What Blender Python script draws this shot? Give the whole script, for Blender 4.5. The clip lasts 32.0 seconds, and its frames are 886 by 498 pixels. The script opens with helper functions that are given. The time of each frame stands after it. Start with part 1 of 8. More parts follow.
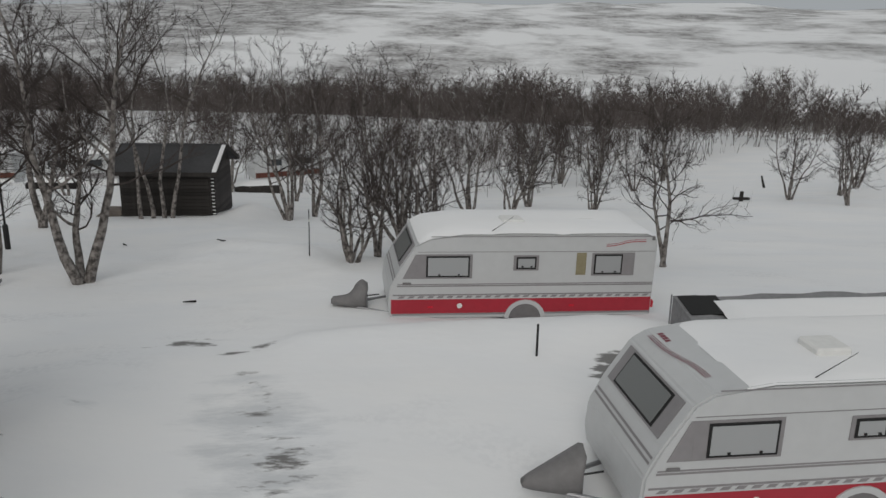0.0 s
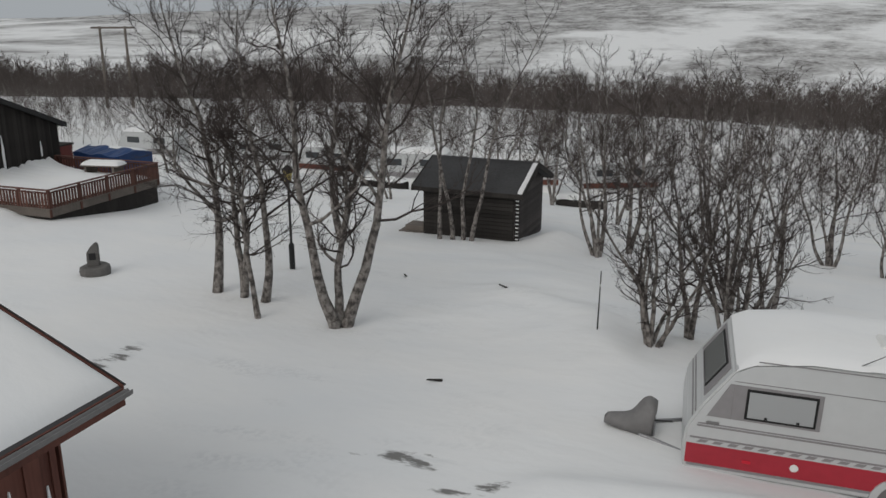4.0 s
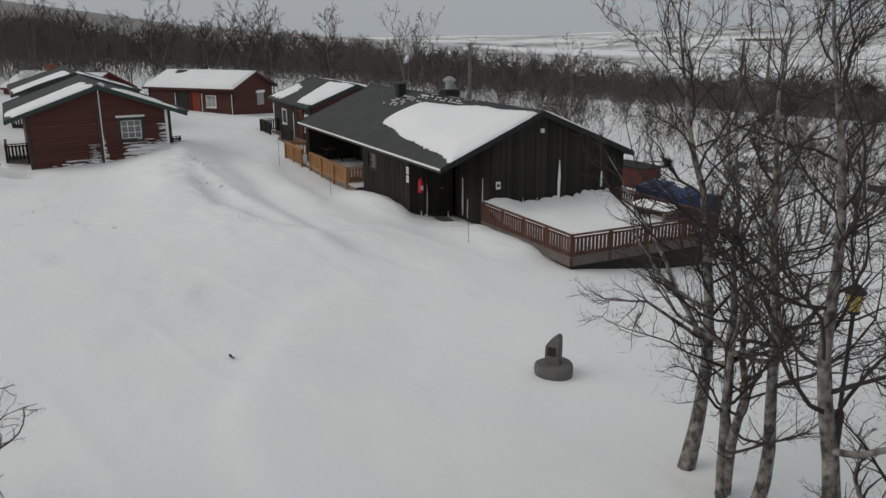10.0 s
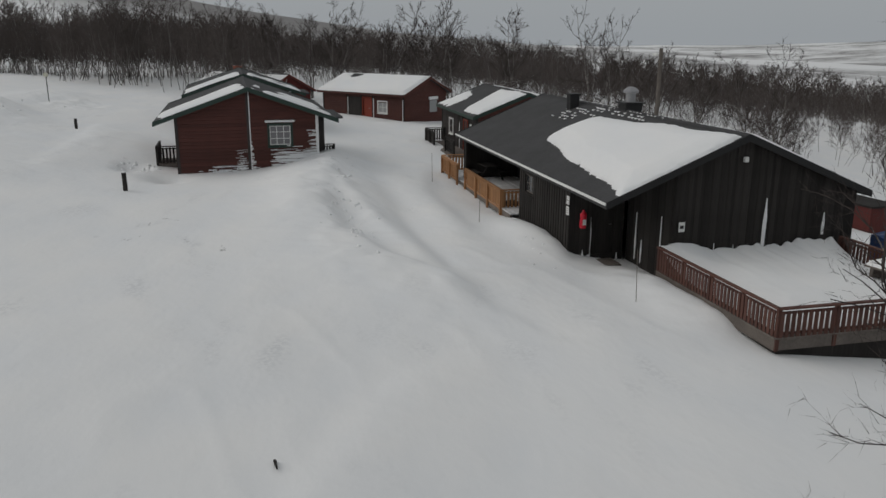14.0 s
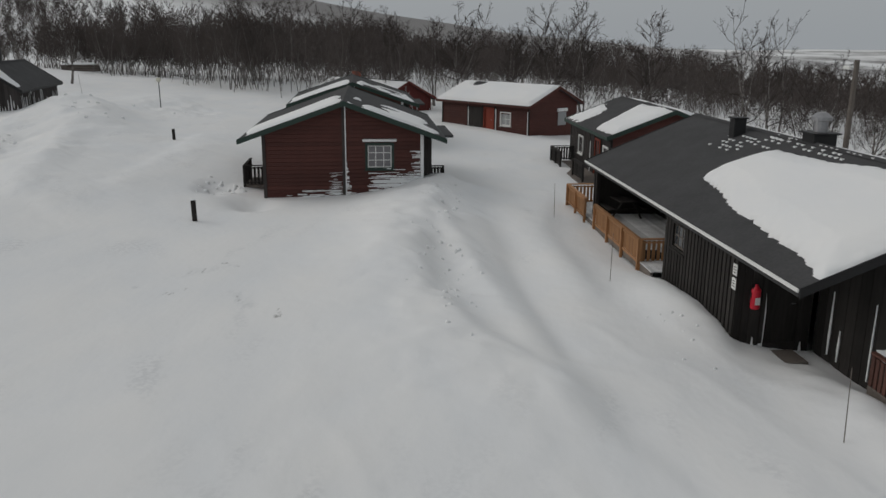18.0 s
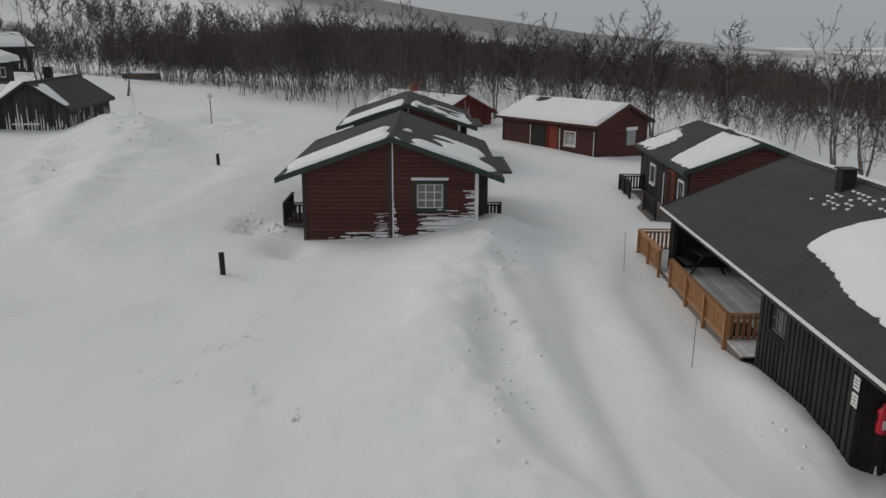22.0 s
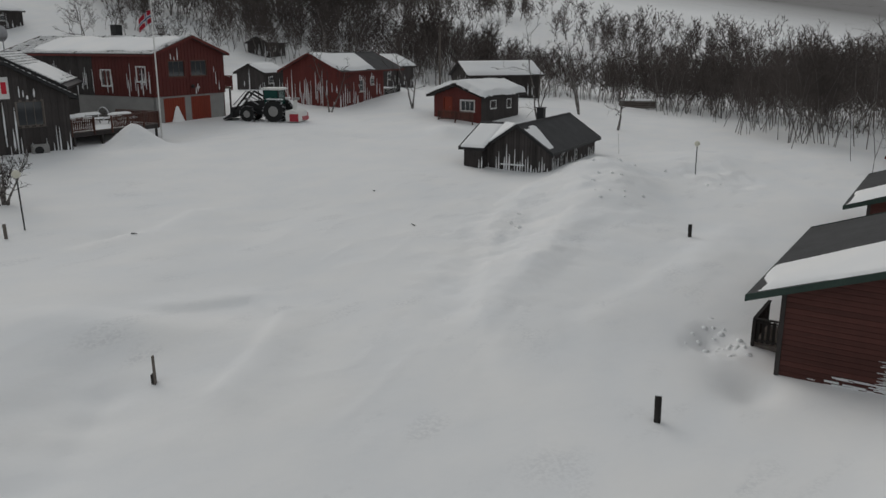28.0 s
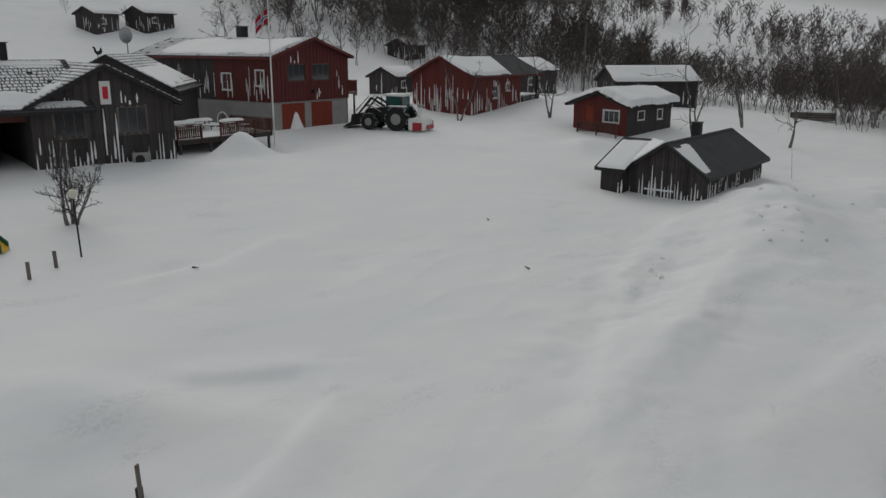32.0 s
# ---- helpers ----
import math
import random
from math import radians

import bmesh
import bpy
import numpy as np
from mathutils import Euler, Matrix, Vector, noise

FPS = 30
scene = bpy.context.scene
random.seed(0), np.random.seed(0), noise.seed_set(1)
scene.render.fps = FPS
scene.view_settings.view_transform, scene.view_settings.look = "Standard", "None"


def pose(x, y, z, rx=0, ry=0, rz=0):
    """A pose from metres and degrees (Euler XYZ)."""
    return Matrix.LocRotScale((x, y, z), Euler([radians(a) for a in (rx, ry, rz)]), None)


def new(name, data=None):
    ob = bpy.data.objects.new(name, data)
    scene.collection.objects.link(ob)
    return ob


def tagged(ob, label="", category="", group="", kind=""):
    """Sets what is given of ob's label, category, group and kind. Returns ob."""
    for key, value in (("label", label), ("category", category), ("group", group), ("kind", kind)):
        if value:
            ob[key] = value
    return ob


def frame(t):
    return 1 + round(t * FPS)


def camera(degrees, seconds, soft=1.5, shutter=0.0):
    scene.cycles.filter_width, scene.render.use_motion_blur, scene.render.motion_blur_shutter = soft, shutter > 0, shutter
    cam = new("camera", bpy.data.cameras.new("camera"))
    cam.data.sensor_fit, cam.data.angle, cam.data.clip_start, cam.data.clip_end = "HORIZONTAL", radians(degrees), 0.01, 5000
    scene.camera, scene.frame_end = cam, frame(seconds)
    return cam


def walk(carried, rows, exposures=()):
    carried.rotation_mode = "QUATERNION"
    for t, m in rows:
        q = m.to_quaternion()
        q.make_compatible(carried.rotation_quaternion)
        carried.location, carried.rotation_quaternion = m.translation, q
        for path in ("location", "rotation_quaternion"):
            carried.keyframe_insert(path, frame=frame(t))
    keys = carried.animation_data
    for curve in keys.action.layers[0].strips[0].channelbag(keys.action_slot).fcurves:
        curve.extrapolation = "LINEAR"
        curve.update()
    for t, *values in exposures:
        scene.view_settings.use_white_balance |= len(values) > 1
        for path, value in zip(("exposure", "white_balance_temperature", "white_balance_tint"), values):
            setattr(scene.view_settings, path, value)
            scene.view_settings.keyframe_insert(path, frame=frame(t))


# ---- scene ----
cam = camera(57.7, 32.0, soft=1.5)
# seconds, x, y, z, yaw, pitch, roll of the drone
PATH = [
    (0.0, 0.000, 0.000, 6.600, -0.00, -15.65, 0.92),
    (0.5, 0.134, 0.724, 6.580, 2.81, -15.71, 0.94),
    (1.0, 0.205, 1.433, 6.591, 6.05, -15.78, 0.90),
    (1.5, 0.247, 2.129, 6.620, 10.81, -15.88, 0.74),
    (2.0, 0.263, 2.814, 6.682, 15.68, -15.97, 0.62),
    (2.5, 0.261, 3.423, 6.752, 15.66, -16.02, 0.53),
    (3.0, 0.234, 3.991, 6.801, 15.61, -16.13, 0.41),
    (3.5, 0.175, 4.575, 6.848, 15.96, -16.17, 0.34),
    (4.0, 0.051, 5.199, 6.892, 24.63, -16.19, 0.13),
    (4.5, -0.046, 5.839, 6.933, 28.89, -16.20, 0.01),
    (6.5, -0.888, 8.459, 7.012, 39.93, -16.19, 0.05),
    (7.0, -1.182, 9.124, 7.039, 47.33, -16.15, 0.08),
    (7.5, -1.550, 9.808, 7.059, 49.44, -16.03, 0.15),
    (8.0, -2.006, 10.482, 7.076, 49.58, -15.92, 0.17),
    (8.5, -2.500, 11.146, 7.077, 53.28, -15.85, 0.15),
    (9.0, -3.006, 11.779, 7.058, 59.15, -15.71, -0.01),
    (9.5, -3.531, 12.372, 7.031, 64.20, -15.56, -0.20),
    (10.0, -4.085, 12.902, 6.998, 68.55, -15.46, -0.24),
    (10.5, -4.648, 13.365, 6.962, 71.23, -15.37, -0.20),
    (11.0, -5.216, 13.764, 6.931, 71.19, -15.28, -0.12),
    (11.5, -5.799, 14.114, 6.920, 71.15, -15.21, -0.03),
    (12.0, -6.426, 14.422, 6.897, 72.60, -15.12, -0.00),
    (12.5, -7.081, 14.730, 6.837, 76.73, -15.06, 0.10),
    (13.0, -7.775, 15.028, 6.770, 80.74, -14.98, 0.18),
    (13.5, -8.505, 15.327, 6.708, 81.75, -14.93, 0.24),
    (15.5, -11.830, 16.131, 6.591, 84.69, -14.73, 0.42),
    (16.0, -12.662, 16.291, 6.594, 88.93, -14.70, 0.43),
    (16.5, -13.460, 16.410, 6.608, 88.87, -14.71, 0.48),
    (17.0, -14.213, 16.494, 6.638, 89.17, -14.69, 0.48),
    (17.5, -14.938, 16.538, 6.702, 91.15, -14.71, 0.43),
    (18.0, -15.630, 16.600, 6.803, 91.10, -14.78, 0.43),
    (18.5, -16.308, 16.676, 6.981, 91.08, -14.85, 0.39),
    (19.0, -16.997, 16.751, 7.287, 91.07, -14.75, 0.39),
    (19.5, -17.627, 16.794, 7.554, 91.02, -14.71, 0.39),
    (20.0, -18.120, 16.806, 7.672, 90.96, -14.79, 0.32),
    (20.5, -18.502, 16.803, 7.741, 90.89, -14.83, 0.31),
    (21.0, -18.795, 16.789, 7.801, 92.73, -14.87, 0.31),
    (21.5, -19.043, 16.771, 7.855, 94.66, -14.93, 0.26),
    (22.0, -19.308, 16.711, 7.906, 95.59, -14.92, 0.26),
    (22.5, -19.607, 16.641, 7.950, 96.42, -14.98, 0.20),
    (23.0, -19.914, 16.576, 8.057, 96.47, -14.97, 0.18),
    (23.5, -20.188, 16.523, 8.221, 100.00, -14.96, 0.14),
    (24.0, -20.457, 16.488, 8.402, 100.77, -14.81, 0.20),
    (24.5, -20.752, 16.464, 8.514, 100.82, -14.92, 0.08),
    (26.5, -22.726, 16.141, 9.200, 115.68, -14.64, -0.06),
    (27.0, -23.397, 15.912, 9.481, 121.10, -14.53, -0.10),
    (27.5, -24.176, 15.605, 9.790, 125.85, -14.41, -0.05),
    (28.0, -24.964, 15.287, 10.009, 129.89, -14.38, 0.04),
    (28.5, -25.732, 14.946, 10.087, 129.83, -14.37, 0.09),
    (29.0, -26.496, 14.557, 10.094, 129.81, -14.37, 0.04),
    (29.5, -27.267, 14.127, 10.081, 129.91, -14.35, 0.08),
    (30.0, -28.043, 13.616, 10.067, 131.87, -14.35, 0.13),
    (30.5, -28.822, 13.077, 10.046, 137.32, -14.34, 0.13),
    (31.0, -29.585, 12.535, 10.015, 140.53, -14.29, 0.07),
    (31.5, -30.318, 11.959, 9.996, 140.48, -14.27, 0.09),
    (32.0, -31.047, 11.353, 10.000, 140.44, -14.22, 0.12)
]
walk(cam, [(r[0], pose(r[1], r[2], r[3], 90 + r[5], 0, r[4]) @ pose(0, 0, 0, 0, 0, r[6])) for r in PATH], exposures=[(0.0, 0.12), (4.0, 0.22), (9.0, 0.2), (12.0, 0.12), (13.0, 0.02), (16.0, -0.02), (19.0, 0.0), (24.0, 0.06), (27.0, -0.04), (32.0, -0.07)])

# ---- overcast winter light ----
world = bpy.data.worlds.new("winter_sky")
scene.world = world
world.use_nodes = True
wn = world.node_tree.nodes
wl_ = world.node_tree.links
sky = wn.new("ShaderNodeTexSky")
sky.sky_type = "NISHITA"
sky.sun_disc = False
sky.sun_elevation = radians(32)
sky.sun_rotation = radians(192)
sky.air_density, sky.dust_density, sky.ozone_density = 1.0, 4.0, 1.0
cloud = wn.new("ShaderNodeMixRGB")
cloud.inputs[0].default_value = 0.86
wl_.new(sky.outputs[0], cloud.inputs[1])
# an overcast dome, brighter overhead than at the horizon
dome = wn.new("ShaderNodeTexCoord")
split = wn.new("ShaderNodeSeparateXYZ")
wl_.new(dome.outputs["Generated"], split.inputs[0])
lift = wn.new("ShaderNodeMapRange")
lift.inputs[1].default_value, lift.inputs[2].default_value = 0.0, 0.55
lift.inputs[3].default_value, lift.inputs[4].default_value = 0.93, 1.08
wl_.new(split.outputs[2], lift.inputs[0])
tint = wn.new("ShaderNodeMapRange")
tint.inputs[1].default_value, tint.inputs[2].default_value = 0.0, 0.35
wl_.new(split.outputs[2], tint.inputs[0])
hue = wn.new("ShaderNodeMixRGB")
hue.inputs[1].default_value, hue.inputs[2].default_value = (6.45, 6.9, 7.3, 1), (6.92, 7.12, 7.16, 1)
wl_.new(tint.outputs[0], hue.inputs[0])
wl_.new(hue.outputs[0], cloud.inputs[2])
shade = wn.new("ShaderNodeVectorMath")
shade.operation = "SCALE"
wl_.new(cloud.outputs[0], shade.inputs[0])
wl_.new(lift.outputs[0], shade.inputs["Scale"])
wl_.new(shade.outputs[0], wn["Background"].inputs[0])
wn["Background"].inputs[1].default_value = 0.0565
sun = new("sun", bpy.data.lights.new("sun", "SUN"))
sun.data.energy, sun.data.angle, sun.data.color = 0.75, radians(50), (1.0, 0.97, 0.93)
sun.rotation_euler = (radians(58), 0, radians(-12))

# ---- materials ----
def nodes_of(name):
    m = bpy.data.materials.new(name)
    m.use_nodes = True
    return m, m.node_tree.nodes, m.node_tree.links


def surface(name, color, rough=0.8, metal=0.0, var=0.25, scale=6.0, bump=0.2, dist=0.01, stretch=(1, 1, 1), second=None, second_amount=0.5, rnd=0.0, spec=0.3):
    """A weathered surface: colour varied at two scales, relief, and per-piece tone."""
    m, n, l = nodes_of(name)
    b = n["Principled BSDF"]
    b.inputs["Roughness"].default_value, b.inputs["Metallic"].default_value = rough, metal
    b.inputs["Specular IOR Level"].default_value = spec
    tc = n.new("ShaderNodeTexCoord")
    mp = n.new("ShaderNodeMapping")
    mp.inputs["Scale"].default_value = stretch
    l.new(tc.outputs["Object"], mp.inputs[0])
    big, fine = n.new("ShaderNodeTexNoise"), n.new("ShaderNodeTexNoise")
    big.inputs["Scale"].default_value, fine.inputs["Scale"].default_value = scale * 0.22, scale * 2.4
    big.inputs["Detail"].default_value, fine.inputs["Detail"].default_value = 3, 5
    l.new(mp.outputs[0], big.inputs[0])
    l.new(mp.outputs[0], fine.inputs[0])
    ad = n.new("ShaderNodeMath")
    ad.operation = "ADD"
    l.new(big.outputs[0], ad.inputs[0])
    l.new(fine.outputs[0], ad.inputs[1])
    ra = n.new("ShaderNodeMapRange")
    ra.inputs[1].default_value, ra.inputs[2].default_value = 0.6, 1.4
    ra.inputs[3].default_value, ra.inputs[4].default_value = 1 - var, 1 + var
    l.new(ad.outputs[0], ra.inputs[0])
    mu = n.new("ShaderNodeVectorMath")
    mu.operation = "SCALE"
    l.new(ra.outputs[0], mu.inputs["Scale"])
    if second:
        mx = n.new("ShaderNodeMixRGB")
        mx.inputs[1].default_value, mx.inputs[2].default_value = (*color, 1), (*second, 1)
        st = n.new("ShaderNodeMapRange")
        st.inputs[1].default_value, st.inputs[2].default_value = 0.5, 0.68
        st.inputs[4].default_value = second_amount
        l.new(big.outputs[0], st.inputs[0])
        l.new(st.outputs[0], mx.inputs[0])
        l.new(mx.outputs[0], mu.inputs[0])
    else:
        mu.inputs[0].default_value = color
    out = mu.outputs[0]
    if rnd:
        oi = n.new("ShaderNodeObjectInfo")
        rr = n.new("ShaderNodeMapRange")
        rr.inputs[3].default_value, rr.inputs[4].default_value = 1 - rnd, 1 + rnd
        l.new(oi.outputs["Random"], rr.inputs[0])
        m2 = n.new("ShaderNodeVectorMath")
        m2.operation = "SCALE"
        l.new(out, m2.inputs[0])
        l.new(rr.outputs[0], m2.inputs["Scale"])
        out = m2.outputs[0]
    l.new(out, b.inputs["Base Color"])
    if bump:
        bu = n.new("ShaderNodeBump")
        bu.inputs["Strength"].default_value, bu.inputs["Distance"].default_value = bump, dist
        l.new(ad.outputs[0], bu.inputs["Height"])
        l.new(bu.outputs[0], b.inputs["Normal"])
    return m


def snow_material(name, far=False):
    """Wind-packed snow; far: with the dark birch woods of the slopes beyond the clearing."""
    m, n, l = nodes_of(name)
    b = n["Principled BSDF"]
    b.inputs["Roughness"].default_value = 0.85
    b.inputs["Specular IOR Level"].default_value = 0.2
    ge = n.new("ShaderNodeNewGeometry")
    pos = ge.outputs["Position"]
    mp = n.new("ShaderNodeMapping")
    mp.inputs["Rotation"].default_value = (0, 0, 0.6)
    mp.inputs["Scale"].default_value = (0.5, 0.9, 0.8)
    l.new(pos, mp.inputs[0])
    a, c, d = (n.new("ShaderNodeTexNoise") for _ in range(3))
    for t, s, k in ((a, 0.55, 4), (c, 4.0, 5), (d, 30.0, 3)):
        t.inputs["Scale"].default_value, t.inputs["Detail"].default_value = s, k
    l.new(mp.outputs[0], a.inputs[0])
    l.new(mp.outputs[0], c.inputs[0])
    l.new(pos, d.inputs[0])
    ra = n.new("ShaderNodeMapRange")
    ra.inputs[1].default_value, ra.inputs[2].default_value = 0.3, 0.7
    l.new(a.outputs[0], ra.inputs[0])
    mx = n.new("ShaderNodeMixRGB")
    mx.inputs[1].default_value, mx.inputs[2].default_value = (0.782, 0.795, 0.808, 1), (0.83, 0.83, 0.825, 1)
    l.new(ra.outputs[0], mx.inputs[0])
    # scuffs of grit and grey ice on the packed surface
    mp3 = n.new("ShaderNodeMapping")
    mp3.inputs["Rotation"].default_value = (0, 0, -0.5)
    mp3.inputs["Scale"].default_value = (0.35, 1.0, 1.0)
    l.new(pos, mp3.inputs[0])
    s1, s2, s3 = (n.new("ShaderNodeTexNoise") for _ in range(3))
    for t, s, k in ((s1, 0.16, 2), (s2, 1.1, 6), (s3, 9.0, 4)):
        t.inputs["Scale"].default_value, t.inputs["Detail"].default_value = s, k
    l.new(pos, s1.inputs[0])
    l.new(mp3.outputs[0], s2.inputs[0])
    l.new(pos, s3.inputs[0])
    steps = []
    for t, lo, hi in ((s1, 0.46, 0.6), (s2, 0.54, 0.68), (s3, 0.42, 0.58)):
        r = n.new("ShaderNodeMapRange")
        r.inputs[1].default_value, r.inputs[2].default_value = lo, hi
        l.new(t.outputs[0], r.inputs[0])
        steps.append(r)
    m1, m2 = n.new("ShaderNodeMath"), n.new("ShaderNodeMath")
    m1.operation = m2.operation = "MULTIPLY"
    l.new(steps[0].outputs[0], m1.inputs[0])
    l.new(steps[1].outputs[0], m1.inputs[1])
    l.new(m1.outputs[0], m2.inputs[0])
    l.new(steps[2].outputs[0], m2.inputs[1])
    m3 = n.new("ShaderNodeMath")
    m3.operation = "MULTIPLY"
    m3.inputs[1].default_value = 0.45 if far else 0.0
    l.new(m2.outputs[0], m3.inputs[0])
    sc = n.new("ShaderNodeMixRGB")
    sc.inputs[2].default_value = (0.60, 0.61, 0.625, 1)
    l.new(m3.outputs[0], sc.inputs[0])
    l.new(mx.outputs[0], sc.inputs[1])
    col = sc.outputs[0]
    if far:
        sep = n.new("ShaderNodeSeparateXYZ")
        l.new(pos, sep.inputs[0])
        ln = n.new("ShaderNodeVectorMath")
        ln.operation = "DISTANCE"
        ln.inputs[1].default_value = (-40, 0, 0)
        l.new(pos, ln.inputs[0])
        rr = n.new("ShaderNodeMapRange")
        rr.inputs[1].default_value, rr.inputs[2].default_value = 400, 620
        l.new(ln.outputs["Value"], rr.inputs[0])

        def speckle(sx, sy, scale, detail, lo, hi, low=0.0):
            mq = n.new("ShaderNodeMapping")
            mq.inputs["Scale"].default_value = (sx, sy * 0.35, sx * 7)
            mq.inputs["Rotation"].default_value = (0, 0, 0.5)
            l.new(pos, mq.inputs[0])
            t = n.new("ShaderNodeTexNoise")
            t.inputs["Scale"].default_value, t.inputs["Detail"].default_value, t.inputs["Roughness"].default_value = scale, detail, 0.62
            l.new(mq.outputs[0], t.inputs[0])
            r = n.new("ShaderNodeMapRange")
            r.inputs[1].default_value, r.inputs[2].default_value, r.inputs[3].default_value = lo, hi, low
            l.new(t.outputs[0], r.inputs[0])
            return t, r

        def times(p, q_):
            t = n.new("ShaderNodeMath")
            t.operation = "MULTIPLY"
            l.new(p, t.inputs[0])
            l.new(q_, t.inputs[1])
            return t.outputs[0]
        # belts of wood on the fells, broken into groves and single trees
        belt, belt_r = speckle(0.0035, 0.0050, 1.0, 9, 0.44, 0.58)
        grove, grove_r = speckle(0.020, 0.034, 1.0, 5, 0.36, 0.60, 0.4)
        trees, trees_r = speckle(0.12, 0.12, 1.0, 2, 0.30, 0.62, 0.55)
        # the western hill is wooded nearly all over
        hill = n.new("ShaderNodeMapRange")
        hill.inputs[1].default_value, hill.inputs[2].default_value = -260, -520
        hill.inputs[4].default_value = 0.32
        l.new(sep.outputs[0], hill.inputs[0])
        up = n.new("ShaderNodeMapRange")
        up.inputs[1].default_value, up.inputs[2].default_value = -22, 2
        l.new(sep.outputs[2], up.inputs[0])
        hu = n.new("ShaderNodeMath")
        hu.operation = "MULTIPLY_ADD"
        l.new(hill.outputs[0], hu.inputs[0])
        l.new(up.outputs[0], hu.inputs[1])
        l.new(belt.outputs[0], hu.inputs[2])
        l.new(hu.outputs[0], belt_r.inputs[0])
        cover = times(times(times(belt_r.outputs[0], grove_r.outputs[0]), trees_r.outputs[0]), rr.outputs[0])
        west = n.new("ShaderNodeMapRange")
        west.inputs[1].default_value, west.inputs[2].default_value = 250, 700
        west.inputs[3].default_value, west.inputs[4].default_value = 1.0, 0.0
        l.new(sep.outputs[1], west.inputs[0])
        hw = n.new("ShaderNodeMath")
        hw.operation = "MULTIPLY"
        hw.inputs[1].default_value = 2.75
        l.new(hill.outputs[0], hw.inputs[0])
        mx_ = n.new("ShaderNodeMath")
        mx_.operation = "MAXIMUM"
        l.new(cover, mx_.inputs[0])
        l.new(times(times(times(hw.outputs[0], up.outputs[0]), rr.outputs[0]), west.outputs[0]), mx_.inputs[1])
        cover = mx_.outputs[0]
        # wood with snow between, its tone paled a little for distance haze
        fo = n.new("ShaderNodeMixRGB")
        fo.inputs[2].default_value = (0.15, 0.142, 0.138, 1)
        l.new(cover, fo.inputs[0])
        l.new(col, fo.inputs[1])
        col = fo.outputs[0]
        # frozen gravel and grey trodden ice where the wheels went
        for tag, tone, fine_, cut_lo, cut_hi, most in (("ice", (0.50, 0.52, 0.54, 1), 2.2, 0.34, 0.8, 0.6), ("grit", (0.16, 0.155, 0.15, 1), 3.4, 0.36, 0.50, 0.92)):
            at_ = n.new("ShaderNodeAttribute")
            at_.attribute_name = tag
            ng = n.new("ShaderNodeTexNoise")
            ng.inputs["Scale"].default_value, ng.inputs["Detail"].default_value, ng.inputs["Roughness"].default_value = fine_, 9, 0.68
            l.new(mp3.outputs[0], ng.inputs[0])
            sm = n.new("ShaderNodeMath")
            sm.operation = "MULTIPLY"
            l.new(at_.outputs["Fac"], sm.inputs[0])
            nr = n.new("ShaderNodeMapRange")
            nr.inputs[1].default_value, nr.inputs[2].default_value, nr.inputs[4].default_value = 0.25, 0.75, 1.25
            l.new(ng.outputs[0], nr.inputs[0])
            l.new(nr.outputs[0], sm.inputs[1])
            th = n.new("ShaderNodeMapRange")
            th.inputs[1].default_value, th.inputs[2].default_value, th.inputs[4].default_value = cut_lo, cut_hi, most
            l.new(sm.outputs[0], th.inputs[0])
            gm = n.new("ShaderNodeMixRGB")
            gm.inputs[2].default_value = tone
            l.new(th.outputs[0], gm.inputs[0])
            l.new(col, gm.inputs[1])
            col = gm.outputs[0]
    l.new(col, b.inputs["Base Color"])
    ad = n.new("ShaderNodeMath")
    ad.operation = "MULTIPLY_ADD"
    ad.inputs[1].default_value = 0.12
    l.new(c.outputs[0], ad.inputs[0])
    ad2 = n.new("ShaderNodeMath")
    ad2.operation = "MULTIPLY_ADD"
    ad2.inputs[1].default_value = 0.015
    l.new(d.outputs[0], ad2.inputs[0])
    l.new(a.outputs[0], ad2.inputs[2])
    l.new(ad2.outputs[0], ad.inputs[2])
    bu = n.new("ShaderNodeBump")
    bu.inputs["Strength"].default_value, bu.inputs["Distance"].default_value = 0.5, 0.16
    l.new(ad.outputs[0], bu.inputs["Height"])
    l.new(bu.outputs[0], b.inputs["Normal"])
    return m


def birch_bark(name):
    m, n, l = nodes_of(name)
    b = n["Principled BSDF"]
    b.inputs["Roughness"].default_value = 0.9
    ge = n.new("ShaderNodeNewGeometry")
    mp = n.new("ShaderNodeMapping")
    mp.inputs["Scale"].default_value = (9.0, 9.0, 7.0)
    l.new(ge.outputs["Position"], mp.inputs[0])
    a = n.new("ShaderNodeTexNoise")
    a.inputs["Scale"].default_value, a.inputs["Detail"].default_value = 1.0, 6
    l.new(mp.outputs[0], a.inputs[0])
    cr = n.new("ShaderNodeValToRGB")
    e = cr.color_ramp.elements
    e[0].position, e[0].color = 0.36, (0.045, 0.04, 0.037, 1)
    e[1].position, e[1].color = 0.63, (0.27, 0.25, 0.235, 1)
    mid = cr.color_ramp.elements.new(0.48)
    mid.color = (0.14, 0.125, 0.115, 1)
    l.new(a.outputs[0], cr.inputs[0])
    l.new(cr.outputs[0], b.inputs["Base Color"])
    bu = n.new("ShaderNodeBump")
    bu.inputs["Strength"].default_value, bu.inputs["Distance"].default_value = 0.5, 0.02
    l.new(a.outputs[0], bu.inputs["Height"])
    l.new(bu.outputs[0], b.inputs["Normal"])
    return m


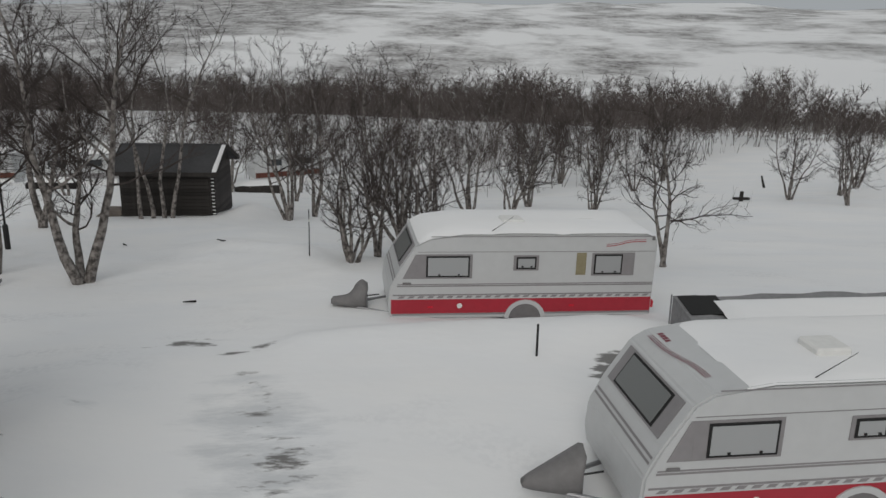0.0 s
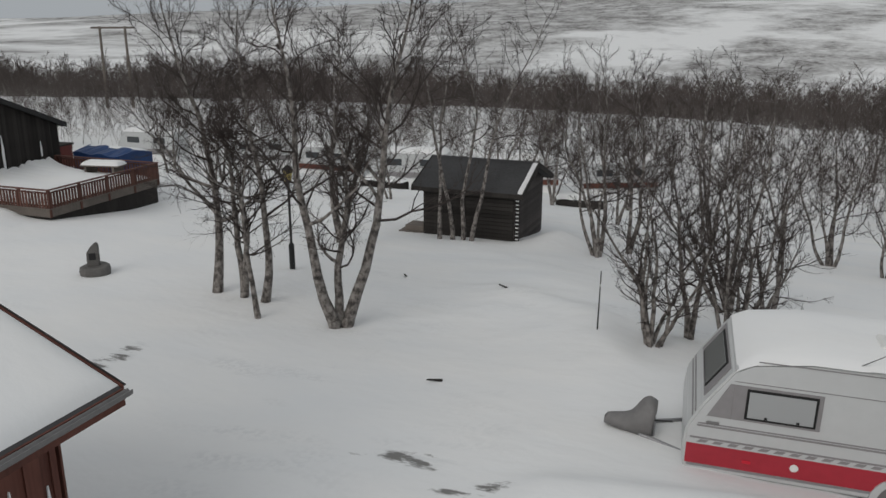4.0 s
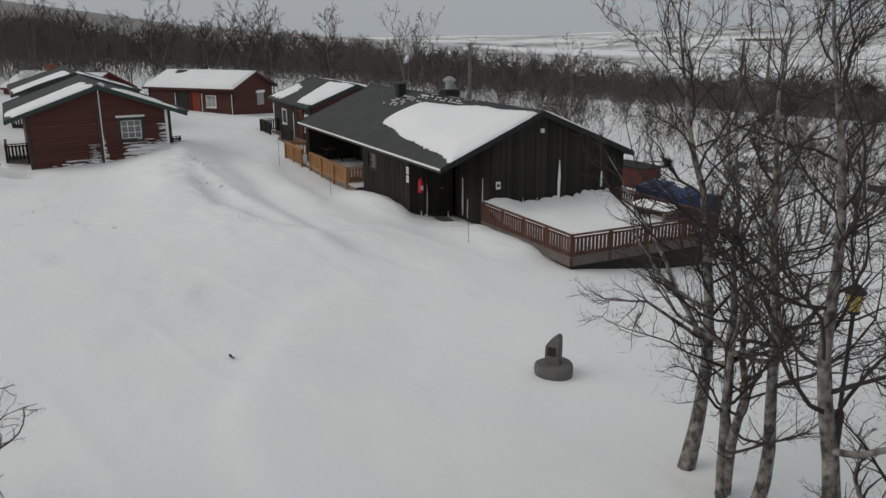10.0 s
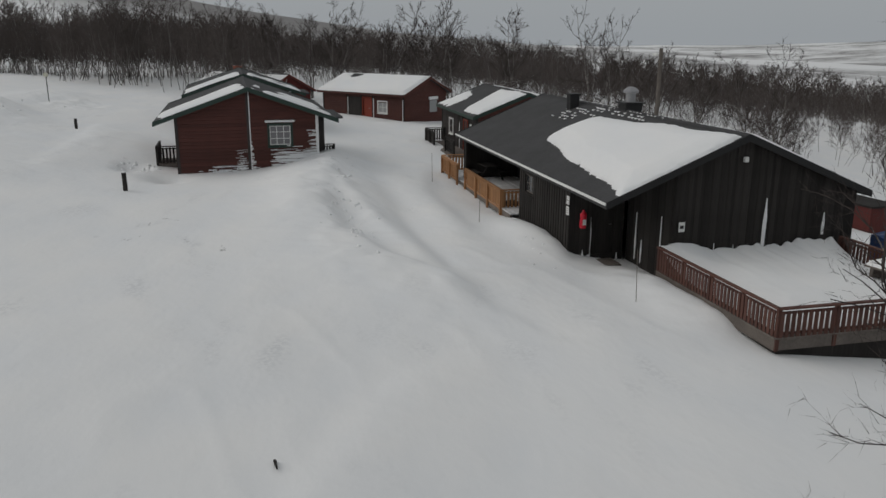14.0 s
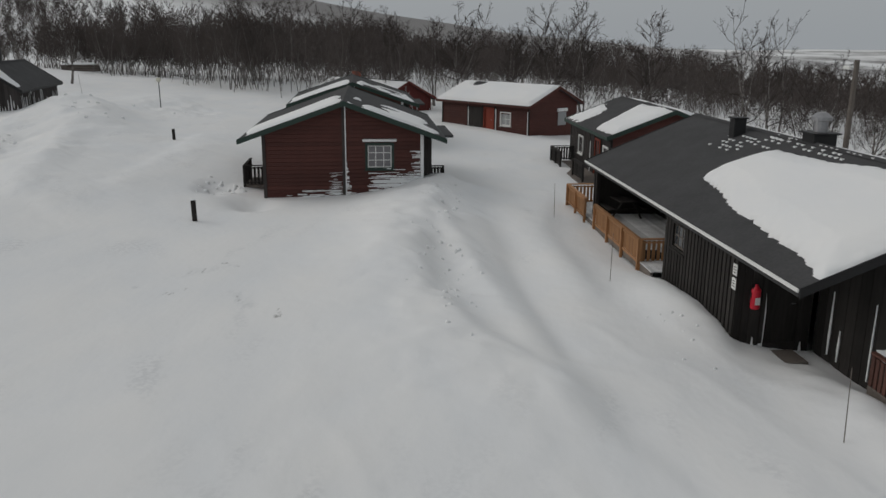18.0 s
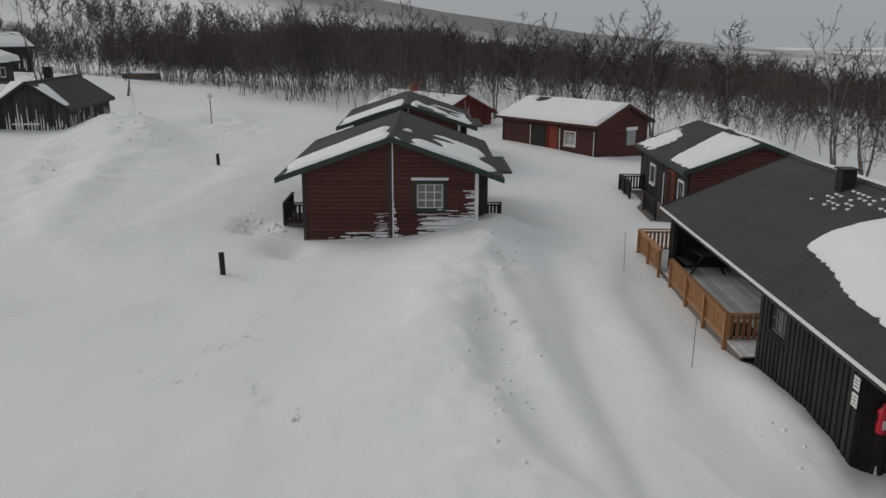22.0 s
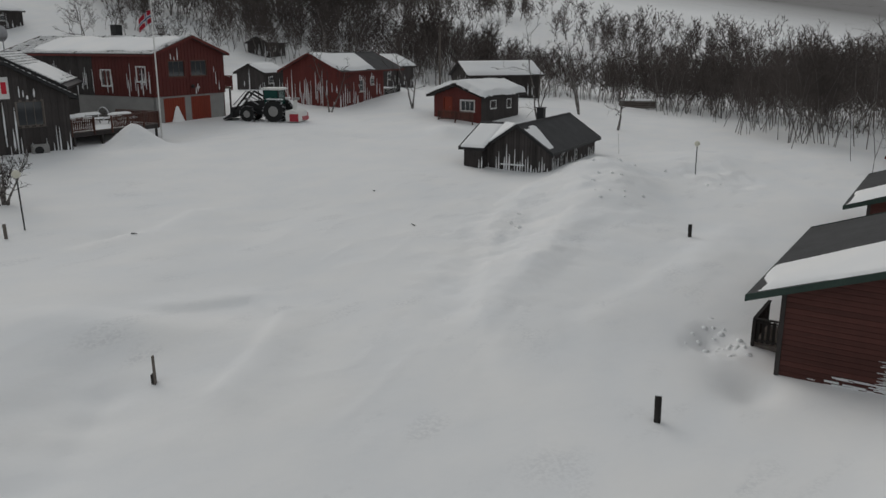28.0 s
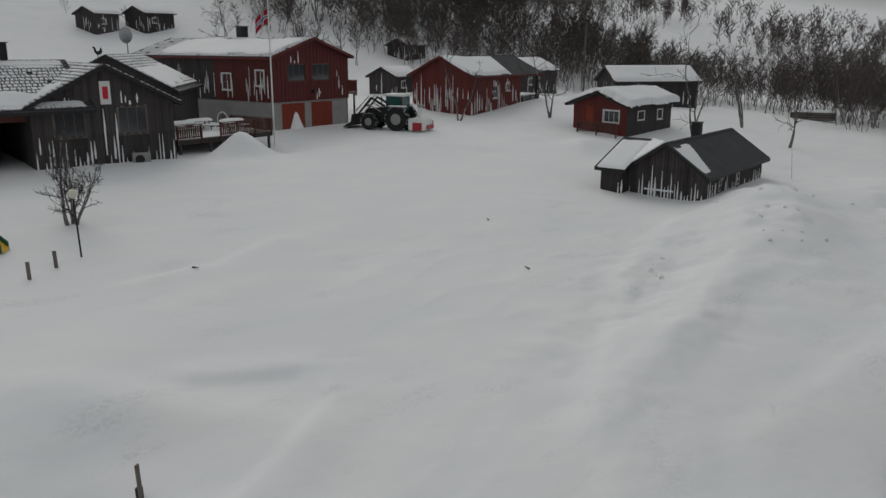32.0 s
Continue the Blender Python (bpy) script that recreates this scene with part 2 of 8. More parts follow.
def glass_material(name, tint=(0.05, 0.055, 0.06), rough=0.06):
    m, n, l = nodes_of(name)
    b = n["Principled BSDF"]
    b.inputs["Base Color"].default_value = (*tint, 1)
    b.inputs["Roughness"].default_value = rough
    b.inputs["Specular IOR Level"].default_value = 0.6
    no = n.new("ShaderNodeTexNoise")
    no.inputs["Scale"].default_value = 1.5
    bu = n.new("ShaderNodeBump")
    bu.inputs["Strength"].default_value, bu.inputs["Distance"].default_value = 0.08, 0.02
    l.new(no.outputs[0], bu.inputs["Height"])
    l.new(bu.outputs[0], b.inputs["Normal"])
    return m


WOOD = (1, 1, 0.12)
SNOW_GROUND = snow_material("snow_ground", far=True)
SNOW = snow_material("snow")
BARK = birch_bark("birch_bark")
TWIG = surface("birch_twig", (0.052, 0.042, 0.039), 0.9, var=0.3, scale=3, bump=0)
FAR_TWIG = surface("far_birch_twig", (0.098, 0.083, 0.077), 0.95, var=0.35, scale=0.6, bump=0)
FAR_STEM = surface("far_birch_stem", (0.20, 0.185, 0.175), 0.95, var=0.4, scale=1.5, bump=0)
BLACK_WOOD = surface("black_stained_boards", (0.034, 0.031, 0.029), 0.8, var=0.35, scale=7, bump=0.35, stretch=WOOD, rnd=0.25, spec=0.15)
GREY_WOOD = surface("weathered_dark_boards", (0.058, 0.051, 0.049), 0.85, var=0.4, scale=7, bump=0.4, stretch=WOOD, rnd=0.3)
RED_WOOD = surface("dark_red_logs", (0.086, 0.031, 0.025), 0.7, var=0.3, scale=6, bump=0.3, stretch=(0.12, 0.12, 1), rnd=0.18)
BRIGHT_RED = surface("red_painted_boards", (0.118, 0.026, 0.022), 0.65, var=0.25, scale=6, bump=0.3, stretch=WOOD, rnd=0.15)
BROWN_RED = surface("red_brown_boards", (0.12, 0.046, 0.034), 0.75, var=0.35, scale=7, bump=0.35, stretch=WOOD, rnd=0.2)
FELT = surface("dark_roofing_felt", (0.056, 0.056, 0.058), 0.9, var=0.25, scale=5, bump=0.25, dist=0.006)
TILE = surface("grey_roof_tile", (0.06, 0.058, 0.06), 0.75, var=0.25, scale=6, bump=0.2)
GREEN = surface("green_painted_wood", (0.030, 0.052, 0.043), 0.6, var=0.25, scale=8, bump=0.2)
ORANGE_WOOD = surface("new_pine_boards", (0.36, 0.185, 0.085), 0.7, var=0.22, scale=9, bump=0.25, stretch=WOOD, rnd=0.15)
DECK_RED = surface("red_stained_rail", (0.095, 0.043, 0.033), 0.7, var=0.3, scale=9, bump=0.25, stretch=WOOD, rnd=0.2)
OLD_WOOD = surface("grey_old_planks", (0.15, 0.13, 0.115), 0.85, var=0.3, scale=8, bump=0.3, rnd=0.15)
WHITE = surface("white_paint", (0.72, 0.72, 0.70), 0.5, var=0.08, scale=4, bump=0.05)
CARAVAN_WHITE = surface("caravan_enamel", (0.50, 0.51, 0.513), 0.35, var=0.05, scale=2, bump=0.02, spec=0.5)
CARAVAN_RED = surface("red_enamel_band", (0.36, 0.020, 0.036), 0.35, var=0.12, scale=3, bump=0.02, spec=0.5)
CARAVAN_GREY = surface("grey_stripe", (0.24, 0.23, 0.235), 0.45, var=0.1, scale=3, bump=0.02)
VINYL = surface("grey_vinyl_cover", (0.17, 0.165, 0.165), 0.55, var=0.2, scale=4, bump=0.15)
RUBBER = surface("black_rubber", (0.018, 0.018, 0.018), 0.8, var=0.2, scale=8, bump=0.2)
STEEL = surface("galvanised_steel", (0.35, 0.35, 0.36), 0.45, metal=0.8, var=0.15, scale=6, bump=0.05)
BLACK_METAL = surface("black_painted_metal", (0.02, 0.02, 0.021), 0.5, var=0.15, scale=6, bump=0.05)
STONE = surface("grey_granite", (0.13, 0.125, 0.12), 0.85, var=0.35, scale=9, bump=0.5, dist=0.02)
CONCRETE = surface("grey_concrete", (0.30, 0.295, 0.285), 0.9, var=0.2, scale=4, bump=0.3)
GLASS = glass_material("window_glass")
BLIND_GLASS = glass_material("window_with_drawn_blind", (0.33, 0.34, 0.345), 0.3)
# cabin panes: a violet-grey reflection put into the base colour
REFLECTION_GLASS = glass_material("window_with_tinted_reflection", (0.17, 0.165, 0.175), 0.25)
FRONT_GLASS = glass_material("smoked_front_glass", (0.15, 0.155, 0.152), 0.2)
BLUE_TARP = surface("blue_tarpaulin", (0.018, 0.050, 0.15), 0.5, var=0.25, scale=3, bump=0.4, dist=0.03)
RED_PLASTIC = surface("red_plastic", (0.55, 0.02, 0.04), 0.4, var=0.1, scale=4, bump=0.05)
YELLOW = surface("yellow_plastic", (0.75, 0.45, 0.04), 0.45, var=0.1, scale=4, bump=0.05)
GREEN_PAINT = surface("tractor_green", (0.02, 0.10, 0.07), 0.4, var=0.15, scale=5, bump=0.05)
ORANGE_DOOR = surface("orange_red_door", (0.22, 0.038, 0.02), 0.6, var=0.2, scale=6, bump=0.15, stretch=WOOD)
OCHRE = surface("ochre_vent", (0.27, 0.24, 0.15), 0.6, var=0.15, scale=6, bump=0.1)
LAMP_GLASS = surface("frosted_lamp_globe", (0.62, 0.60, 0.50), 0.4, var=0.08, scale=4, bump=0.02)
YELLOW_GLASS = surface("yellow_lantern_glass", (0.50, 0.40, 0.12), 0.4, var=0.12, scale=6, bump=0.02)


# ---- mesh helpers ----
def raw_mesh(name, verts, faces, mat, smooth=False):
    me = bpy.data.meshes.new(name)
    me.from_pydata([tuple(v) for v in verts], [], faces)
    me.materials.append(mat)
    if smooth:
        me.polygons.foreach_set("use_smooth", [True] * len(me.polygons))
    me.update()
    return me


def array_mesh(name, co, tris, mat, smooth=False):
    """A triangle mesh from numpy arrays."""
    me = bpy.data.meshes.new(name)
    me.vertices.add(len(co))
    me.vertices.foreach_set("co", np.asarray(co, dtype=np.float32).ravel())
    me.loops.add(len(tris) * 3)
    me.loops.foreach_set("vertex_index", np.asarray(tris, dtype=np.int32).ravel())
    me.polygons.add(len(tris))
    me.polygons.foreach_set("loop_start", np.arange(0, len(tris) * 3, 3, dtype=np.int32))
    if smooth:
        me.polygons.foreach_set("use_smooth", np.ones(len(tris), dtype=bool))
    me.materials.append(mat)
    me.update(calc_edges=True)
    return me


def thing(name, label, category, m=None, group=""):
    ob = new(name)
    ob.empty_display_size = 0.2
    if m is not None:
        ob.matrix_basis = m
    return tagged(ob, label, category, group)


def put(name, me, parent, label="", m=None):
    ob = new(name, me)
    ob.parent = parent
    if m is not None:
        ob.matrix_basis = m
    if label:
        ob["label"] = label
    return ob


def part(name, bm, mat, parent, label="", m=None, smooth=False):
    me = bpy.data.meshes.new(name)
    bm.to_mesh(me)
    bm.free()
    me.materials.append(mat)
    if smooth:
        me.polygons.foreach_set("use_smooth", [True] * len(me.polygons))
    return put(name, me, parent, label, m)


def bm_box(bm, x0, x1, y0, y1, z0, z1, m=None):
    vs = [bm.verts.new((x, y, z)) for x in (x0, x1) for y in (y0, y1) for z in (z0, z1)]
    for f in ((0, 1, 3, 2), (4, 6, 7, 5), (0, 4, 5, 1), (2, 3, 7, 6), (0, 2, 6, 4), (1, 5, 7, 3)):
        bm.faces.new([vs[i] for i in f])
    if m is not None:
        bmesh.ops.transform(bm, matrix=m, verts=vs)
    return vs


def box(x0, x1, y0, y1, z0, z1, bevel=0.0):
    bm = bmesh.new()
    bm_box(bm, x0, x1, y0, y1, z0, z1)
    if bevel:
        bmesh.ops.bevel(bm, geom=bm.edges[:], offset=bevel, segments=1, affect="EDGES")
    return bm


def bm_tube(bm, p0, p1, r0, r1=None, sides=8):
    """A round bar from p0 to p1."""
    r1 = r0 if r1 is None else r1
    p0, p1 = Vector(p0), Vector(p1)
    q = (p1 - p0).to_track_quat("Z", "Y").to_matrix()
    rings = []
    for p, r in ((p0, r0), (p1, r1)):
        rings.append([bm.verts.new(p + q @ Vector((r * math.cos(2 * math.pi * i / sides), r * math.sin(2 * math.pi * i / sides), 0))) for i in range(sides)])
    for i in range(sides):
        j = (i + 1) % sides
        bm.faces.new((rings[0][i], rings[0][j], rings[1][j], rings[1][i]))
    bm.faces.new(rings[0][::-1])
    bm.faces.new(rings[1])


def tube(p0, p1, r0, r1=None, sides=8):
    bm = bmesh.new()
    bm_tube(bm, p0, p1, r0, r1, sides)
    return bm


def lathe(profile, sides=16, axis="Z"):
    """A turned shape from (radius, height) pairs."""
    bm = bmesh.new()
    rings = [[bm.verts.new((r * math.cos(2 * math.pi * i / sides), r * math.sin(2 * math.pi * i / sides), z)) for i in range(sides)] for r, z in profile]
    for a, b in zip(rings, rings[1:]):
        for i in range(sides):
            j = (i + 1) % sides
            bm.faces.new((a[i], a[j], b[j], b[i]))
    bm.faces.new(rings[0][::-1])
    bm.faces.new(rings[-1])
    if axis == "Y":
        bmesh.ops.rotate(bm, verts=bm.verts[:], matrix=Matrix.Rotation(radians(90), 3, "X"))
    return bm


def extrude_profile(pts, y0, y1, bevel=0.0):
    """A prism with the outline pts in x and z, from y0 to y1."""
    bm = bmesh.new()
    a = [bm.verts.new((x, y0, z)) for x, z in pts]
    b = [bm.verts.new((x, y1, z)) for x, z in pts]
    bm.faces.new(a)
    bm.faces.new(b[::-1])
    for i in range(len(pts)):
        j = (i + 1) % len(pts)
        bm.faces.new((a[i], b[i], b[j], a[j]))
    bmesh.ops.recalc_face_normals(bm, faces=bm.faces[:])
    if bevel:
        bmesh.ops.bevel(bm, geom=bm.edges[:], offset=bevel, segments=2, affect="EDGES")
    return bm


# ---- terrain ----
def sstep(a, b, x):
    t = np.clip((x - a) / (b - a), 0, 1)
    return t * t * (3 - 2 * t)


PROFILE_Y = (-60, -46, -34, -22, -12, 0, 8, 16, 22, 28, 34, 40, 46, 70)
PROFILE_Z = (4.2, 3.6, 3.2, 2.45, 1.65, 0.85, 0.15, 0.0, -0.3, -0.9, -1.6, -2.3, -3.4, -7.2)
# azimuth from +y towards -x, and the height of the land at 150, 420, 1200 and 3600 m
AZ = (-180, -120, -60, -20, 10, 35, 60, 80, 88, 95, 100, 110, 125, 145, 180)
LAND = {150: (25, 2, -7, -11, -11.5, -10, -6, -2.5, -1, 0.5, 2, 4.5, 9.5, 19, 25), 420: (52, 8, -22, -34, -36, -32, -22, -10, -3, 4, 9, 22, 36, 46, 52),
        1200: (90, 20, -40, -62, -66, -60, -46, -2, 18, 38, 52, 76, 92, 104, 90), 3600: (220, 60, 60, 95, 100, 30, -50, -50, -10, 40, 90, 150, 200, 240, 220)}
MOUNDS = ((-50.2, 16.6, 2.6, 1.7, 0.8, 10), (-45.0, 15.6, 3.6, 2.4, 0.55, 20), (-62, -5, 8, 3.2, 0.8, 30), (-70, -8.5, 6, 2.6, 1.0, 20), (-58.5, 3.0, 6, 2.4, 0.35, 15),
          (-54.0, -36.6, 1.7, 1.5, 1.9, 40), (-56.0, -38.0, 4.5, 2.6, -0.75, 13), (-36.8, 22.6, 3.0, 0.9, 0.55, 6), (-70.5, -10.5, 2.5, 2.0, 0.5, 10), (-32.0, -2.0, 5, 2.5, -0.4, 60), (-42, -12, 8, 3, 0.3, 20),
          (3.6, 10.0, 3.6, 1.9, -0.32, 12), (-50.0, 6.1, 1.1, 0.8, -0.45, 0), (-49.6, 17.4, 1.2, 1.4, -0.4, 0), (-40.5, 14.6, 2.2, 1.2, 0.35, 10), (-34.0, -4.6, 3.0, 2.0, -0.45, 40), (-36.8, -7.2, 1.2, 3.4, 0.35, 40), (-47.0, -14.0, 4, 1.5, -0.25, 30), (-53, -2.5, 7, 0.8, 0.3, 18), (-56, -6, 7, 1.0, -0.3, 20), (-41, -17, 1.6, 0.5, -0.25, 10), (-44, 18.2, 7, 0.8, -0.25, 8), (-40, 17, 8, 0.5, 0.2, 12), (3.5, 14.9, 3.5, 0.9, 0.25, 9), (-6, 26, 6, 2.2, 0.45, -50), (-66, -33, 3.2, 2.4, 0.4, 0), (-76, -27, 2.6, 1.6, 0.6, 20), (-82, -8, 5, 3, 0.6, 0), (1.7, 17.4, 3.8, 1.5, -0.30, 8), (5.2, 9.9, 3.4, 1.3, -0.16, 8), (1.6, 8.9, 1.0, 0.9, -0.2, 0), (-47.6, 8.2, 1.3, 0.9, -0.4, 10), (-30.4, 33.9, 4.5, 3.0, 1.05, 0), (-75.6, -48.0, 1.5, 2.3, 1.2, 13), (-73.5, -50.5, 2.5, 2.5, 0.8, 0), (-6.4, 8.6, 1.5, 4.2, 0.55, 3), (-8.4, 34.3, 0.9, 1.4, 0.55, 0))
# banks left by the plough: crest line, reach to its left and right, height
RIDGES = ((((-31.6, 24.6), (-29.5, 24.95), (-27.8, 25.3)), 0.7, 1.1, 0.42), (((-50.5, 15.6), (-44.4, 14.9), (-39.5, 14.9), (-35.7, 15.6), (-32.9, 16.7), (-30.6, 18.3)), 0.9, 2.8, 0.42), (((-41.0, 18.2), (-37.3, 18.6), (-32.7, 19.2)), 0.4, 0.3, -0.09),
          (((-45.5, 0.3), (-50.7, -3.3), (-56.7, -7.5), (-64.2, -10.3)), 0.8, 3.5, 0.32), (((-48.3, 2.7), (-52.3, 2.4), (-57.6, 2.1), (-65.5, 0.9)), 0.6, 1.3, 0.10),
          (((-38.6, -8.0), (-41.5, -7.2), (-41.2, -5.0), (-39.1, -3.3), (-36.5, -2.0)), 0.9, 0.35, 0.2), (((-40.8, -16.7), (-42.9, -15.7), (-46.5, -18.0)), 0.5, 1.2, 0.18), (((-2.6, 14.7), (0.2, 15.25), (3.6, 15.6)), 0.35, 0.8, 0.16),
          (((-52.5, 20.6), (-45.0, 19.6), (-38.0, 20.3)), 0.5, 1.0, 0.12), (((-24.0, 17.0), (-18.0, 14.5), (-13.0, 15.0)), 1.4, 0.5, 0.10), (((-7.0, 24.5), (-4.2, 22.8), (-3.0, 20.0)), 0.6, 1.6, 0.2))
# where the plough or feet broke the snow up: x, y, half length, half width, turn, height of the lumps
BROKEN = ((-40.0, 16.1, 6.5, 1.5, 8, 0.30), (-56.5, -6.0, 7.5, 3.0, 35, 0.34), (-50.1, 6.3, 1.3, 1.3, 0, 0.45), (-69.0, -9.0, 5.0, 3.0, 20, 0.40), (-48.5, 16.3, 3.0, 1.4, 10, 0.30), (-36.0, 23.2, 3.5, 0.7, 6, 0.22), (-78.0, -5.0, 5.0, 3.0, 30, 0.40), (-31.0, 25.2, 2.5, 1.0, 5, 0.22), (-6.5, 22.5, 3.0, 2.0, 30, 0.14), (-47.0, -3.5, 4.0, 1.6, 40, 0.16))
LATTICE = np.random.RandomState(4).rand(7, 128, 128)


def value_noise(x, y, layer):
    """Smooth noise from 0 to 1 on a lattice of side 1."""
    g = LATTICE[layer]
    xi, yi = np.floor(x).astype(int), np.floor(y).astype(int)
    fx, fy = x - xi, y - yi
    fx, fy = fx * fx * (3 - 2 * fx), fy * fy * (3 - 2 * fy)
    a, b, c, d = g[xi % 128, yi % 128], g[(xi + 1) % 128, yi % 128], g[xi % 128, (yi + 1) % 128], g[(xi + 1) % 128, (yi + 1) % 128]
    return (a * (1 - fx) + b * fx) * (1 - fy) + (c * (1 - fx) + d * fx) * fy


def ground_at(x, y):
    """Height of the snow surface."""
    x, y = np.asarray(x, float), np.asarray(y, float)
    z = sum(np.interp(y + d, PROFILE_Y, PROFILE_Z) * w for d, w in ((-4, 0.25), (0, 0.5), (4, 0.25)))
    z = z + 0.55 * sstep(-12, 0, x) * np.exp(-((y - 14) / 8) ** 2)
    z = z + 0.12 * np.exp(-(((x + 9) / 6) ** 2 + ((y - 9) / 6) ** 2))
    z = z + sstep(-70, -95, x) * sstep(-20, -45, y) * 1.5
    drift = value_noise(x * 0.10 + y * 0.05, y * 0.22 - x * 0.08, 3)
    z = z + 0.30 * (value_noise(x * 0.12, y * 0.12, 1) - 0.5) + 0.11 * (drift - 0.5) + 0.03 * (value_noise(x * 0.55 + 0.2 * y, y * 0.8, 2) - 0.5)
    lumpy = 0.80 + 0.2 * value_noise(x * 0.31 + 0.2 * y, y * 0.31 - 0.2 * x, 5) + 0.2 * (value_noise(x * 1.1, y * 1.1, 6) - 0.3)
    for mx, my, a, b, h, rot in MOUNDS:
        c, s = math.cos(radians(rot)), math.sin(radians(rot))
        u, v = (x - mx) * c + (y - my) * s, -(x - mx) * s + (y - my) * c
        z = z + h * np.exp(-((u / a) ** 2 + (v / b) ** 2)) * lumpy
    for line, left, right, h in RIDGES:
        best, beside = np.full(x.shape, 1e9), np.zeros(x.shape)
        for (ax, ay), (bx, by) in zip(line, line[1:]):
            ux, uy = bx - ax, by - ay
            k = np.clip(((x - ax) * ux + (y - ay) * uy) / (ux * ux + uy * uy), 0, 1)
            d = np.hypot(x - ax - k * ux, y - ay - k * uy)
            near = d < best
            best, beside = np.where(near, d, best), np.where(near, (ux * (y - ay) - uy * (x - ax)) / math.hypot(ux, uy), beside)
        chunk = 0.75 + 0.25 * value_noise(x * 0.37, y * 0.37, 0) + 0.16 * (value_noise(x * 2.1 + 0.6 * y, y * 2.1 - 0.6 * x, 2) - 0.4) + 0.08 * (value_noise(x * 4.3 - 2.9 * y, y * 4.3 + 2.9 * x, 1) - 0.5)
        z = z + h * np.exp(-(best / (right + (left - right) * (0.5 + 0.5 * np.tanh(beside / 0.5)))) ** 2) * chunk
    turned = sum(w * (value_noise(f * (x * c + y * s), f * (y * c - x * s), k) - 0.5) for f, c, s, w, k in ((0.8, 0.9, 0.44, 0.5, 0), (1.7, 0.57, 0.82, 0.35, 3), (3.1, 0.2, 0.98, 0.2, 5)))
    for bx, by, a, b, rot, h in BROKEN:
        c, s = math.cos(radians(rot)), math.sin(radians(rot))
        u, v = (x - bx) * c + (y - by) * s, -(x - bx) * s + (y - by) * c
        z = z + h * np.exp(-((u / a) ** 4 + (v / b) ** 4)) * turned
    scour = 1 - np.abs(2 * value_noise(x * 0.34 + 0.22 * y, y * 0.95 - 0.3 * x, 0) - 1)
    z = z + 0.03 * scour ** 3 * sstep(0.48, 0.7, value_noise(x * 0.1, y * 0.1, 4))
    dx, dy = x + 40, y - 0
    r = np.hypot(dx, dy)
    az = np.degrees(np.arctan2(-dx, dy))
    h = [np.interp(az, AZ, LAND[k]) for k in (150, 420, 1200, 3600)]
    lr = np.log(np.maximum(r, 1))
    k = np.log([150.0, 420.0, 1200.0, 3600.0])
    far = np.where(lr < k[1], h[0] + (h[1] - h[0]) * (lr - k[0]) / (k[1] - k[0]), np.where(lr < k[2], h[1] + (h[2] - h[1]) * (lr - k[1]) / (k[2] - k[1]), h[2] + (h[3] - h[2]) * np.clip((lr - k[2]) / (k[3] - k[2]), 0, 1)))
    far = far + sstep(250, 1500, r) * (7 * np.sin(0.006 * x + 0.004 * y) + 9 * np.sin(0.0031 * y - 0.0043 * x + 1) + 3 * np.sin(0.017 * x - 0.011 * y))
    t = sstep(62, 150, r)
    return z * (1 - t) + far * t


def gz(x, y):
    return float(ground_at(x, y))


def axis_lines(lo, hi, step, end):
    inner = list(np.arange(lo, hi + 1e-6, step))
    up, down, d = [hi], [lo], step
    while up[-1] < end:
        d *= 1.16
        up.append(up[-1] + d)
        down.append(down[-1] - d)
    return np.array(down[:0:-1] + inner + up[1:])


# places where gravel or ice shows: x, y, half length, half width, turn, share of gravel, share of ice
SCUFFS = ((-2.3, 10.1, 1.6, 0.9, 110, 0.62, 0.9), (-2.8, 11.4, 2.0, 0.9, 120, 0.5, 0.9), (-4.95, 14.85, 1.0, 0.35, 10, 0.85, 0.8), (-3.7, 14.4, 0.8, 0.3, 20, 0.8, 0.7), (-3.2, 12.6, 1.3, 0.45, 120, 0.62, 0.8),
          (3.3, 13.5, 0.75, 0.42, 30, 1.3, 0.9), (2.85, 12.1, 0.8, 0.28, 80, 0.9, 0.9), (-12.7, 16.4, 1.4, 0.45, 100, 0.72, 0.9), (-12.0, 13.8, 0.9, 0.4, 80, 0.5, 0.8), (-35.0, 11.2, 1.8, 0.4, 30, 0.5, 0.7),
          (-37.5, 9.2, 1.9, 0.6, 150, 0.48, 0.6), (-35.6, 9.0, 1.8, 0.6, 120, 0.45, 0.6), (-2.7, 10.9, 2.6, 1.2, 115, 0.45, 1.15), (-34.3, 12.2, 0.7, 0.22, 10, 0.66, 0.5), (-38.3, 9.9, 0.6, 0.25, 60, 0.6, 0.6), (-36.0, 8.0, 0.7, 0.2, 80, 0.55, 0.6), (-5.8, 11.9, 1.0, 0.3, 150, 0.5, 0.7))


def scuff_at(x, y, share):
    out = np.zeros(x.shape)
    for row in SCUFFS:
        c, s = math.cos(radians(row[4])), math.sin(radians(row[4]))
        u, v = (x - row[0]) * c + (y - row[1]) * s, -(x - row[0]) * s + (y - row[1]) * c
        out = np.maximum(out, row[share] * np.exp(-0.8 * ((u / row[2]) ** 2 + (v / row[3]) ** 2)))
    return out


def finer(lines, lo, hi):
    """Halve the steps of the lines between lo and hi."""
    mid = (lines[1:] + lines[:-1]) / 2
    return np.sort(np.concatenate([lines, mid[(mid > lo) & (mid < hi)]]))


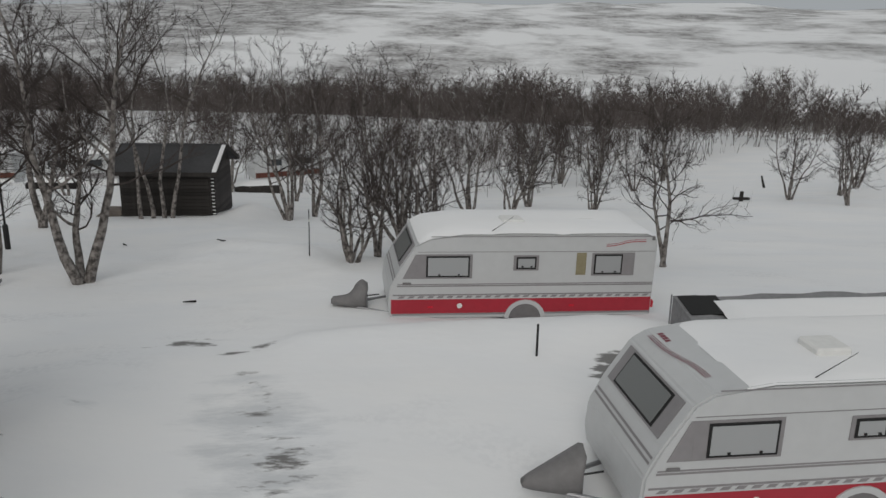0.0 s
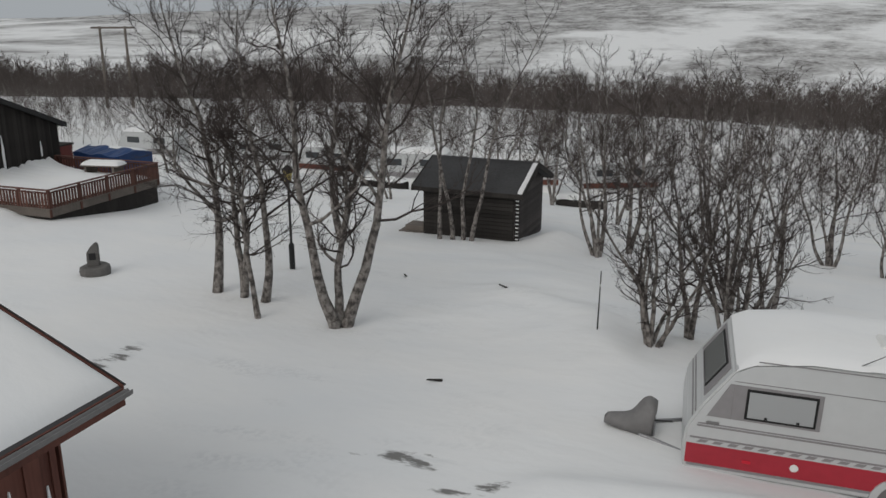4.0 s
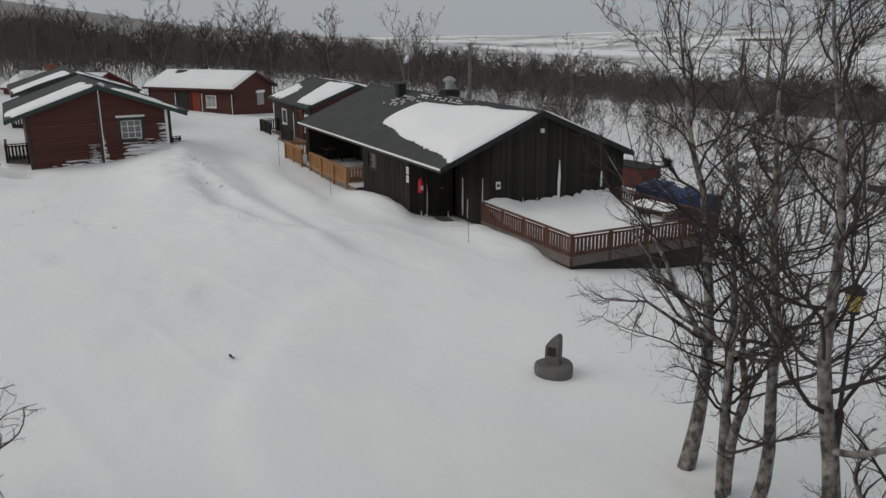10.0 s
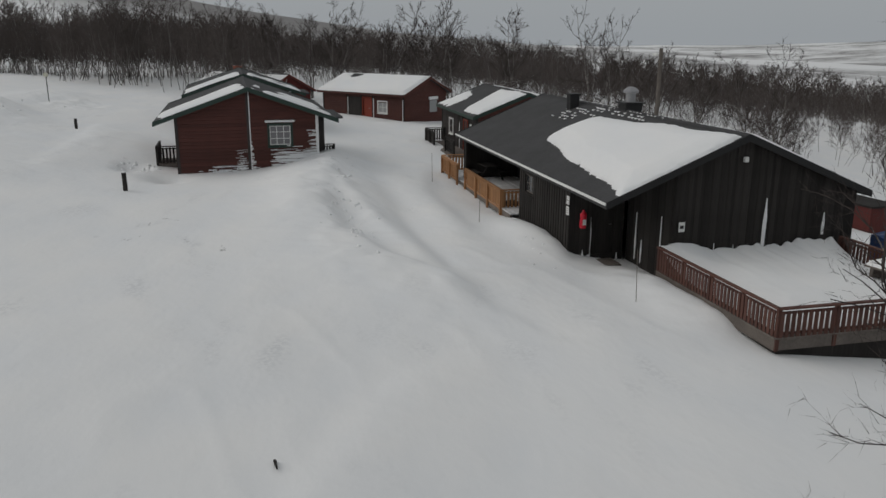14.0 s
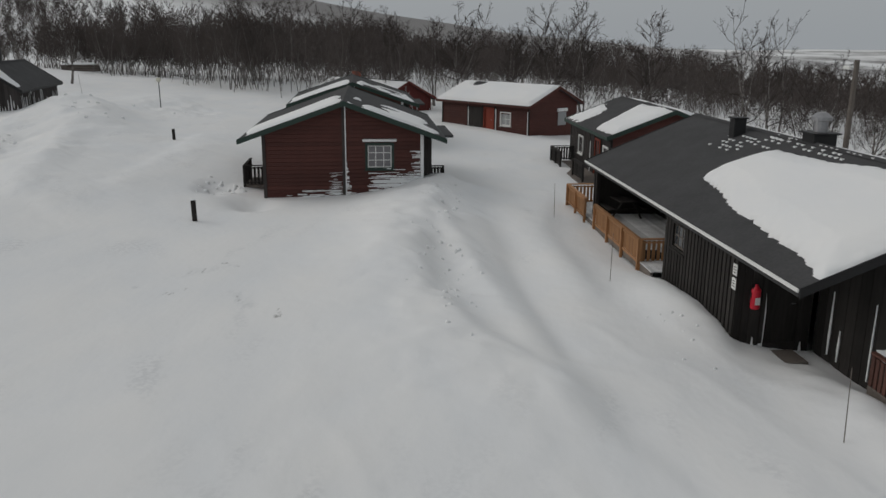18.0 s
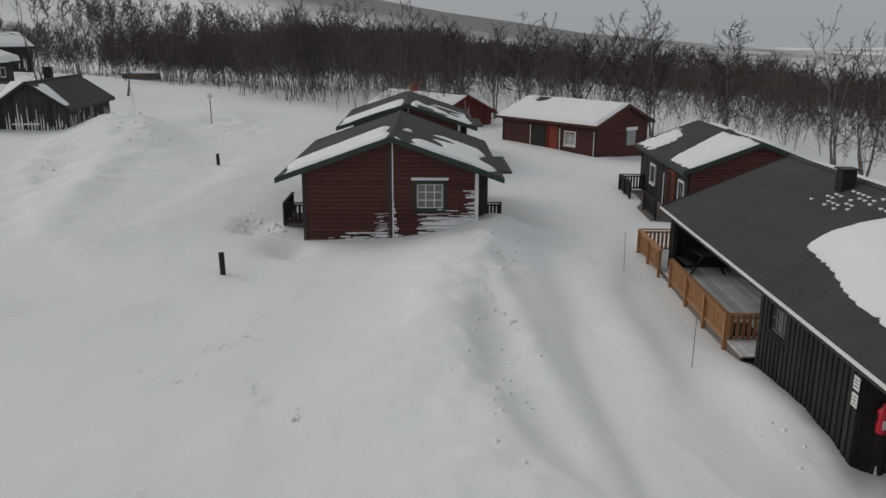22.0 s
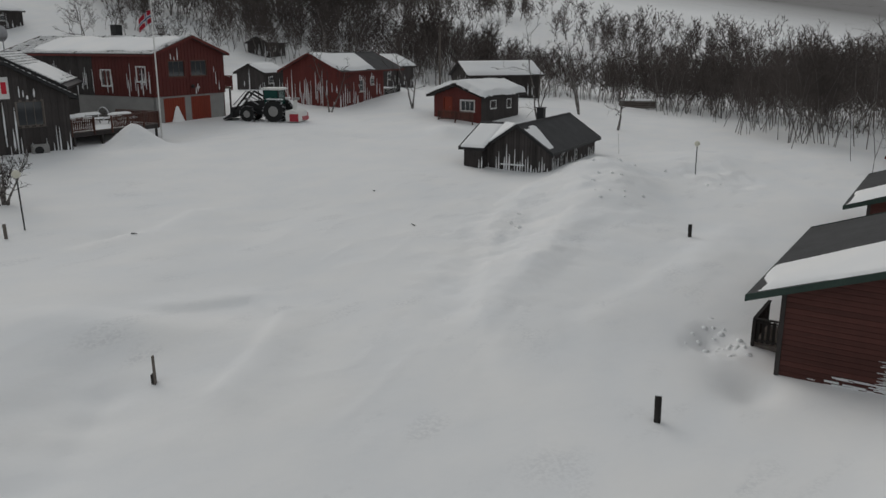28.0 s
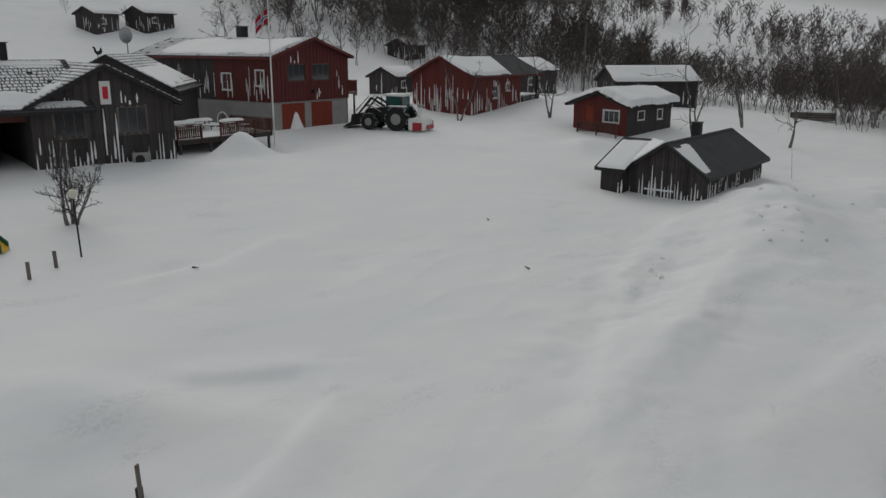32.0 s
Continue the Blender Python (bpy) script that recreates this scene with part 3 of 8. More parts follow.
gx, gy = finer(axis_lines(-92, 12, 0.32, 4300), -56, 5), finer(axis_lines(-52, 42, 0.32, 4300), -14, 29)
X, Y = np.meshgrid(gx, gy, indexing="ij")
co = np.stack([X, Y, ground_at(X, Y)], -1).reshape(-1, 3)
idx = np.arange(len(gx) * len(gy)).reshape(len(gx), len(gy))
q = np.stack([idx[:-1, :-1], idx[1:, :-1], idx[1:, 1:], idx[:-1, 1:]], -1).reshape(-1, 4)
ground = new("ground", array_mesh("ground", co, np.concatenate([q[:, :3], q[:, [0, 2, 3]]]), SNOW_GROUND, smooth=True))
for tag_, share_ in (("grit", 5), ("ice", 6)):
    ground.data.attributes.new(tag_, "FLOAT", "POINT").data.foreach_set("value", scuff_at(co[:, 0], co[:, 1], share_))
tagged(ground, "wind-packed white snow over the yard, woods and fells", "snow", kind="structure")


# ---- bare mountain birches ----
def limb(rng, start, direction, length, r0, r1, n, wander, rise):
    """A bent limb as points and radii."""
    pts, p, d = [np.array(start, float)], np.array(start, float), np.array(direction, float)
    for _ in range(n):
        d = d + rng.normal(0, wander, 3) + np.array([0, 0, rise])
        d /= np.linalg.norm(d)
        p = p + d * length / n
        pts.append(p.copy())
    return np.array(pts), np.linspace(r0, r1, n + 1)


def unit(v):
    return v / np.maximum(np.linalg.norm(v, axis=-1, keepdims=True), 1e-6)


def sprout(rng, seg, length, count, short, long_, stray, rise, width):
    """count bent twigs of two pieces from random places on the segments; length is that of each segment's limb."""
    k = rng.randint(0, len(seg), count)
    u = rng.rand(count, 1)
    p = seg[k, :3] + (seg[k, 3:6] - seg[k, :3]) * u
    d = unit(unit(seg[k, 3:6] - seg[k, :3]) + rng.normal(0, stray, (count, 3)) + np.array([0, 0, rise]))
    L = length[k][:, None] * rng.uniform(short, long_, (count, 1))
    m = p + d * L * 0.5
    e = m + unit(d + rng.normal(0, 0.4, (count, 3)) + np.array([0, 0, rise])) * L * 0.5
    w = np.full((count, 1), width)
    return np.concatenate([np.hstack([p, m, w, w * 0.7]), np.hstack([m, e, w * 0.75, w * 0.1])]), np.concatenate([L[:, 0], L[:, 0]])


def birch(rng, height, stems, radius, spread=0.2, density=1.0, first=0.3, twig=0.006):
    """Segments of a bare birch: (thick limbs, thin branches, fine twigs), each rows of p0, p1, r0, r1."""
    thick, thin, fine = [], [], []

    def add(dst, pts, rad):
        for i in range(len(pts) - 1):
            dst.append((*pts[i], *pts[i + 1], rad[i], rad[i + 1]))

    def side(d, amount):
        return unit(unit(d) + rng.normal(0, amount, 3))
    for lean_x, lean_y, hs, *bend in stems:
        H = height * hs
        n = 14
        pts, rad = limb(rng, (lean_x * 0.05, lean_y * 0.05, -0.35), (lean_x, lean_y, 1.0), H, radius * (0.7 + 0.3 * hs), radius * 0.10, n, 0.10, bend[0] if bend else 0.08)
        rad = rad * (1 + 0.35 * np.exp(-np.linspace(0, 9, n + 1)))
        add(thick, pts, rad)
        twigs, lengths = [], []
        for i in range(int(17 * density)):
            t = first + (1 - first) * ((i + rng.rand()) / int(17 * density)) ** 0.9
            k = min(int(t * n), n - 1)
            p = pts[k] + (pts[k + 1] - pts[k]) * (t * n - k)
            a = i * 2.4 + rng.uniform(-0.6, 0.6)
            up = rng.uniform(0.15, 0.7) + 1.1 * max(t - 0.35, 0)
            L = H * (0.40 - 0.27 * t) * rng.uniform(0.55, 1.2) * (1 + spread)
            r = max(rad[k] * rng.uniform(0.32, 0.55), twig * 1.7)
            b, br = limb(rng, p, (math.cos(a), math.sin(a), up), L, r, twig * 1.1, 7, 0.21, 0.09)
            add(thick if r > 0.04 else thin, b, br)
            for _ in range(int(7 * density) + 2):
                t2 = rng.uniform(0.2, 1)
                k2 = min(int(t2 * 7), 6)
                L2 = L * rng.uniform(0.24, 0.5) * (1.15 - 0.6 * t2)
                c, cr = limb(rng, b[k2] + (b[k2 + 1] - b[k2]) * (t2 * 7 - k2), side(b[k2 + 1] - b[k2], 0.55), L2, max(br[k2] * 0.55, twig * 1.1), twig * 0.8, 4, 0.27, 0.08)
                add(thin, c, cr)
                add(twigs, c, cr)
                lengths += [L2] * 4
        seg, ln = np.array(twigs), np.array(lengths)
        f1, l1 = sprout(rng, seg, ln, int(len(seg) / 4 * (6 * density + 1)), 0.25, 0.5, 0.62, 0.12, twig * 0.85)
        f2, l2 = sprout(rng, f1, l1, int(len(f1) * 0.75), 0.3, 0.6, 0.62, 0.08, twig * 0.6)
        fine += [f1, f2]
    return np.array(thick), np.array(thin), np.concatenate(fine)


def limbs_mesh(name, seg, sides, mat, pointed=False):
    """Tapered bars round the segments, as one triangle mesh."""
    return array_mesh(name, *limb_bars(seg, sides, pointed), mat, smooth=not pointed)


def limb_bars(seg, sides, pointed=False):
    p0, p1, r0, r1 = seg[:, :3], seg[:, 3:6], seg[:, 6:7], seg[:, 7:8]
    d = p1 - p0
    d = d / np.maximum(np.linalg.norm(d, axis=1, keepdims=True), 1e-6)
    ref = np.where(np.abs(d[:, 2:3]) > 0.9, [[1.0, 0, 0]], [[0, 0, 1.0]])
    u = np.cross(d, ref)
    u /= np.linalg.norm(u, axis=1, keepdims=True)
    v = np.cross(d, u)
    ang = np.arange(sides) * 2 * np.pi / sides
    ring = u[:, None] * np.cos(ang)[None, :, None] + v[:, None] * np.sin(ang)[None, :, None]
    a = p0[:, None] + ring * r0[:, None]
    n = len(seg)
    i = np.arange(sides)
    j = (i + 1) % sides
    if pointed:
        turn = np.random.RandomState(n % 9999).uniform(0, np.pi, (n, 1))
        w = (u * np.cos(turn) + v * np.sin(turn)) * r0
        co = np.stack([p0 - w, p0 + w, p1], 1).reshape(-1, 3)
        tri = np.arange(n * 3).reshape(-1, 3)
    else:
        b = p1[:, None] + ring * r1[:, None]
        co = np.concatenate([a, b], 1).reshape(-1, 3)
        base = (np.arange(n) * sides * 2)[:, None]
        tri = np.concatenate([np.stack([base + i, base + j, base + sides + j], -1), np.stack([base + i, base + sides + j, base + sides + i], -1)], 1).reshape(-1, 3)
    return co, tri


def plant_birch(seed, x, y, height, stems, radius=0.09, label="bare mountain birch with pale trunk and dark twigs in snow", density=1.0, name="birch_tree", rz=0, first=0.3, twig=0.006, spread=0.2, bark=None, clumps=0):
    rng = np.random.RandomState(seed)
    thick, thin, fine = birch(rng, height, stems, radius, spread, density, first, twig)
    t = thing(name, label, "tree", pose(x, y, gz(x, y), 0, 0, rz))
    put("trunk", limbs_mesh("trunk", thick, 7, bark or BARK), t)
    (ca, ta), (cb, tb) = limb_bars(thin, 3), limb_bars(fine, 3, True)
    put("crown", array_mesh("crown", np.concatenate([ca, cb]), np.concatenate([ta, tb + len(ca)]), TWIG), t, "dark leafless twigs")
    high = thin[thin[:, 2] > height * 0.5]
    for k in range(clumps):
        c = high[rng.randint(len(high)), :3]
        d = unit(rng.normal(0, 1, (260, 3)))
        p0 = c + d * rng.uniform(0, 0.07, (260, 1))
        p1 = c + unit(d + rng.normal(0, 0.5, (260, 3))) * rng.uniform(0.05, 0.16, (260, 1))
        put("twig_clump", limbs_mesh("twig_clump", np.hstack([p0, p1, np.full((260, 1), 0.008), np.full((260, 1), 0.002)]), 3, TWIG, True), t, "dense dark clump of twigs")
    return t
# ---- timber buildings ----
BOARDS = {}


def board_mesh(w, h0, h1, t, mat):
    """A board w wide, its top running from h0 to h1, t thick."""
    key = (round(w, 3), round(h0, 3), round(h1, 3), t, mat.name)
    if key not in BOARDS:
        v = [(0, 0, 0), (w, 0, 0), (w, 0, h1), (0, 0, h0), (0, t, 0), (w, t, 0), (w, t, h1), (0, t, h0)]
        BOARDS[key] = raw_mesh("board", v, [(0, 1, 2, 3), (5, 4, 7, 6), (4, 0, 3, 7), (1, 5, 6, 2), (3, 2, 6, 7), (4, 5, 1, 0)], mat)
    return BOARDS[key]


def cut(lo, hi, holes):
    """The stretches of lo..hi that lie in none of the holes."""
    out, p = [], lo
    for a, b in sorted(holes):
        if a > p:
            out.append((p, min(a, hi)))
        p = max(p, b)
    if p < hi:
        out.append((p, hi))
    return [(a, b) for a, b in out if b - a > 0.02]


def wall_panel(parent, m, width, z0, top, holes, mat, thick=0.14, name="wall"):
    """A wall along local x with openings (u0, u1, z0, z1) through it; top(u) is its upper edge."""
    bm = bmesh.new()
    marks = sorted({0.0, width, *[h[0] for h in holes], *[h[1] for h in holes], *(width * i / 8 for i in range(9)), *top.breaks(width)})
    for a, b in zip(marks, marks[1:]):
        if b - a < 0.004:
            continue
        mid = (a + b) / 2
        rows = cut(z0, 99, [(h[2], h[3]) for h in holes if h[0] < mid < h[1]])
        for lo, hi in rows:
            ta, tb = (top(a), top(b)) if hi > 50 else (hi, hi)
            if min(ta, tb) <= lo:
                continue
            vs = [bm.verts.new(p) for p in ((a, 0, lo), (b, 0, lo), (b, 0, tb), (a, 0, ta), (a, thick, lo), (b, thick, lo), (b, thick, tb), (a, thick, ta))]
            for f in ((0, 1, 2, 3), (5, 4, 7, 6), (4, 0, 3, 7), (1, 5, 6, 2), (3, 2, 6, 7), (4, 5, 1, 0)):
                bm.faces.new([vs[i] for i in f])
    bmesh.ops.remove_doubles(bm, verts=bm.verts[:], dist=0.002)
    return part(name, bm, mat, parent, m=m)


class Edge:
    """The upper edge of a wall: heights at marks along it."""

    def __init__(self, *marks):
        self.u, self.z = [p[0] for p in marks], [p[1] for p in marks]

    def __call__(self, u):
        return float(np.interp(u, self.u, self.z))

    def breaks(self, width):
        return [p for p in self.u if 0 < p < width]


def clad_upright(parent, m, width, z0, top, holes, mat, w=0.19, rng=None, joined=False, t=0.028, streaks=0.0):
    """Board-on-board cladding, pieces of their own or joined for far walls; streaks: driven snow between them."""
    u, k, geo, snow = 0.0, 0, [], bmesh.new()
    while u < width - 0.03:
        b = min(u + w, width)
        out = -t * (2.0 if k % 2 else 1.0)
        ww = b - u + (0.03 if k % 2 else 0)
        for lo, hi in cut(z0, 99, [(h[2], h[3]) for h in holes if h[0] < (u + b) / 2 < h[1]]):
            h0, h1 = ((top(u) - lo, top(b) - lo) if hi > 50 else (hi - lo, hi - lo))
            if min(h0, h1) < 0.05:
                continue
            mm = m @ Matrix.Translation((u - 0.015 * (k % 2), out, lo))
            if joined:
                geo.append((mm, ww, h0, h1))
            else:
                put("board", board_mesh(ww, h0, h1, t, mat), parent, m=mm)
            if rng is not None and streaks and rng.random() < streaks * 0.85:
                s = min(h0, h1) * rng.uniform(0.12, 0.62) * rng.uniform(0.6, 1.5)
                e = rng.uniform(0.0, 0.75) ** 1.6 * max(min(h0, h1) - s - 0.1, 0)
                s = min(s, min(h0, h1) - e - 0.05)
                c, f, q, r_ = u + w * 0.55 + rng.uniform(-0.02, 0.02), rng.uniform(0.3, 0.7), rng.uniform(0.025, 0.07), rng.uniform(0.3, 0.9)
                v = [snow.verts.new(m @ Vector((c + x, y, lo + e + z))) for x, z in ((-q * r_, 0), (q * r_, 0), (q, s * f), (0.008, s), (-0.008, s), (-q, s * f * 0.8)) for y in (out - 0.02, out)]
                snow.faces.new(v[0::2]), snow.faces.new(v[::-2])
                for i in range(6):
                    j = (i + 1) % 6
                    snow.faces.new((v[2 * i], v[2 * i + 1], v[2 * j + 1], v[2 * j]))
        u, k = b, k + 1
    if joined and geo:
        bm = bmesh.new()
        for mm, ww, h0, h1 in geo:
            vs = [bm.verts.new(mm @ Vector(p)) for p in ((0, 0, 0), (ww, 0, 0), (ww, 0, h1), (0, 0, h0), (0, t, 0), (ww, t, 0), (ww, t, h1), (0, t, h0))]
            for f in ((0, 1, 2, 3), (5, 4, 7, 6), (4, 0, 3, 7), (1, 5, 6, 2), (3, 2, 6, 7), (4, 5, 1, 0)):
                bm.faces.new([vs[i] for i in f])
        part("cladding", bm, mat, parent)
    if len(snow.verts):
        part("driven_snow", snow, SNOW, parent, "white snow driven into the board joints")["kind"] = "stuff"
    else:
        snow.free()


def clad_level(parent, m, width, z0, top, holes, mat, h=0.17, t=0.03, joined=False, rng=None, frost=0.0):
    """Level log boarding, each row rounded by its own small set-off."""
    z, k, frosts = z0, 0, bmesh.new()
    zmax = max(top(u) for u in (0, width / 2, width, *top.u))
    bmj = bmesh.new()
    while z < zmax - 0.03:
        zm = z + h * 0.6
        us = [u for u in np.linspace(0, width, 200) if top(u) > zm]
        if not us:
            break
        for a, b in cut(us[0], us[-1], [(q[0], q[1]) for q in holes if q[2] < zm < q[3]]):
            if joined:
                bm_box(bmj, a, b, -t, 0, z + 0.008, z + h - 0.008, m)
            else:
                put("board", board_mesh(b - a, h - 0.014, h - 0.014, t, mat), parent, m=m @ Matrix.Translation((a, -t, z)))
            if rng is not None and rng.random() < frost * max(0, 1.2 - (z - z0) * 0.6):
                s = rng.uniform(0.2, 0.9) * (b - a) * 0.5
                o = a + rng.random() * (b - a - s)
                bm_box(frosts, o, o + s, -t - 0.012, -t, z + h * 0.55, z + h - 0.01, m)
        z, k = z + h, k + 1
    if joined:
        part("cladding", bmj, mat, parent)
    else:
        bmj.free()
    if len(frosts.verts):
        part("driven_snow", frosts, SNOW, parent, "white snow driven onto the boards")["kind"] = "stuff"
    else:
        frosts.free()


def window_in(parent, m, u0, u1, z0, z1, frame_mat, cols=2, rows=2, glass=None, depth=0.14, casing=0.09, label="", casing_mat=None, name="window"):
    """A window set into a wall opening: casing, sash bars, panes and sill."""
    fr = bmesh.new()
    c = casing
    for a, b, lo, hi in ((u0 - c, u1 + c, z1, z1 + c), (u0 - c, u1 + c, z0 - c, z0), (u0 - c, u0, z0, z1), (u1, u1 + c, z0, z1)):
        bm_box(fr, a, b, -0.055, 0.0, lo, hi)
    w = part(name, fr, casing_mat or frame_mat, parent, label, m=m)
    sash = bmesh.new()
    s = 0.05
    for a, b, lo, hi in ((u0, u1, z1 - s, z1), (u0, u1, z0, z0 + s), (u0, u0 + s, z0 + s, z1 - s), (u1 - s, u1, z0 + s, z1 - s)):
        bm_box(sash, a, b, 0.01, 0.06, lo, hi)
    for i in range(1, cols):
        u = u0 + (u1 - u0) * i / cols
        bm_box(sash, u - 0.018, u + 0.018, 0.012, 0.05, z0 + s, z1 - s)
    for i in range(1, rows):
        z = z0 + (z1 - z0) * i / rows
        bm_box(sash, u0 + s, u1 - s, 0.014, 0.048, z - 0.016, z + 0.016)
    part("window_frame", sash, frame_mat, w)
    for i in range(cols):
        for j in range(rows):
            a, b = u0 + (u1 - u0) * i / cols, u0 + (u1 - u0) * (i + 1) / cols
            lo, hi = z0 + (z1 - z0) * j / rows, z0 + (z1 - z0) * (j + 1) / rows
            part("pane", box(a + 0.015, b - 0.015, 0.028, 0.034, lo + 0.014, hi - 0.014), glass or GLASS, w)
    part("window_sill", box(u0 - c - 0.03, u1 + c + 0.03, -0.1, -0.056, z0 - c - 0.02, z0 - c + 0.02), casing_mat or frame_mat, w)
    return w


def door_in(parent, m, u0, u1, z0, z1, mat, name="door"):
    d = part(name, box(u0 + 0.01, u1 - 0.01, 0.02, 0.07, z0, z1 - 0.01), mat, parent, m=m)
    fr = bmesh.new()
    for a, b, lo, hi in ((u0 - 0.09, u0, z0, z1 + 0.09), (u1, u1 + 0.09, z0, z1 + 0.09), (u0, u1, z1, z1 + 0.09)):
        bm_box(fr, a, b, -0.06, 0, lo, hi)
    part("door_frame", fr, mat, d)
    part("door_handle", tube((u1 - 0.12, -0.02, z0 + 1.0), (u1 - 0.24, -0.02, z0 + 1.0), 0.012), STEEL, d)
    return d


def snow_sheet(parent, at, s0, s1, l0, l1, seed, thick=0.16, ragged=0.5, edge=0.35, name="roof_snow", label="thick white snow lying on the roof", step=0.16, shape=None, mat=None, bite=0.0, fray=0.0):
    """A lying sheet of snow on a plane; at(s, l) gives place and normal; its outline is wind-eaten."""
    ns, nl = max(int((s1 - s0) / step), 4), max(int((l1 - l0) / step), 4)
    S, L = np.meshgrid(np.linspace(s0, s1, ns + 1), np.linspace(l0, l1, nl + 1), indexing="ij")
    rng = np.random.RandomState(seed)
    nz = np.zeros_like(S)
    for k in range(9):
        f, a, p = rng.uniform(0.5, 3.2), rng.uniform(0, 6.28), rng.uniform(0, 6.28)
        nz += np.sin(f * (S * math.cos(a) + L * math.sin(a)) + p) / (0.8 + f) / 2
    d = np.minimum(np.minimum(S - s0, s1 - S), np.minimum(L - l0, l1 - L))
    if shape is not None:
        d = np.minimum(d, shape(S, L))
    d = d - ragged * (0.5 + nz) * 0.7
    if fray:
        fr = np.zeros_like(S)
        for k in range(16):
            f, a, p = rng.uniform(6, 26), rng.uniform(0, 6.28), rng.uniform(0, 6.28)
            fr += np.sin(f * (S * math.cos(a) + L * math.sin(a)) + p + 2 * nz)
        d = d - fray * np.clip(0.5 + 0.22 * fr, 0, 1.6)
    if bite:
        d = np.minimum(d, bite * (nz + 0.35) * 3)
    h = np.sqrt(np.clip(d / edge, 0, 1)) * thick * (1 + 0.25 * nz)
    keep = h > 0
    verts, faces, ids = [], [], {}

    def vid(i, j):
        if (i, j) not in ids:
            p, n = at(S[i, j], L[i, j])
            ids[i, j] = len(verts)
            verts.append(Vector(p) + Vector(n) * (h[i, j] if keep[i, j] else -0.015))
        return ids[i, j]
    for i in range(ns):
        for j in range(nl):
            if keep[i, j] or keep[i + 1, j] or keep[i + 1, j + 1] or keep[i, j + 1]:
                faces.append((vid(i, j), vid(i + 1, j), vid(i + 1, j + 1), vid(i, j + 1)))
    if not faces:
        return None
    me = raw_mesh(name, verts, faces, mat or SNOW, smooth=True)
    return put(name, me, parent, label)


class Gable:
    """A gabled timber building. Local x runs along the ridge from the front gable, y to its left."""

    def __init__(self, name, label, A, head, L, wl, wr, zr, ze, z0, ov=0.4, og=0.35, wall=None, roof=None, fascia=None, category="cabin", slab=0.13, group=""):
        self.L, self.wl, self.wr, self.zr, self.ze, self.z0, self.ov, self.og, self.wall, self.slab = L, wl, wr, zr, ze, z0, ov, og, wall, slab
        self.root = thing(name, label, category, pose(A[0], A[1], 0, 0, 0, head), group)
        rf, fa = roof or FELT, fascia or wall
        for side, w in ((1, wl), (-1, wr)):
            pts = [(0, zr), (side * w, ze), (side * w, ze - slab), (0, zr - slab)]
            bm = bmesh.new()
            a = [bm.verts.new((0, y, z)) for y, z in pts]
            b = [bm.verts.new((L, y, z)) for y, z in pts]
            bm.faces.new(a), bm.faces.new(b[::-1])
            for i in range(4):
                bm.faces.new((a[i], b[i], b[(i + 1) % 4], a[(i + 1) % 4]))
            bmesh.ops.recalc_face_normals(bm, faces=bm.faces[:])
            part("roof", bm, rf, self.root, "dark felt roof slope" if rf is FELT else "")
            for x in (-0.03, L):
                fb = bmesh.new()
                v = [fb.verts.new((xx, yy, zz)) for xx in (x, x + 0.03) for yy, zz in ((0, zr + 0.03), (side * (w + 0.02), ze + 0.03), (side * (w + 0.02), ze - 0.19), (0, zr - 0.19))]
                fb.faces.new(v[:4]), fb.faces.new(v[:3:-1])
                for i in range(4):
                    fb.faces.new((v[i], v[4 + i], v[4 + (i + 1) % 4], v[(i + 1) % 4]))
                bmesh.ops.recalc_face_normals(fb, faces=fb.faces[:])
                part("fascia", fb, fa, self.root)
            y = side * (w + 0.005)
            part("fascia", box(0.003, L - 0.003, min(y, y + side * 0.025), max(y, y + side * 0.025), ze - 0.17, ze - 0.005), fa, self.root)
        part("ridge_cap", extrude_profile([(-0.14, zr - 0.035), (0, zr + 0.035), (0.14, zr - 0.035), (0, zr + 0.01)], 0.02, L - 0.02), rf, self.root, m=Matrix.Rotation(radians(90), 4, "Z") @ Matrix.Diagonal((1, -1, 1, 1)))

    def under(self, y):
        w = self.wl if y >= 0 else self.wr
        return self.zr - (self.zr - self.ze) * abs(y) / w - self.slab - 0.01

    def on_roof(self, side):
        w = self.wl if side > 0 else self.wr
        n = Vector((0, side * (self.zr - self.ze), w)).normalized()

        def at(s, l):
            return (s, side * l, self.zr - (self.zr - self.ze) * l / w), n
        return at

    def side(self, which, a=None, b=None, off=None):
        """The frame of a wall: matrix, width and upper edge. which: F, B, L, R; a, b: from and to along it."""
        yl, yr = self.wl - self.ov, -(self.wr - self.ov)
        if which in "FB":
            x = self.og if which == "F" else self.L - self.og
            x = x if off is None else off
            lo, hi = yr if a is None else a, yl if b is None else b
            if which == "F":
                m = Matrix.Translation((x, hi, 0)) @ Matrix.Rotation(radians(-90), 4, "Z")
                top = Edge(*[(hi - y, self.under(y)) for y in sorted({hi, lo, *([0] if lo < 0 < hi else [])}, reverse=True)])
            else:
                m = Matrix.Translation((x, lo, 0)) @ Matrix.Rotation(radians(90), 4, "Z")
                top = Edge(*[(y - lo, self.under(y)) for y in sorted({hi, lo, *([0] if lo < 0 < hi else [])})])
            return m, hi - lo, top
        x0, x1 = self.og if a is None else a, self.L - self.og if b is None else b
        y = (yl if which == "L" else yr) if off is None else off
        z = self.under(y)
        if which == "L":
            m = Matrix.Translation((x1, y, 0)) @ Matrix.Rotation(radians(180), 4, "Z")
        else:
            m = Matrix.Translation((x0, y, 0))
        return m, x1 - x0, Edge((0, z), (x1 - x0, z))

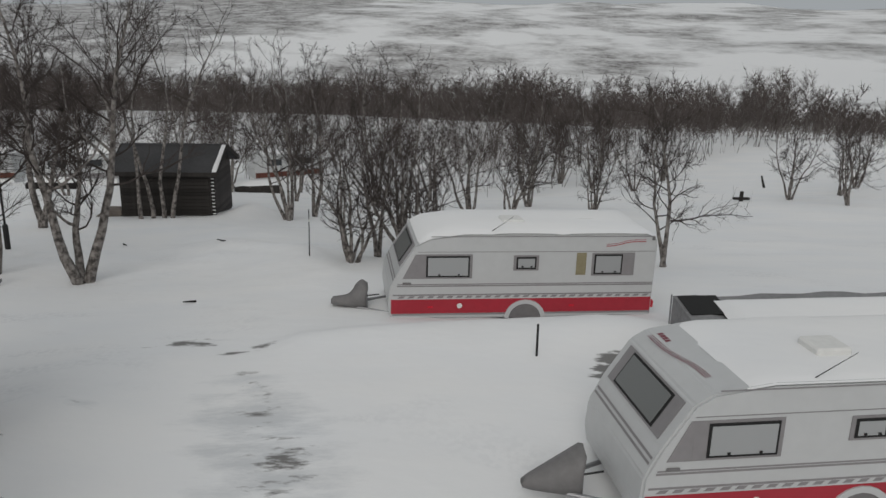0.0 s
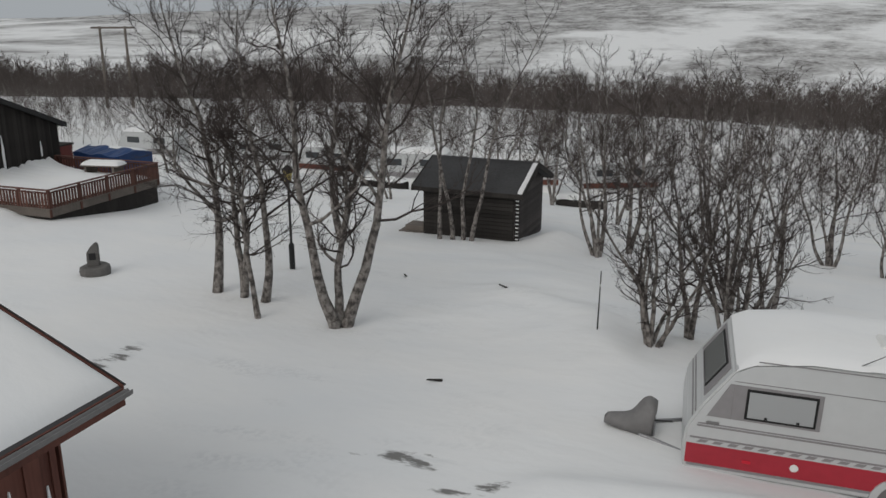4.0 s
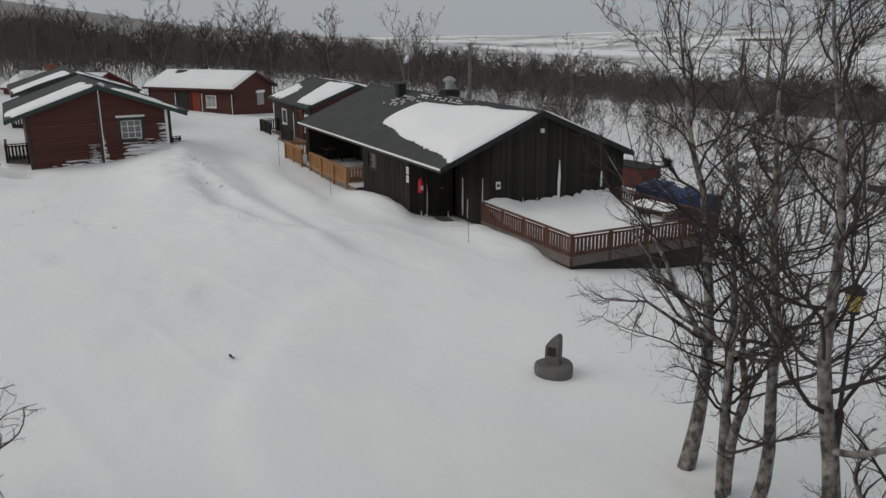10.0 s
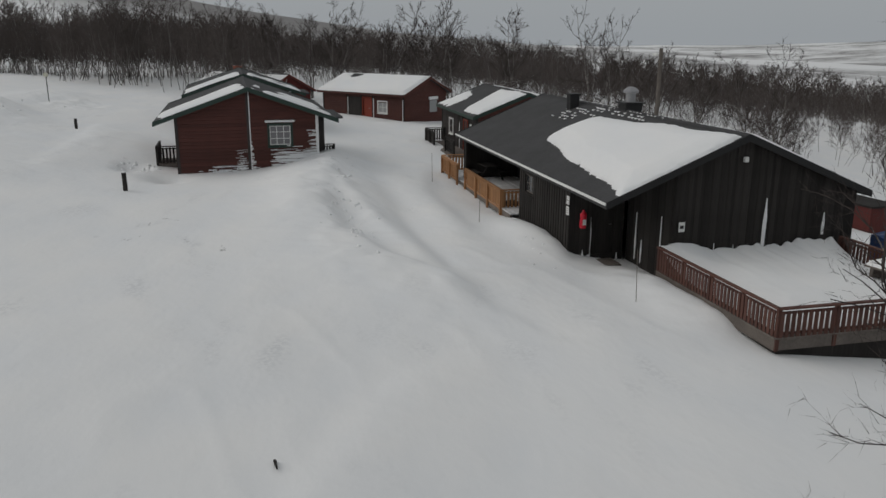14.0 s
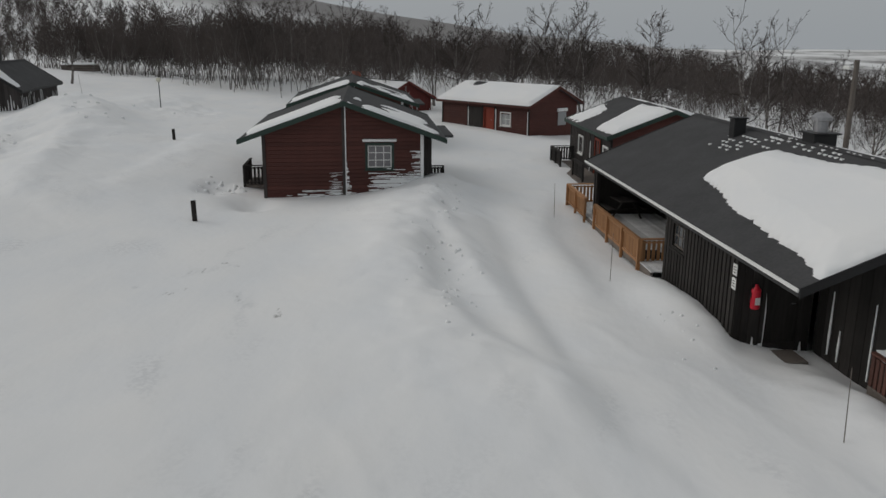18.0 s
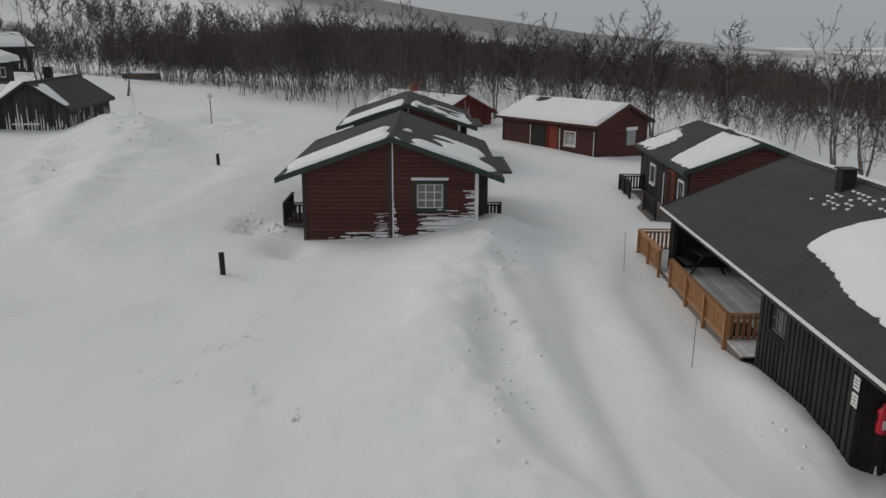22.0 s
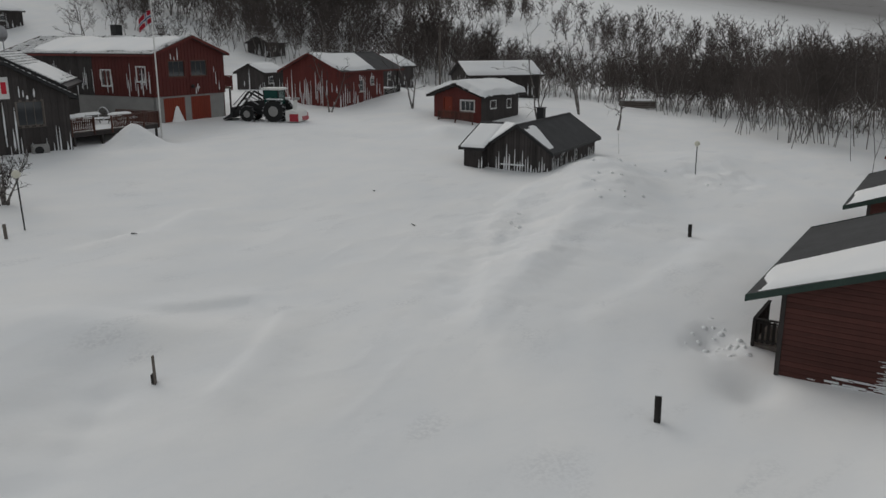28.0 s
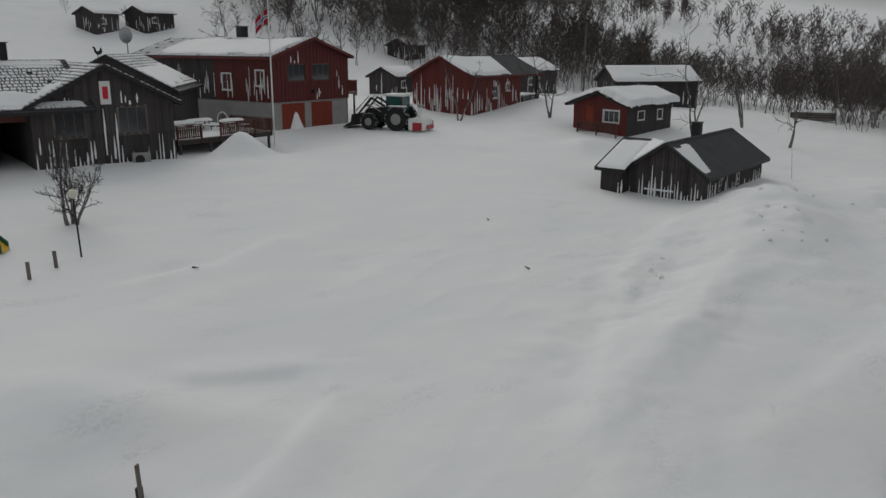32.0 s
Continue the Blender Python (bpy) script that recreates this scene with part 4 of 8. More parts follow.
    def walls(self, holes=None, skip="", mat=None):
        for w in "FBLR":
            if w not in skip:
                m, wd, top = self.side(w)
                if w in "LR":
                    m, wd = m @ Matrix.Translation((0.15, 0, 0)), wd - 0.30
                    hs = [(h[0] - 0.15, h[1] - 0.15, h[2], h[3]) for h in (holes or {}).get(w, [])]
                else:
                    hs = (holes or {}).get(w, [])
                wall_panel(self.root, m, wd, self.z0 - 0.6, top, hs, mat or self.wall)

    def chimney(self, s, l, side, w, h, mat, cap=True, name="chimney"):
        p, _ = self.on_roof(side)(s, l)
        c = part(name, box(p[0] - w / 2, p[0] + w / 2, p[1] - w / 2, p[1] + w / 2, p[2] - 0.4, p[2] + h, 0.02), mat, self.root)
        if cap:
            part("cap", box(p[0] - w * 0.62, p[0] + w * 0.62, p[1] - w * 0.62, p[1] + w * 0.62, p[2] + h + 0.001, p[2] + h + 0.05, 0.01), mat, c)


def rail(parent, p0, p1, z0, height, mat, post_w=0.09, slat=0.10, gap=0.05, name="railing"):
    """A deck rail with posts, handrail and upright slats."""
    p0, p1 = Vector((*p0, z0)), Vector((*p1, z0))
    ln = (p1 - p0).length
    m = Matrix.Translation(p0) @ Matrix.Rotation(math.atan2(p1.y - p0.y, p1.x - p0.x), 4, "Z")
    r = part(name, box(-0.04, ln + 0.04, -0.06, 0.06, height, height + 0.04), mat, parent, m=m)
    part("lower_rail", box(0, ln, -0.02, 0.02, 0.10, 0.16), mat, r)
    part("upper_rail", box(0, ln, -0.02, 0.02, height - 0.12, height - 0.06), mat, r)
    n = max(1, round(ln / 1.6))
    for i in range(n + 1):
        u = ln * i / n
        part("post", box(u - post_w / 2, u + post_w / 2, -post_w / 2 + 0.028, post_w / 2 + 0.028, -0.3, height - 0.001), mat, r)
    k = int(ln / (slat + gap))
    me = board_mesh(slat, height - 0.08, height - 0.08, 0.02, mat)
    for i in range(k):
        put("slat", me, r, m=Matrix.Translation((i * ln / k, -0.043, 0.04)))
    return r


rnd = random.Random(11)

# black lodge with terrace and front deck
H = Gable("lodge", "black board-clad lodge with dark felt roof half covered by snow", (-31.35, 27.77), 185.5, 17.2, 4.41, 4.45, 3.88, 2.03, -0.45, ov=0.29, og=0.3, wall=BLACK_WOOD, fascia=BLACK_METAL, category="lodge")
hm, hw, ht = H.side("L", 3.3, 8.4)
win_u = 8.4 - 7.75
HOLES = [(win_u, win_u + 0.95, 0.95, 1.62)]
wall_panel(H.root, hm, hw, -1.2, ht, HOLES, BLACK_WOOD)
clad_upright(H.root, hm, hw, -0.95, ht, HOLES, BLACK_WOOD, w=0.115)
window_in(H.root, hm, *HOLES[0], OLD_WOOD, 3, 2, casing_mat=BLACK_WOOD)
gm, gw, gt = H.side("F", None, 2.07)
wall_panel(H.root, gm, gw, -1.2, gt, [], BLACK_WOOD)
clad_upright(H.root, gm, gw, -0.95, gt, [], BLACK_WOOD, w=0.13, rng=random.Random(21), streaks=0.12, t=0.011)
pm, pw, ptp = H.side("L", 0.45, 3.3, off=2.07)
wall_panel(H.root, pm, pw, -1.2, ptp, [], BLACK_WOOD)
clad_upright(H.root, pm, pw, -0.95, ptp, [], BLACK_WOOD, w=0.2, rng=random.Random(23), streaks=0.5, t=0.012)
dm, dw, dt = H.side("F", 2.22, 3.97, off=3.3)
DH = [(0.55, 1.45, -0.4, 1.62)]
wall_panel(H.root, dm, dw, -1.2, dt, DH, BLACK_WOOD)
clad_upright(H.root, dm, dw, -0.95, dt, DH, BLACK_WOOD, w=0.2, rng=random.Random(22), streaks=0.6)
door_in(H.root, dm, *DH[0], BLACK_WOOD)
for w in "BR":
    m_, w_, t_ = H.side(w)
    wall_panel(H.root, m_, w_ if w == "B" else w_, -1.2, t_, [], BLACK_WOOD)
tm, tw, tt = H.side("L", 8.4, 16.7, off=1.4)
TH = [(0.6, 1.5, -0.3, 1.75), (2.5, 4.4, 0.5, 1.7)]
wall_panel(H.root, tm, tw, -1.2, tt, TH, BLACK_WOOD)
clad_upright(H.root, tm, tw, -0.95, tt, TH, BLACK_WOOD, w=0.2)
door_in(H.root, tm, *TH[0], BLACK_WOOD)
window_in(H.root, tm, *TH[1], BLACK_WOOD, 2, 1)
em, ew, et = H.side("B", 1.55, 3.97, off=8.4)
wall_panel(H.root, em, ew, -1.2, et, [], BLACK_WOOD)
clad_upright(H.root, em, ew, -0.95, et, [], BLACK_WOOD, w=0.2, joined=True)
part("corner_post", box(16.55, 16.7, 3.95, 4.1, -0.4, 1.98), BLACK_WOOD, H.root)
part("roof_edge_strip", box(0.0, 17.2, 4.441, 4.475, 1.96, 2.035), WHITE, H.root, "pale metal strip along the eave")
at = H.on_roof(1)
snow_sheet(H.root, at, -0.03, 9.6, 0.05, 4.3, 3, thick=0.27, ragged=0.22, edge=0.7, step=0.055, fray=0.035, shape=lambda s, l: np.minimum(np.minimum(9.35 - s - 0.42 * (l - 2.1) ** 2, 4.05 - 0.13 * s - l), np.where(s > 0.4, l - 0.075 * s - 0.02, 1.0)))
for i_, (s0_, s1_, l0_, l1_) in enumerate(((10.4, 12.2, 0.5, 1.5), (5.0, 10.2, 0.02, 0.5), (9.3, 10.4, 0.05, 0.8))):
    tiles_ = bmesh.new()
    k_ = 0
    for a_ in np.arange(s0_, s1_, 0.28):
        for b_ in np.arange(l0_, l1_, 0.17):
            k_ += 1
            if math.sin(k_ * 12.9898 + i_) * 43758.5 % 1 < 0.5:
                o_ = 0.14 * (int(b_ / 0.17) % 2)
                p_, n_ = at(a_ + o_, b_)
                q_, n_ = at(a_ + o_ + 0.12, b_ + 0.075)
                bm_box(tiles_, p_[0], q_[0], p_[1], q_[1], min(p_[2], q_[2]) - 0.03, max(p_[2], q_[2]) + 0.012)
    part("snow_flecks", tiles_, SNOW, H.root, "flecks of snow caught on the shingles")["kind"] = "stuff"
snow_sheet(H.root, H.on_roof(-1), 0.3, 16.8, 0.2, 4.2, 6, thick=0.2, ragged=0.4)
H.chimney(12.1, 0.55, 1, 0.42, 0.55, BLACK_METAL)
H.chimney(8.3, 0.25, -1, 0.7, 0.35, BLACK_METAL, name="vent_base")
part("vent_hood", lathe([(0.20, 4.1), (0.20, 4.5), (0.30, 4.52), (0.30, 4.62), (0.12, 4.75)], 14), STEEL, H.root, "galvanised roof vent hood", m=Matrix.Translation((8.3, -0.25, 0)))

# red log cabins in a row
def red_cabin(A, head, L, wl, wr, zr, ze, z0, front_boards, seed):
    r = random.Random(seed)
    g = Gable("log_cabin", "dark red log cabin with green fascia and patchy roof snow", A, head, L, wl, wr, zr, ze, z0, ov=0.95, og=0.55, wall=RED_WOOD, fascia=GREEN, group="red log cabins")
    m, w, t = g.side("F")
    hole = [(w * 0.65, w * 0.65 + 1.02, z0 + 1.3, z0 + 2.26)]
    g.walls({"F": hole}, mat=RED_WOOD)
    clad_level(g.root, m, w, z0 - 0.3, t, hole, RED_WOOD, joined=not front_boards)
    window_in(g.root, m, *hole[0], WHITE, 3, 3, casing=0.11, casing_mat=GREEN, glass=REFLECTION_GLASS, label="small-paned window with green casing")
    u0, u1, _, z1 = hole[0]
    part("window_snow", box(u0 - 0.22, u1 + 0.22, -0.16, -0.002, z1 + 0.162, z1 + 0.27, 0.03), SNOW, g.root, "cap of snow over the window", m=m)
    part("corner_board", box(-0.02, 0.12, -0.07, -0.032, z0 - 0.5, t(0)), GREY_WOOD, g.root, m=m)
    part("corner_board", box(w - 0.12, w + 0.02, -0.07, -0.032, z0 - 0.5, t(w)), SNOW, g.root, "corner board caked with snow", m=m)
    part("middle_board", box(w / 2 - 0.06, w / 2 + 0.06, -0.08, -0.032, z0 - 0.3, t(w / 2) - 0.02), GREY_WOOD, g.root, m=m)
    part("driven_snow", box(w / 2 + 0.061, w / 2 + 0.11, -0.07, -0.031, z0 - 0.3, t(w / 2) - 0.1), SNOW, g.root, m=m)
    for s in "LR":
        mm, ww, tt_ = g.side(s)
        clad_level(g.root, mm, ww, z0 - 0.3, tt_, [], RED_WOOD if s == "L" else GREY_WOOD, joined=True)
    # the weather side: a smear of blown snow under the window and a drift line at the foot
    smear = bmesh.new()
    for i in range(150):
        z = z0 + 0.62 + r.gauss(0, 0.24)
        a = w * (0.64 + 0.34 * r.random())
        ln = r.uniform(0.25, 1.3) * max(1.0 - abs(z - z0 - 0.6), 0.2)
        bm_box(smear, min(a, w - 0.3), min(a + ln, w - 0.13), -0.055 - 0.01 * r.random(), -0.031, z, z + r.uniform(0.012, 0.04))
    for i in range(60):
        z = z0 + r.uniform(0.3, 2.0)
        bm_box(smear, w - 0.14 - r.uniform(0.05, 0.75) * r.random(), w - 0.13, -0.058, -0.031, z, z + r.uniform(0.012, 0.035))
    for i in range(34):
        z = z0 + r.random() ** 1.6 * 1.5
        bm_box(smear, w / 2 + 0.111, w / 2 + 0.12 + r.random() * 0.28 * (1 - (z - z0) / 1.7), -0.06, -0.031, z, z + r.uniform(0.015, 0.06))
    for i in range(22):
        z = z0 + r.uniform(0.35, 1.1)
        a = w * 0.4 + r.random() * 0.35
        bm_box(smear, a, min(a + r.uniform(0.1, 0.4), w / 2 - 0.07), -0.045, -0.031, z, z + r.uniform(0.008, 0.02))
    for i in range(26):
        a, z = w * 0.12 + r.random() * w * 0.35, z0 + r.random() ** 2 * 0.4
        bm_box(smear, a, a + r.uniform(0.2, 0.8), -0.05, -0.031, z, z + r.uniform(0.02, 0.06))
    part("driven_snow", smear, SNOW, g.root, "blown snow stuck to the logs", m=m)["kind"] = "stuff"
    part("recess_wall", box(2.6, L - 0.6, -wr + 0.42, -wr + 0.56, z0 - 0.5, g.under(-wr + 0.5)), GREY_WOOD, g.root)
    part("recess_wall", box(2.6, 2.74, -wr + 0.561, -wr + 0.95, z0 - 0.5, g.under(-wr + 0.6)), GREY_WOOD, g.root)
    part("eave_extension", box(2.4, L * 0.6, -wr - 0.55, -wr - 0.03, ze - 0.22, ze - 0.12), FELT, g.root)
    a1, a2 = g.on_roof(1), g.on_roof(-1)
    snow_sheet(g.root, a1, 0.05, L * 0.42, 0.1, wl - 0.05, seed, thick=0.12, ragged=0.35, edge=0.25, step=0.09, shape=lambda s, l: (L * 0.36 - s) - 0.25 * l + 0.9)
    snow_sheet(g.root, a2, 0.05, L * 0.42, 0.05, wr - 0.1, seed + 1, thick=0.1, ragged=0.6, edge=0.2, step=0.07, bite=0.5, shape=lambda s, l: (L * 0.30 - s) - 0.15 * l + 0.5 + 0.5 * np.sin(7 * l + s))
    snow_sheet(g.root, a2, L * 0.12, L * 0.6, wr * 0.35, wr - 0.15, seed + 2, thick=0.06, ragged=0.8, edge=0.2, bite=0.25, step=0.08)
    # small porch stair and rail on both sides
    rail(g.root, (2.2, wl - 0.9), (2.2, wl + 0.1), z0 + 0.3, 0.85, BLACK_WOOD)
    rail(g.root, (2.25, wl + 0.1), (4.4, wl + 0.1), z0 + 0.3, 0.85, BLACK_WOOD)
    part("porch_floor", box(2.2, 4.4, wl - 0.94, wl + 0.15, z0 + 0.1, z0 + 0.28), OLD_WOOD, g.root)
    rail(g.root, (4.0, -wr + 0.8), (4.0, -wr - 0.25), z0 + 0.0, 0.8, BLACK_WOOD)
    return g


C1 = red_cabin((-49.17, 11.79), 186.6, 11.0, 4.39, 4.30, 4.19, 2.62, 0.05, True, 31)
C2 = red_cabin((-65.20, 10.08), 187.3, 11.0, 4.0, 4.05, 4.08, 2.75, 0.1, False, 41)

C3B = Gable("red_cabin", "red cabin with snow-covered roof and brick chimney", (-89.6, 12.0), 222.8, 12.0, 3.3, 3.3, 2.9, 1.3, -0.9, wall=BRIGHT_RED)
C3B.walls()
m_, w_, t_ = C3B.side("F")
clad_upright(C3B.root, m_, w_, -1.2, t_, [], BRIGHT_RED, joined=True, rng=rnd, streaks=0.35)
for s_ in (1, -1):
    snow_sheet(C3B.root, C3B.on_roof(s_), 0.05, 11.9, 0.05, 3.25, 50 + s_, thick=0.25, ragged=0.3, step=0.3)
C3B.chimney(7.5, 0.4, 1, 0.6, 0.8, surface("red_brick", (0.28, 0.10, 0.07), 0.9, scale=8))

F = Gable("red_brown_cabin", "dark red cabin with thick roof snow and black porch", (-77.4, 24.15), 225.5, 9.9, 3.44, 3.07, 3.26, 1.93, -0.45, wall=RED_WOOD)
m_, w_, t_ = F.side("L")
FH = [(6.4, 7.3, 0.35, 1.25), (4.7, 5.6, -0.35, 1.5)]
F.walls({"L": FH})
clad_level(F.root, m_, w_, -0.7, t_, FH, RED_WOOD, joined=True)
window_in(F.root, m_, *FH[0], WHITE, 2, 2, glass=BLIND_GLASS)
door_in(F.root, m_, *FH[1], ORANGE_DOOR)
# flat black panel stands in for the dark window recess beside the door
part("porch_screen", box(3.0, 4.4, -0.06, -0.032, -0.5, 1.55), BLACK_WOOD, F.root, m=m_)
for u_ in (0.02, 2.85, 4.45, 5.75, w_ - 0.1):
    part("corner_board", box(u_, u_ + 0.1, -0.08, -0.033, -0.6, 1.7), BLACK_WOOD, F.root, m=m_)
for u_ in (2.96, 5.86, w_ - 0.16):
    part("driven_snow", box(u_, u_ + 0.05, -0.085, -0.034, -0.5, 1.5), SNOW, F.root, m=m_)
m_, w_, t_ = F.side("F")
clad_level(F.root, m_, w_, -0.7, t_, [], RED_WOOD, joined=True)
part("window_snow", box(w_ * 0.55, w_ * 0.55 + 1.2, -0.2, -0.034, 1.35, 1.6, 0.04), SNOW, F.root, m=m_)
part("gable_window", box(w_ * 0.58, w_ * 0.58 + 1.0, -0.06, -0.034, 0.3, 1.3), BLIND_GLASS, F.root, m=m_)
snow_sheet(F.root, F.on_roof(1), 0.02, 9.88, 0.0, 3.42, 61, thick=0.2, ragged=0.08, edge=0.25, shape=lambda s, l: np.hypot((s - 8.0), (l - 0.3) * 1.3) - 0.7)
snow_sheet(F.root, F.on_roof(-1), 0.02, 9.88, 0.0, 3.0, 62, thick=0.2, ragged=0.1, edge=0.25)

M2 = Gable("middle_cabin", "dark cabin with red gable, felt roof and a broad snow patch", (-55.9, 27.3), 185.3, 9.6, 3.41, 3.42, 3.37, 2.06, -0.6, wall=RED_WOOD, fascia=GREEN)
m_, w_, t_ = M2.side("F")
M2.walls()
clad_level(M2.root, m_, w_, -0.8, t_, [], RED_WOOD, joined=True)
m_, w_, t_ = M2.side("L")
clad_upright(M2.root, m_, w_, -0.8, t_, [], GREY_WOOD, joined=True)
# (u runs from the back gable towards the front)
door_in(M2.root, m_ @ Matrix.Translation((0, -0.06, 0)), 5.9, 6.8, -0.3, 1.55, ORANGE_DOOR)
window_in(M2.root, m_ @ Matrix.Translation((0, -0.06, 0)), 7.5, 8.3, 0.35, 1.35, WHITE, 2, 2, glass=BLIND_GLASS)
window_in(M2.root, m_ @ Matrix.Translation((0, -0.06, 0)), 2.2, 3.1, 0.4, 1.3, WHITE, 2, 2, glass=REFLECTION_GLASS)
for u_ in (0.0, 4.6, 5.6, 7.0, w_ - 0.12):
    part("corner_board", box(u_, u_ + 0.12, -0.1, -0.058, -0.7, 1.85), BLACK_WOOD, M2.root, m=m_)
part("driven_snow", box(4.73, 4.82, -0.085, -0.057, -0.4, 1.3, 0.01), SNOW, M2.root, m=m_)
rail(M2.root, (5.6, 4.45), (8.2, 4.45), -0.3, 0.85, BLACK_WOOD)
rail(M2.root, (8.2, 3.15), (8.2, 4.4), -0.3, 0.85, BLACK_WOOD)
rail(M2.root, (0.9, 4.3), (3.1, 4.3), -0.3, 0.85, BLACK_WOOD)
part("porch_floor", box(0.8, 8.3, 3.05, 4.55, -0.5, -0.32), OLD_WOOD, M2.root)
for k_ in range(3):
    part("step", box(4.0, 5.3, 4.56 + 0.28 * k_, 4.85 + 0.28 * k_, -0.66 - 0.1 * k_, -0.48 - 0.1 * k_), OLD_WOOD, M2.root)
snow_sheet(M2.root, M2.on_roof(1), -0.02, 5.6, 0.05, 3.3, 71, thick=0.2, ragged=0.25, edge=0.5, fray=0.08, step=0.08, shape=lambda s, l: np.minimum(4.9 - s - 0.55 * l, 3.2 - l))
snow_sheet(M2.root, M2.on_roof(1), 6.4, 9.55, 1.0, 3.38, 72, thick=0.08, ragged=0.5, edge=0.4, fray=0.2, step=0.07, shape=lambda s, l: s - 6.2 - 0.5 * (2.6 - l))
snow_sheet(M2.root, M2.on_roof(-1), 0.05, 9.5, 0.1, 3.3, 73, thick=0.2, ragged=0.4)

# dark log shed by the birches
S1 = Gable("log_shed", "black log shed with felt roof standing in the birches", (-9.58, 35.18), 182.5, 4.5, 2.11, 2.35, 1.35, 0.48, -1.6, ov=0.25, og=0.4, wall=BLACK_WOOD, fascia=BLACK_WOOD, category="shed")
for sd_ in (1, -1):
    snow_sheet(S1.root, S1.on_roof(sd_), -0.03, 0.22, 0.02, 2.1, 70 + sd_, thick=0.05, ragged=0.03, edge=0.08, step=0.05)
S1.walls()
for w in "FLR":
    m_, w_, t_ = S1.side(w)
    clad_level(S1.root, m_, w_, -1.9, t_, [], BLACK_WOOD if w != "F" else GREY_WOOD, h=0.15, t=0.05, joined=w == "R", rng=rnd, frost=0.0)
log_ends = bmesh.new()
for i_ in range(13):
    bm_box(log_ends, 0.2, 0.399, 1.70, 1.80, -1.75 + i_ * 0.15, -1.64 + i_ * 0.15)
part("log_ends", log_ends, BLACK_WOOD, S1.root)
tips = bmesh.new()
for i_ in range(13):
    bm_box(tips, 0.2, 0.32, 1.801, 1.83, -1.66 + i_ * 0.15, -1.625 + i_ * 0.15)
part("driven_snow", tips, SNOW, S1.root, "snow on the log ends")
part("step", box(4.2, 5.2, 1.0, 1.9, -1.7, -1.45), OLD_WOOD, S1.root)
part("step", box(4.2, 5.0, 0.9, 1.7, -1.449, -1.25), OLD_WOOD, S1.root)

def near_cabin():
    """Local x: across the roof from the eave; local y: along the eave. Wall boards each a piece."""
    root = thing("boarded_cabin", "red-brown boarded cabin with snow on its low roof", "cabin", Matrix.Translation((-6.52, 11.06, 0)) @ Matrix.Rotation(radians(183), 4, "Z"))
    z, rise, wd, ln = 2.95, 1.25, 3.1, 8.5
    for s in (0, 1):
        a = [(0, z), (wd, z + rise), (wd, z + rise - 0.12), (0, z - 0.12)] if s == 0 else [(wd, z + rise), (2 * wd, z), (2 * wd, z - 0.12), (wd, z + rise - 0.12)]
        part("roof", extrude_profile(a, 0, ln), FELT, root)
    for y in (-0.035, ln + 0.005):
        for s in (0, 1):
            a = [(0, z + 0.02), (wd, z + rise + 0.02), (wd, z + rise - 0.13), (0, z - 0.13)] if s == 0 else [(wd, z + rise + 0.02), (2 * wd, z + 0.02), (2 * wd, z - 0.13), (wd, z + rise - 0.13)]
            part("fascia", extrude_profile(a, y, y + 0.03), BROWN_RED, root)
    part("fascia", box(-0.03, -0.002, 0, ln, z - 0.2, z), BROWN_RED, root)
    part("gutter", extrude_profile([(-0.12, z - 0.01), (-0.115, z - 0.06), (-0.085, z - 0.09), (-0.05, z - 0.06), (-0.035, z - 0.01), (-0.05, z - 0.012), (-0.085, z - 0.05), (-0.105, z - 0.012)], -0.04, ln), VINYL, root, "grey metal gutter")
    part("drip_edge", extrude_profile([(-0.01, z + 0.012), (wd, z + rise + 0.012), (wd, z + rise + 0.03), (-0.01, z + 0.03)], -0.055, -0.036), BLACK_METAL, root, "thin dark metal drip edge")

    def at(s, l):
        return (l, s, z + rise * l / wd), Vector((-rise, 0, wd)).normalized()
    snow_sheet(root, at, -0.03, ln + 0.03, 0.03, wd, 88, thick=0.10, ragged=0.02, edge=0.25, step=0.1)

    def at2(s, l):
        return (2 * wd - l, s, z + rise * l / wd), Vector((rise, 0, wd)).normalized()
    snow_sheet(root, at2, -0.03, ln + 0.03, 0.03, wd, 89, thick=0.10, ragged=0.02, edge=0.25, step=0.2)
    g0 = -0.2
    m = Matrix.Translation((0.62, ln - 0.3, 0)) @ Matrix.Rotation(radians(-90), 4, "Z")
    top = Edge((0, z - 0.02), (ln - 0.8, z - 0.02))
    wall_panel(root, m, ln - 0.8, g0, top, [], BROWN_RED)
    clad_upright(root, m, ln - 0.8, g0, top, [], BROWN_RED, w=0.17, rng=random.Random(5), streaks=0.9)
    m2 = Matrix.Translation((0.62, 0.5, 0))
    t2 = Edge((0, z), (wd - 0.62, z + rise - 0.17), (2 * wd - 1.24, z))
    wall_panel(root, m2, 2 * wd - 1.24, g0, t2, [], BROWN_RED)
    clad_upright(root, m2, 2 * wd - 1.24, g0, t2, [], BROWN_RED, w=0.17)
    wall_panel(root, Matrix.Translation((2 * wd - 0.62, 0.5, 0)) @ Matrix.Rotation(radians(90), 4, "Z"), ln - 0.8, g0, top, [], BROWN_RED)
    wall_panel(root, Matrix.Translation((2 * wd - 0.62, ln - 0.3, 0)) @ Matrix.Rotation(radians(180), 4, "Z"), 2 * wd - 1.24, g0, t2, [], BROWN_RED)
    part("corner_board", box(0.56, 0.70, 0.41, 0.44, g0, z - 0.05), BROWN_RED, root)


near_cabin()

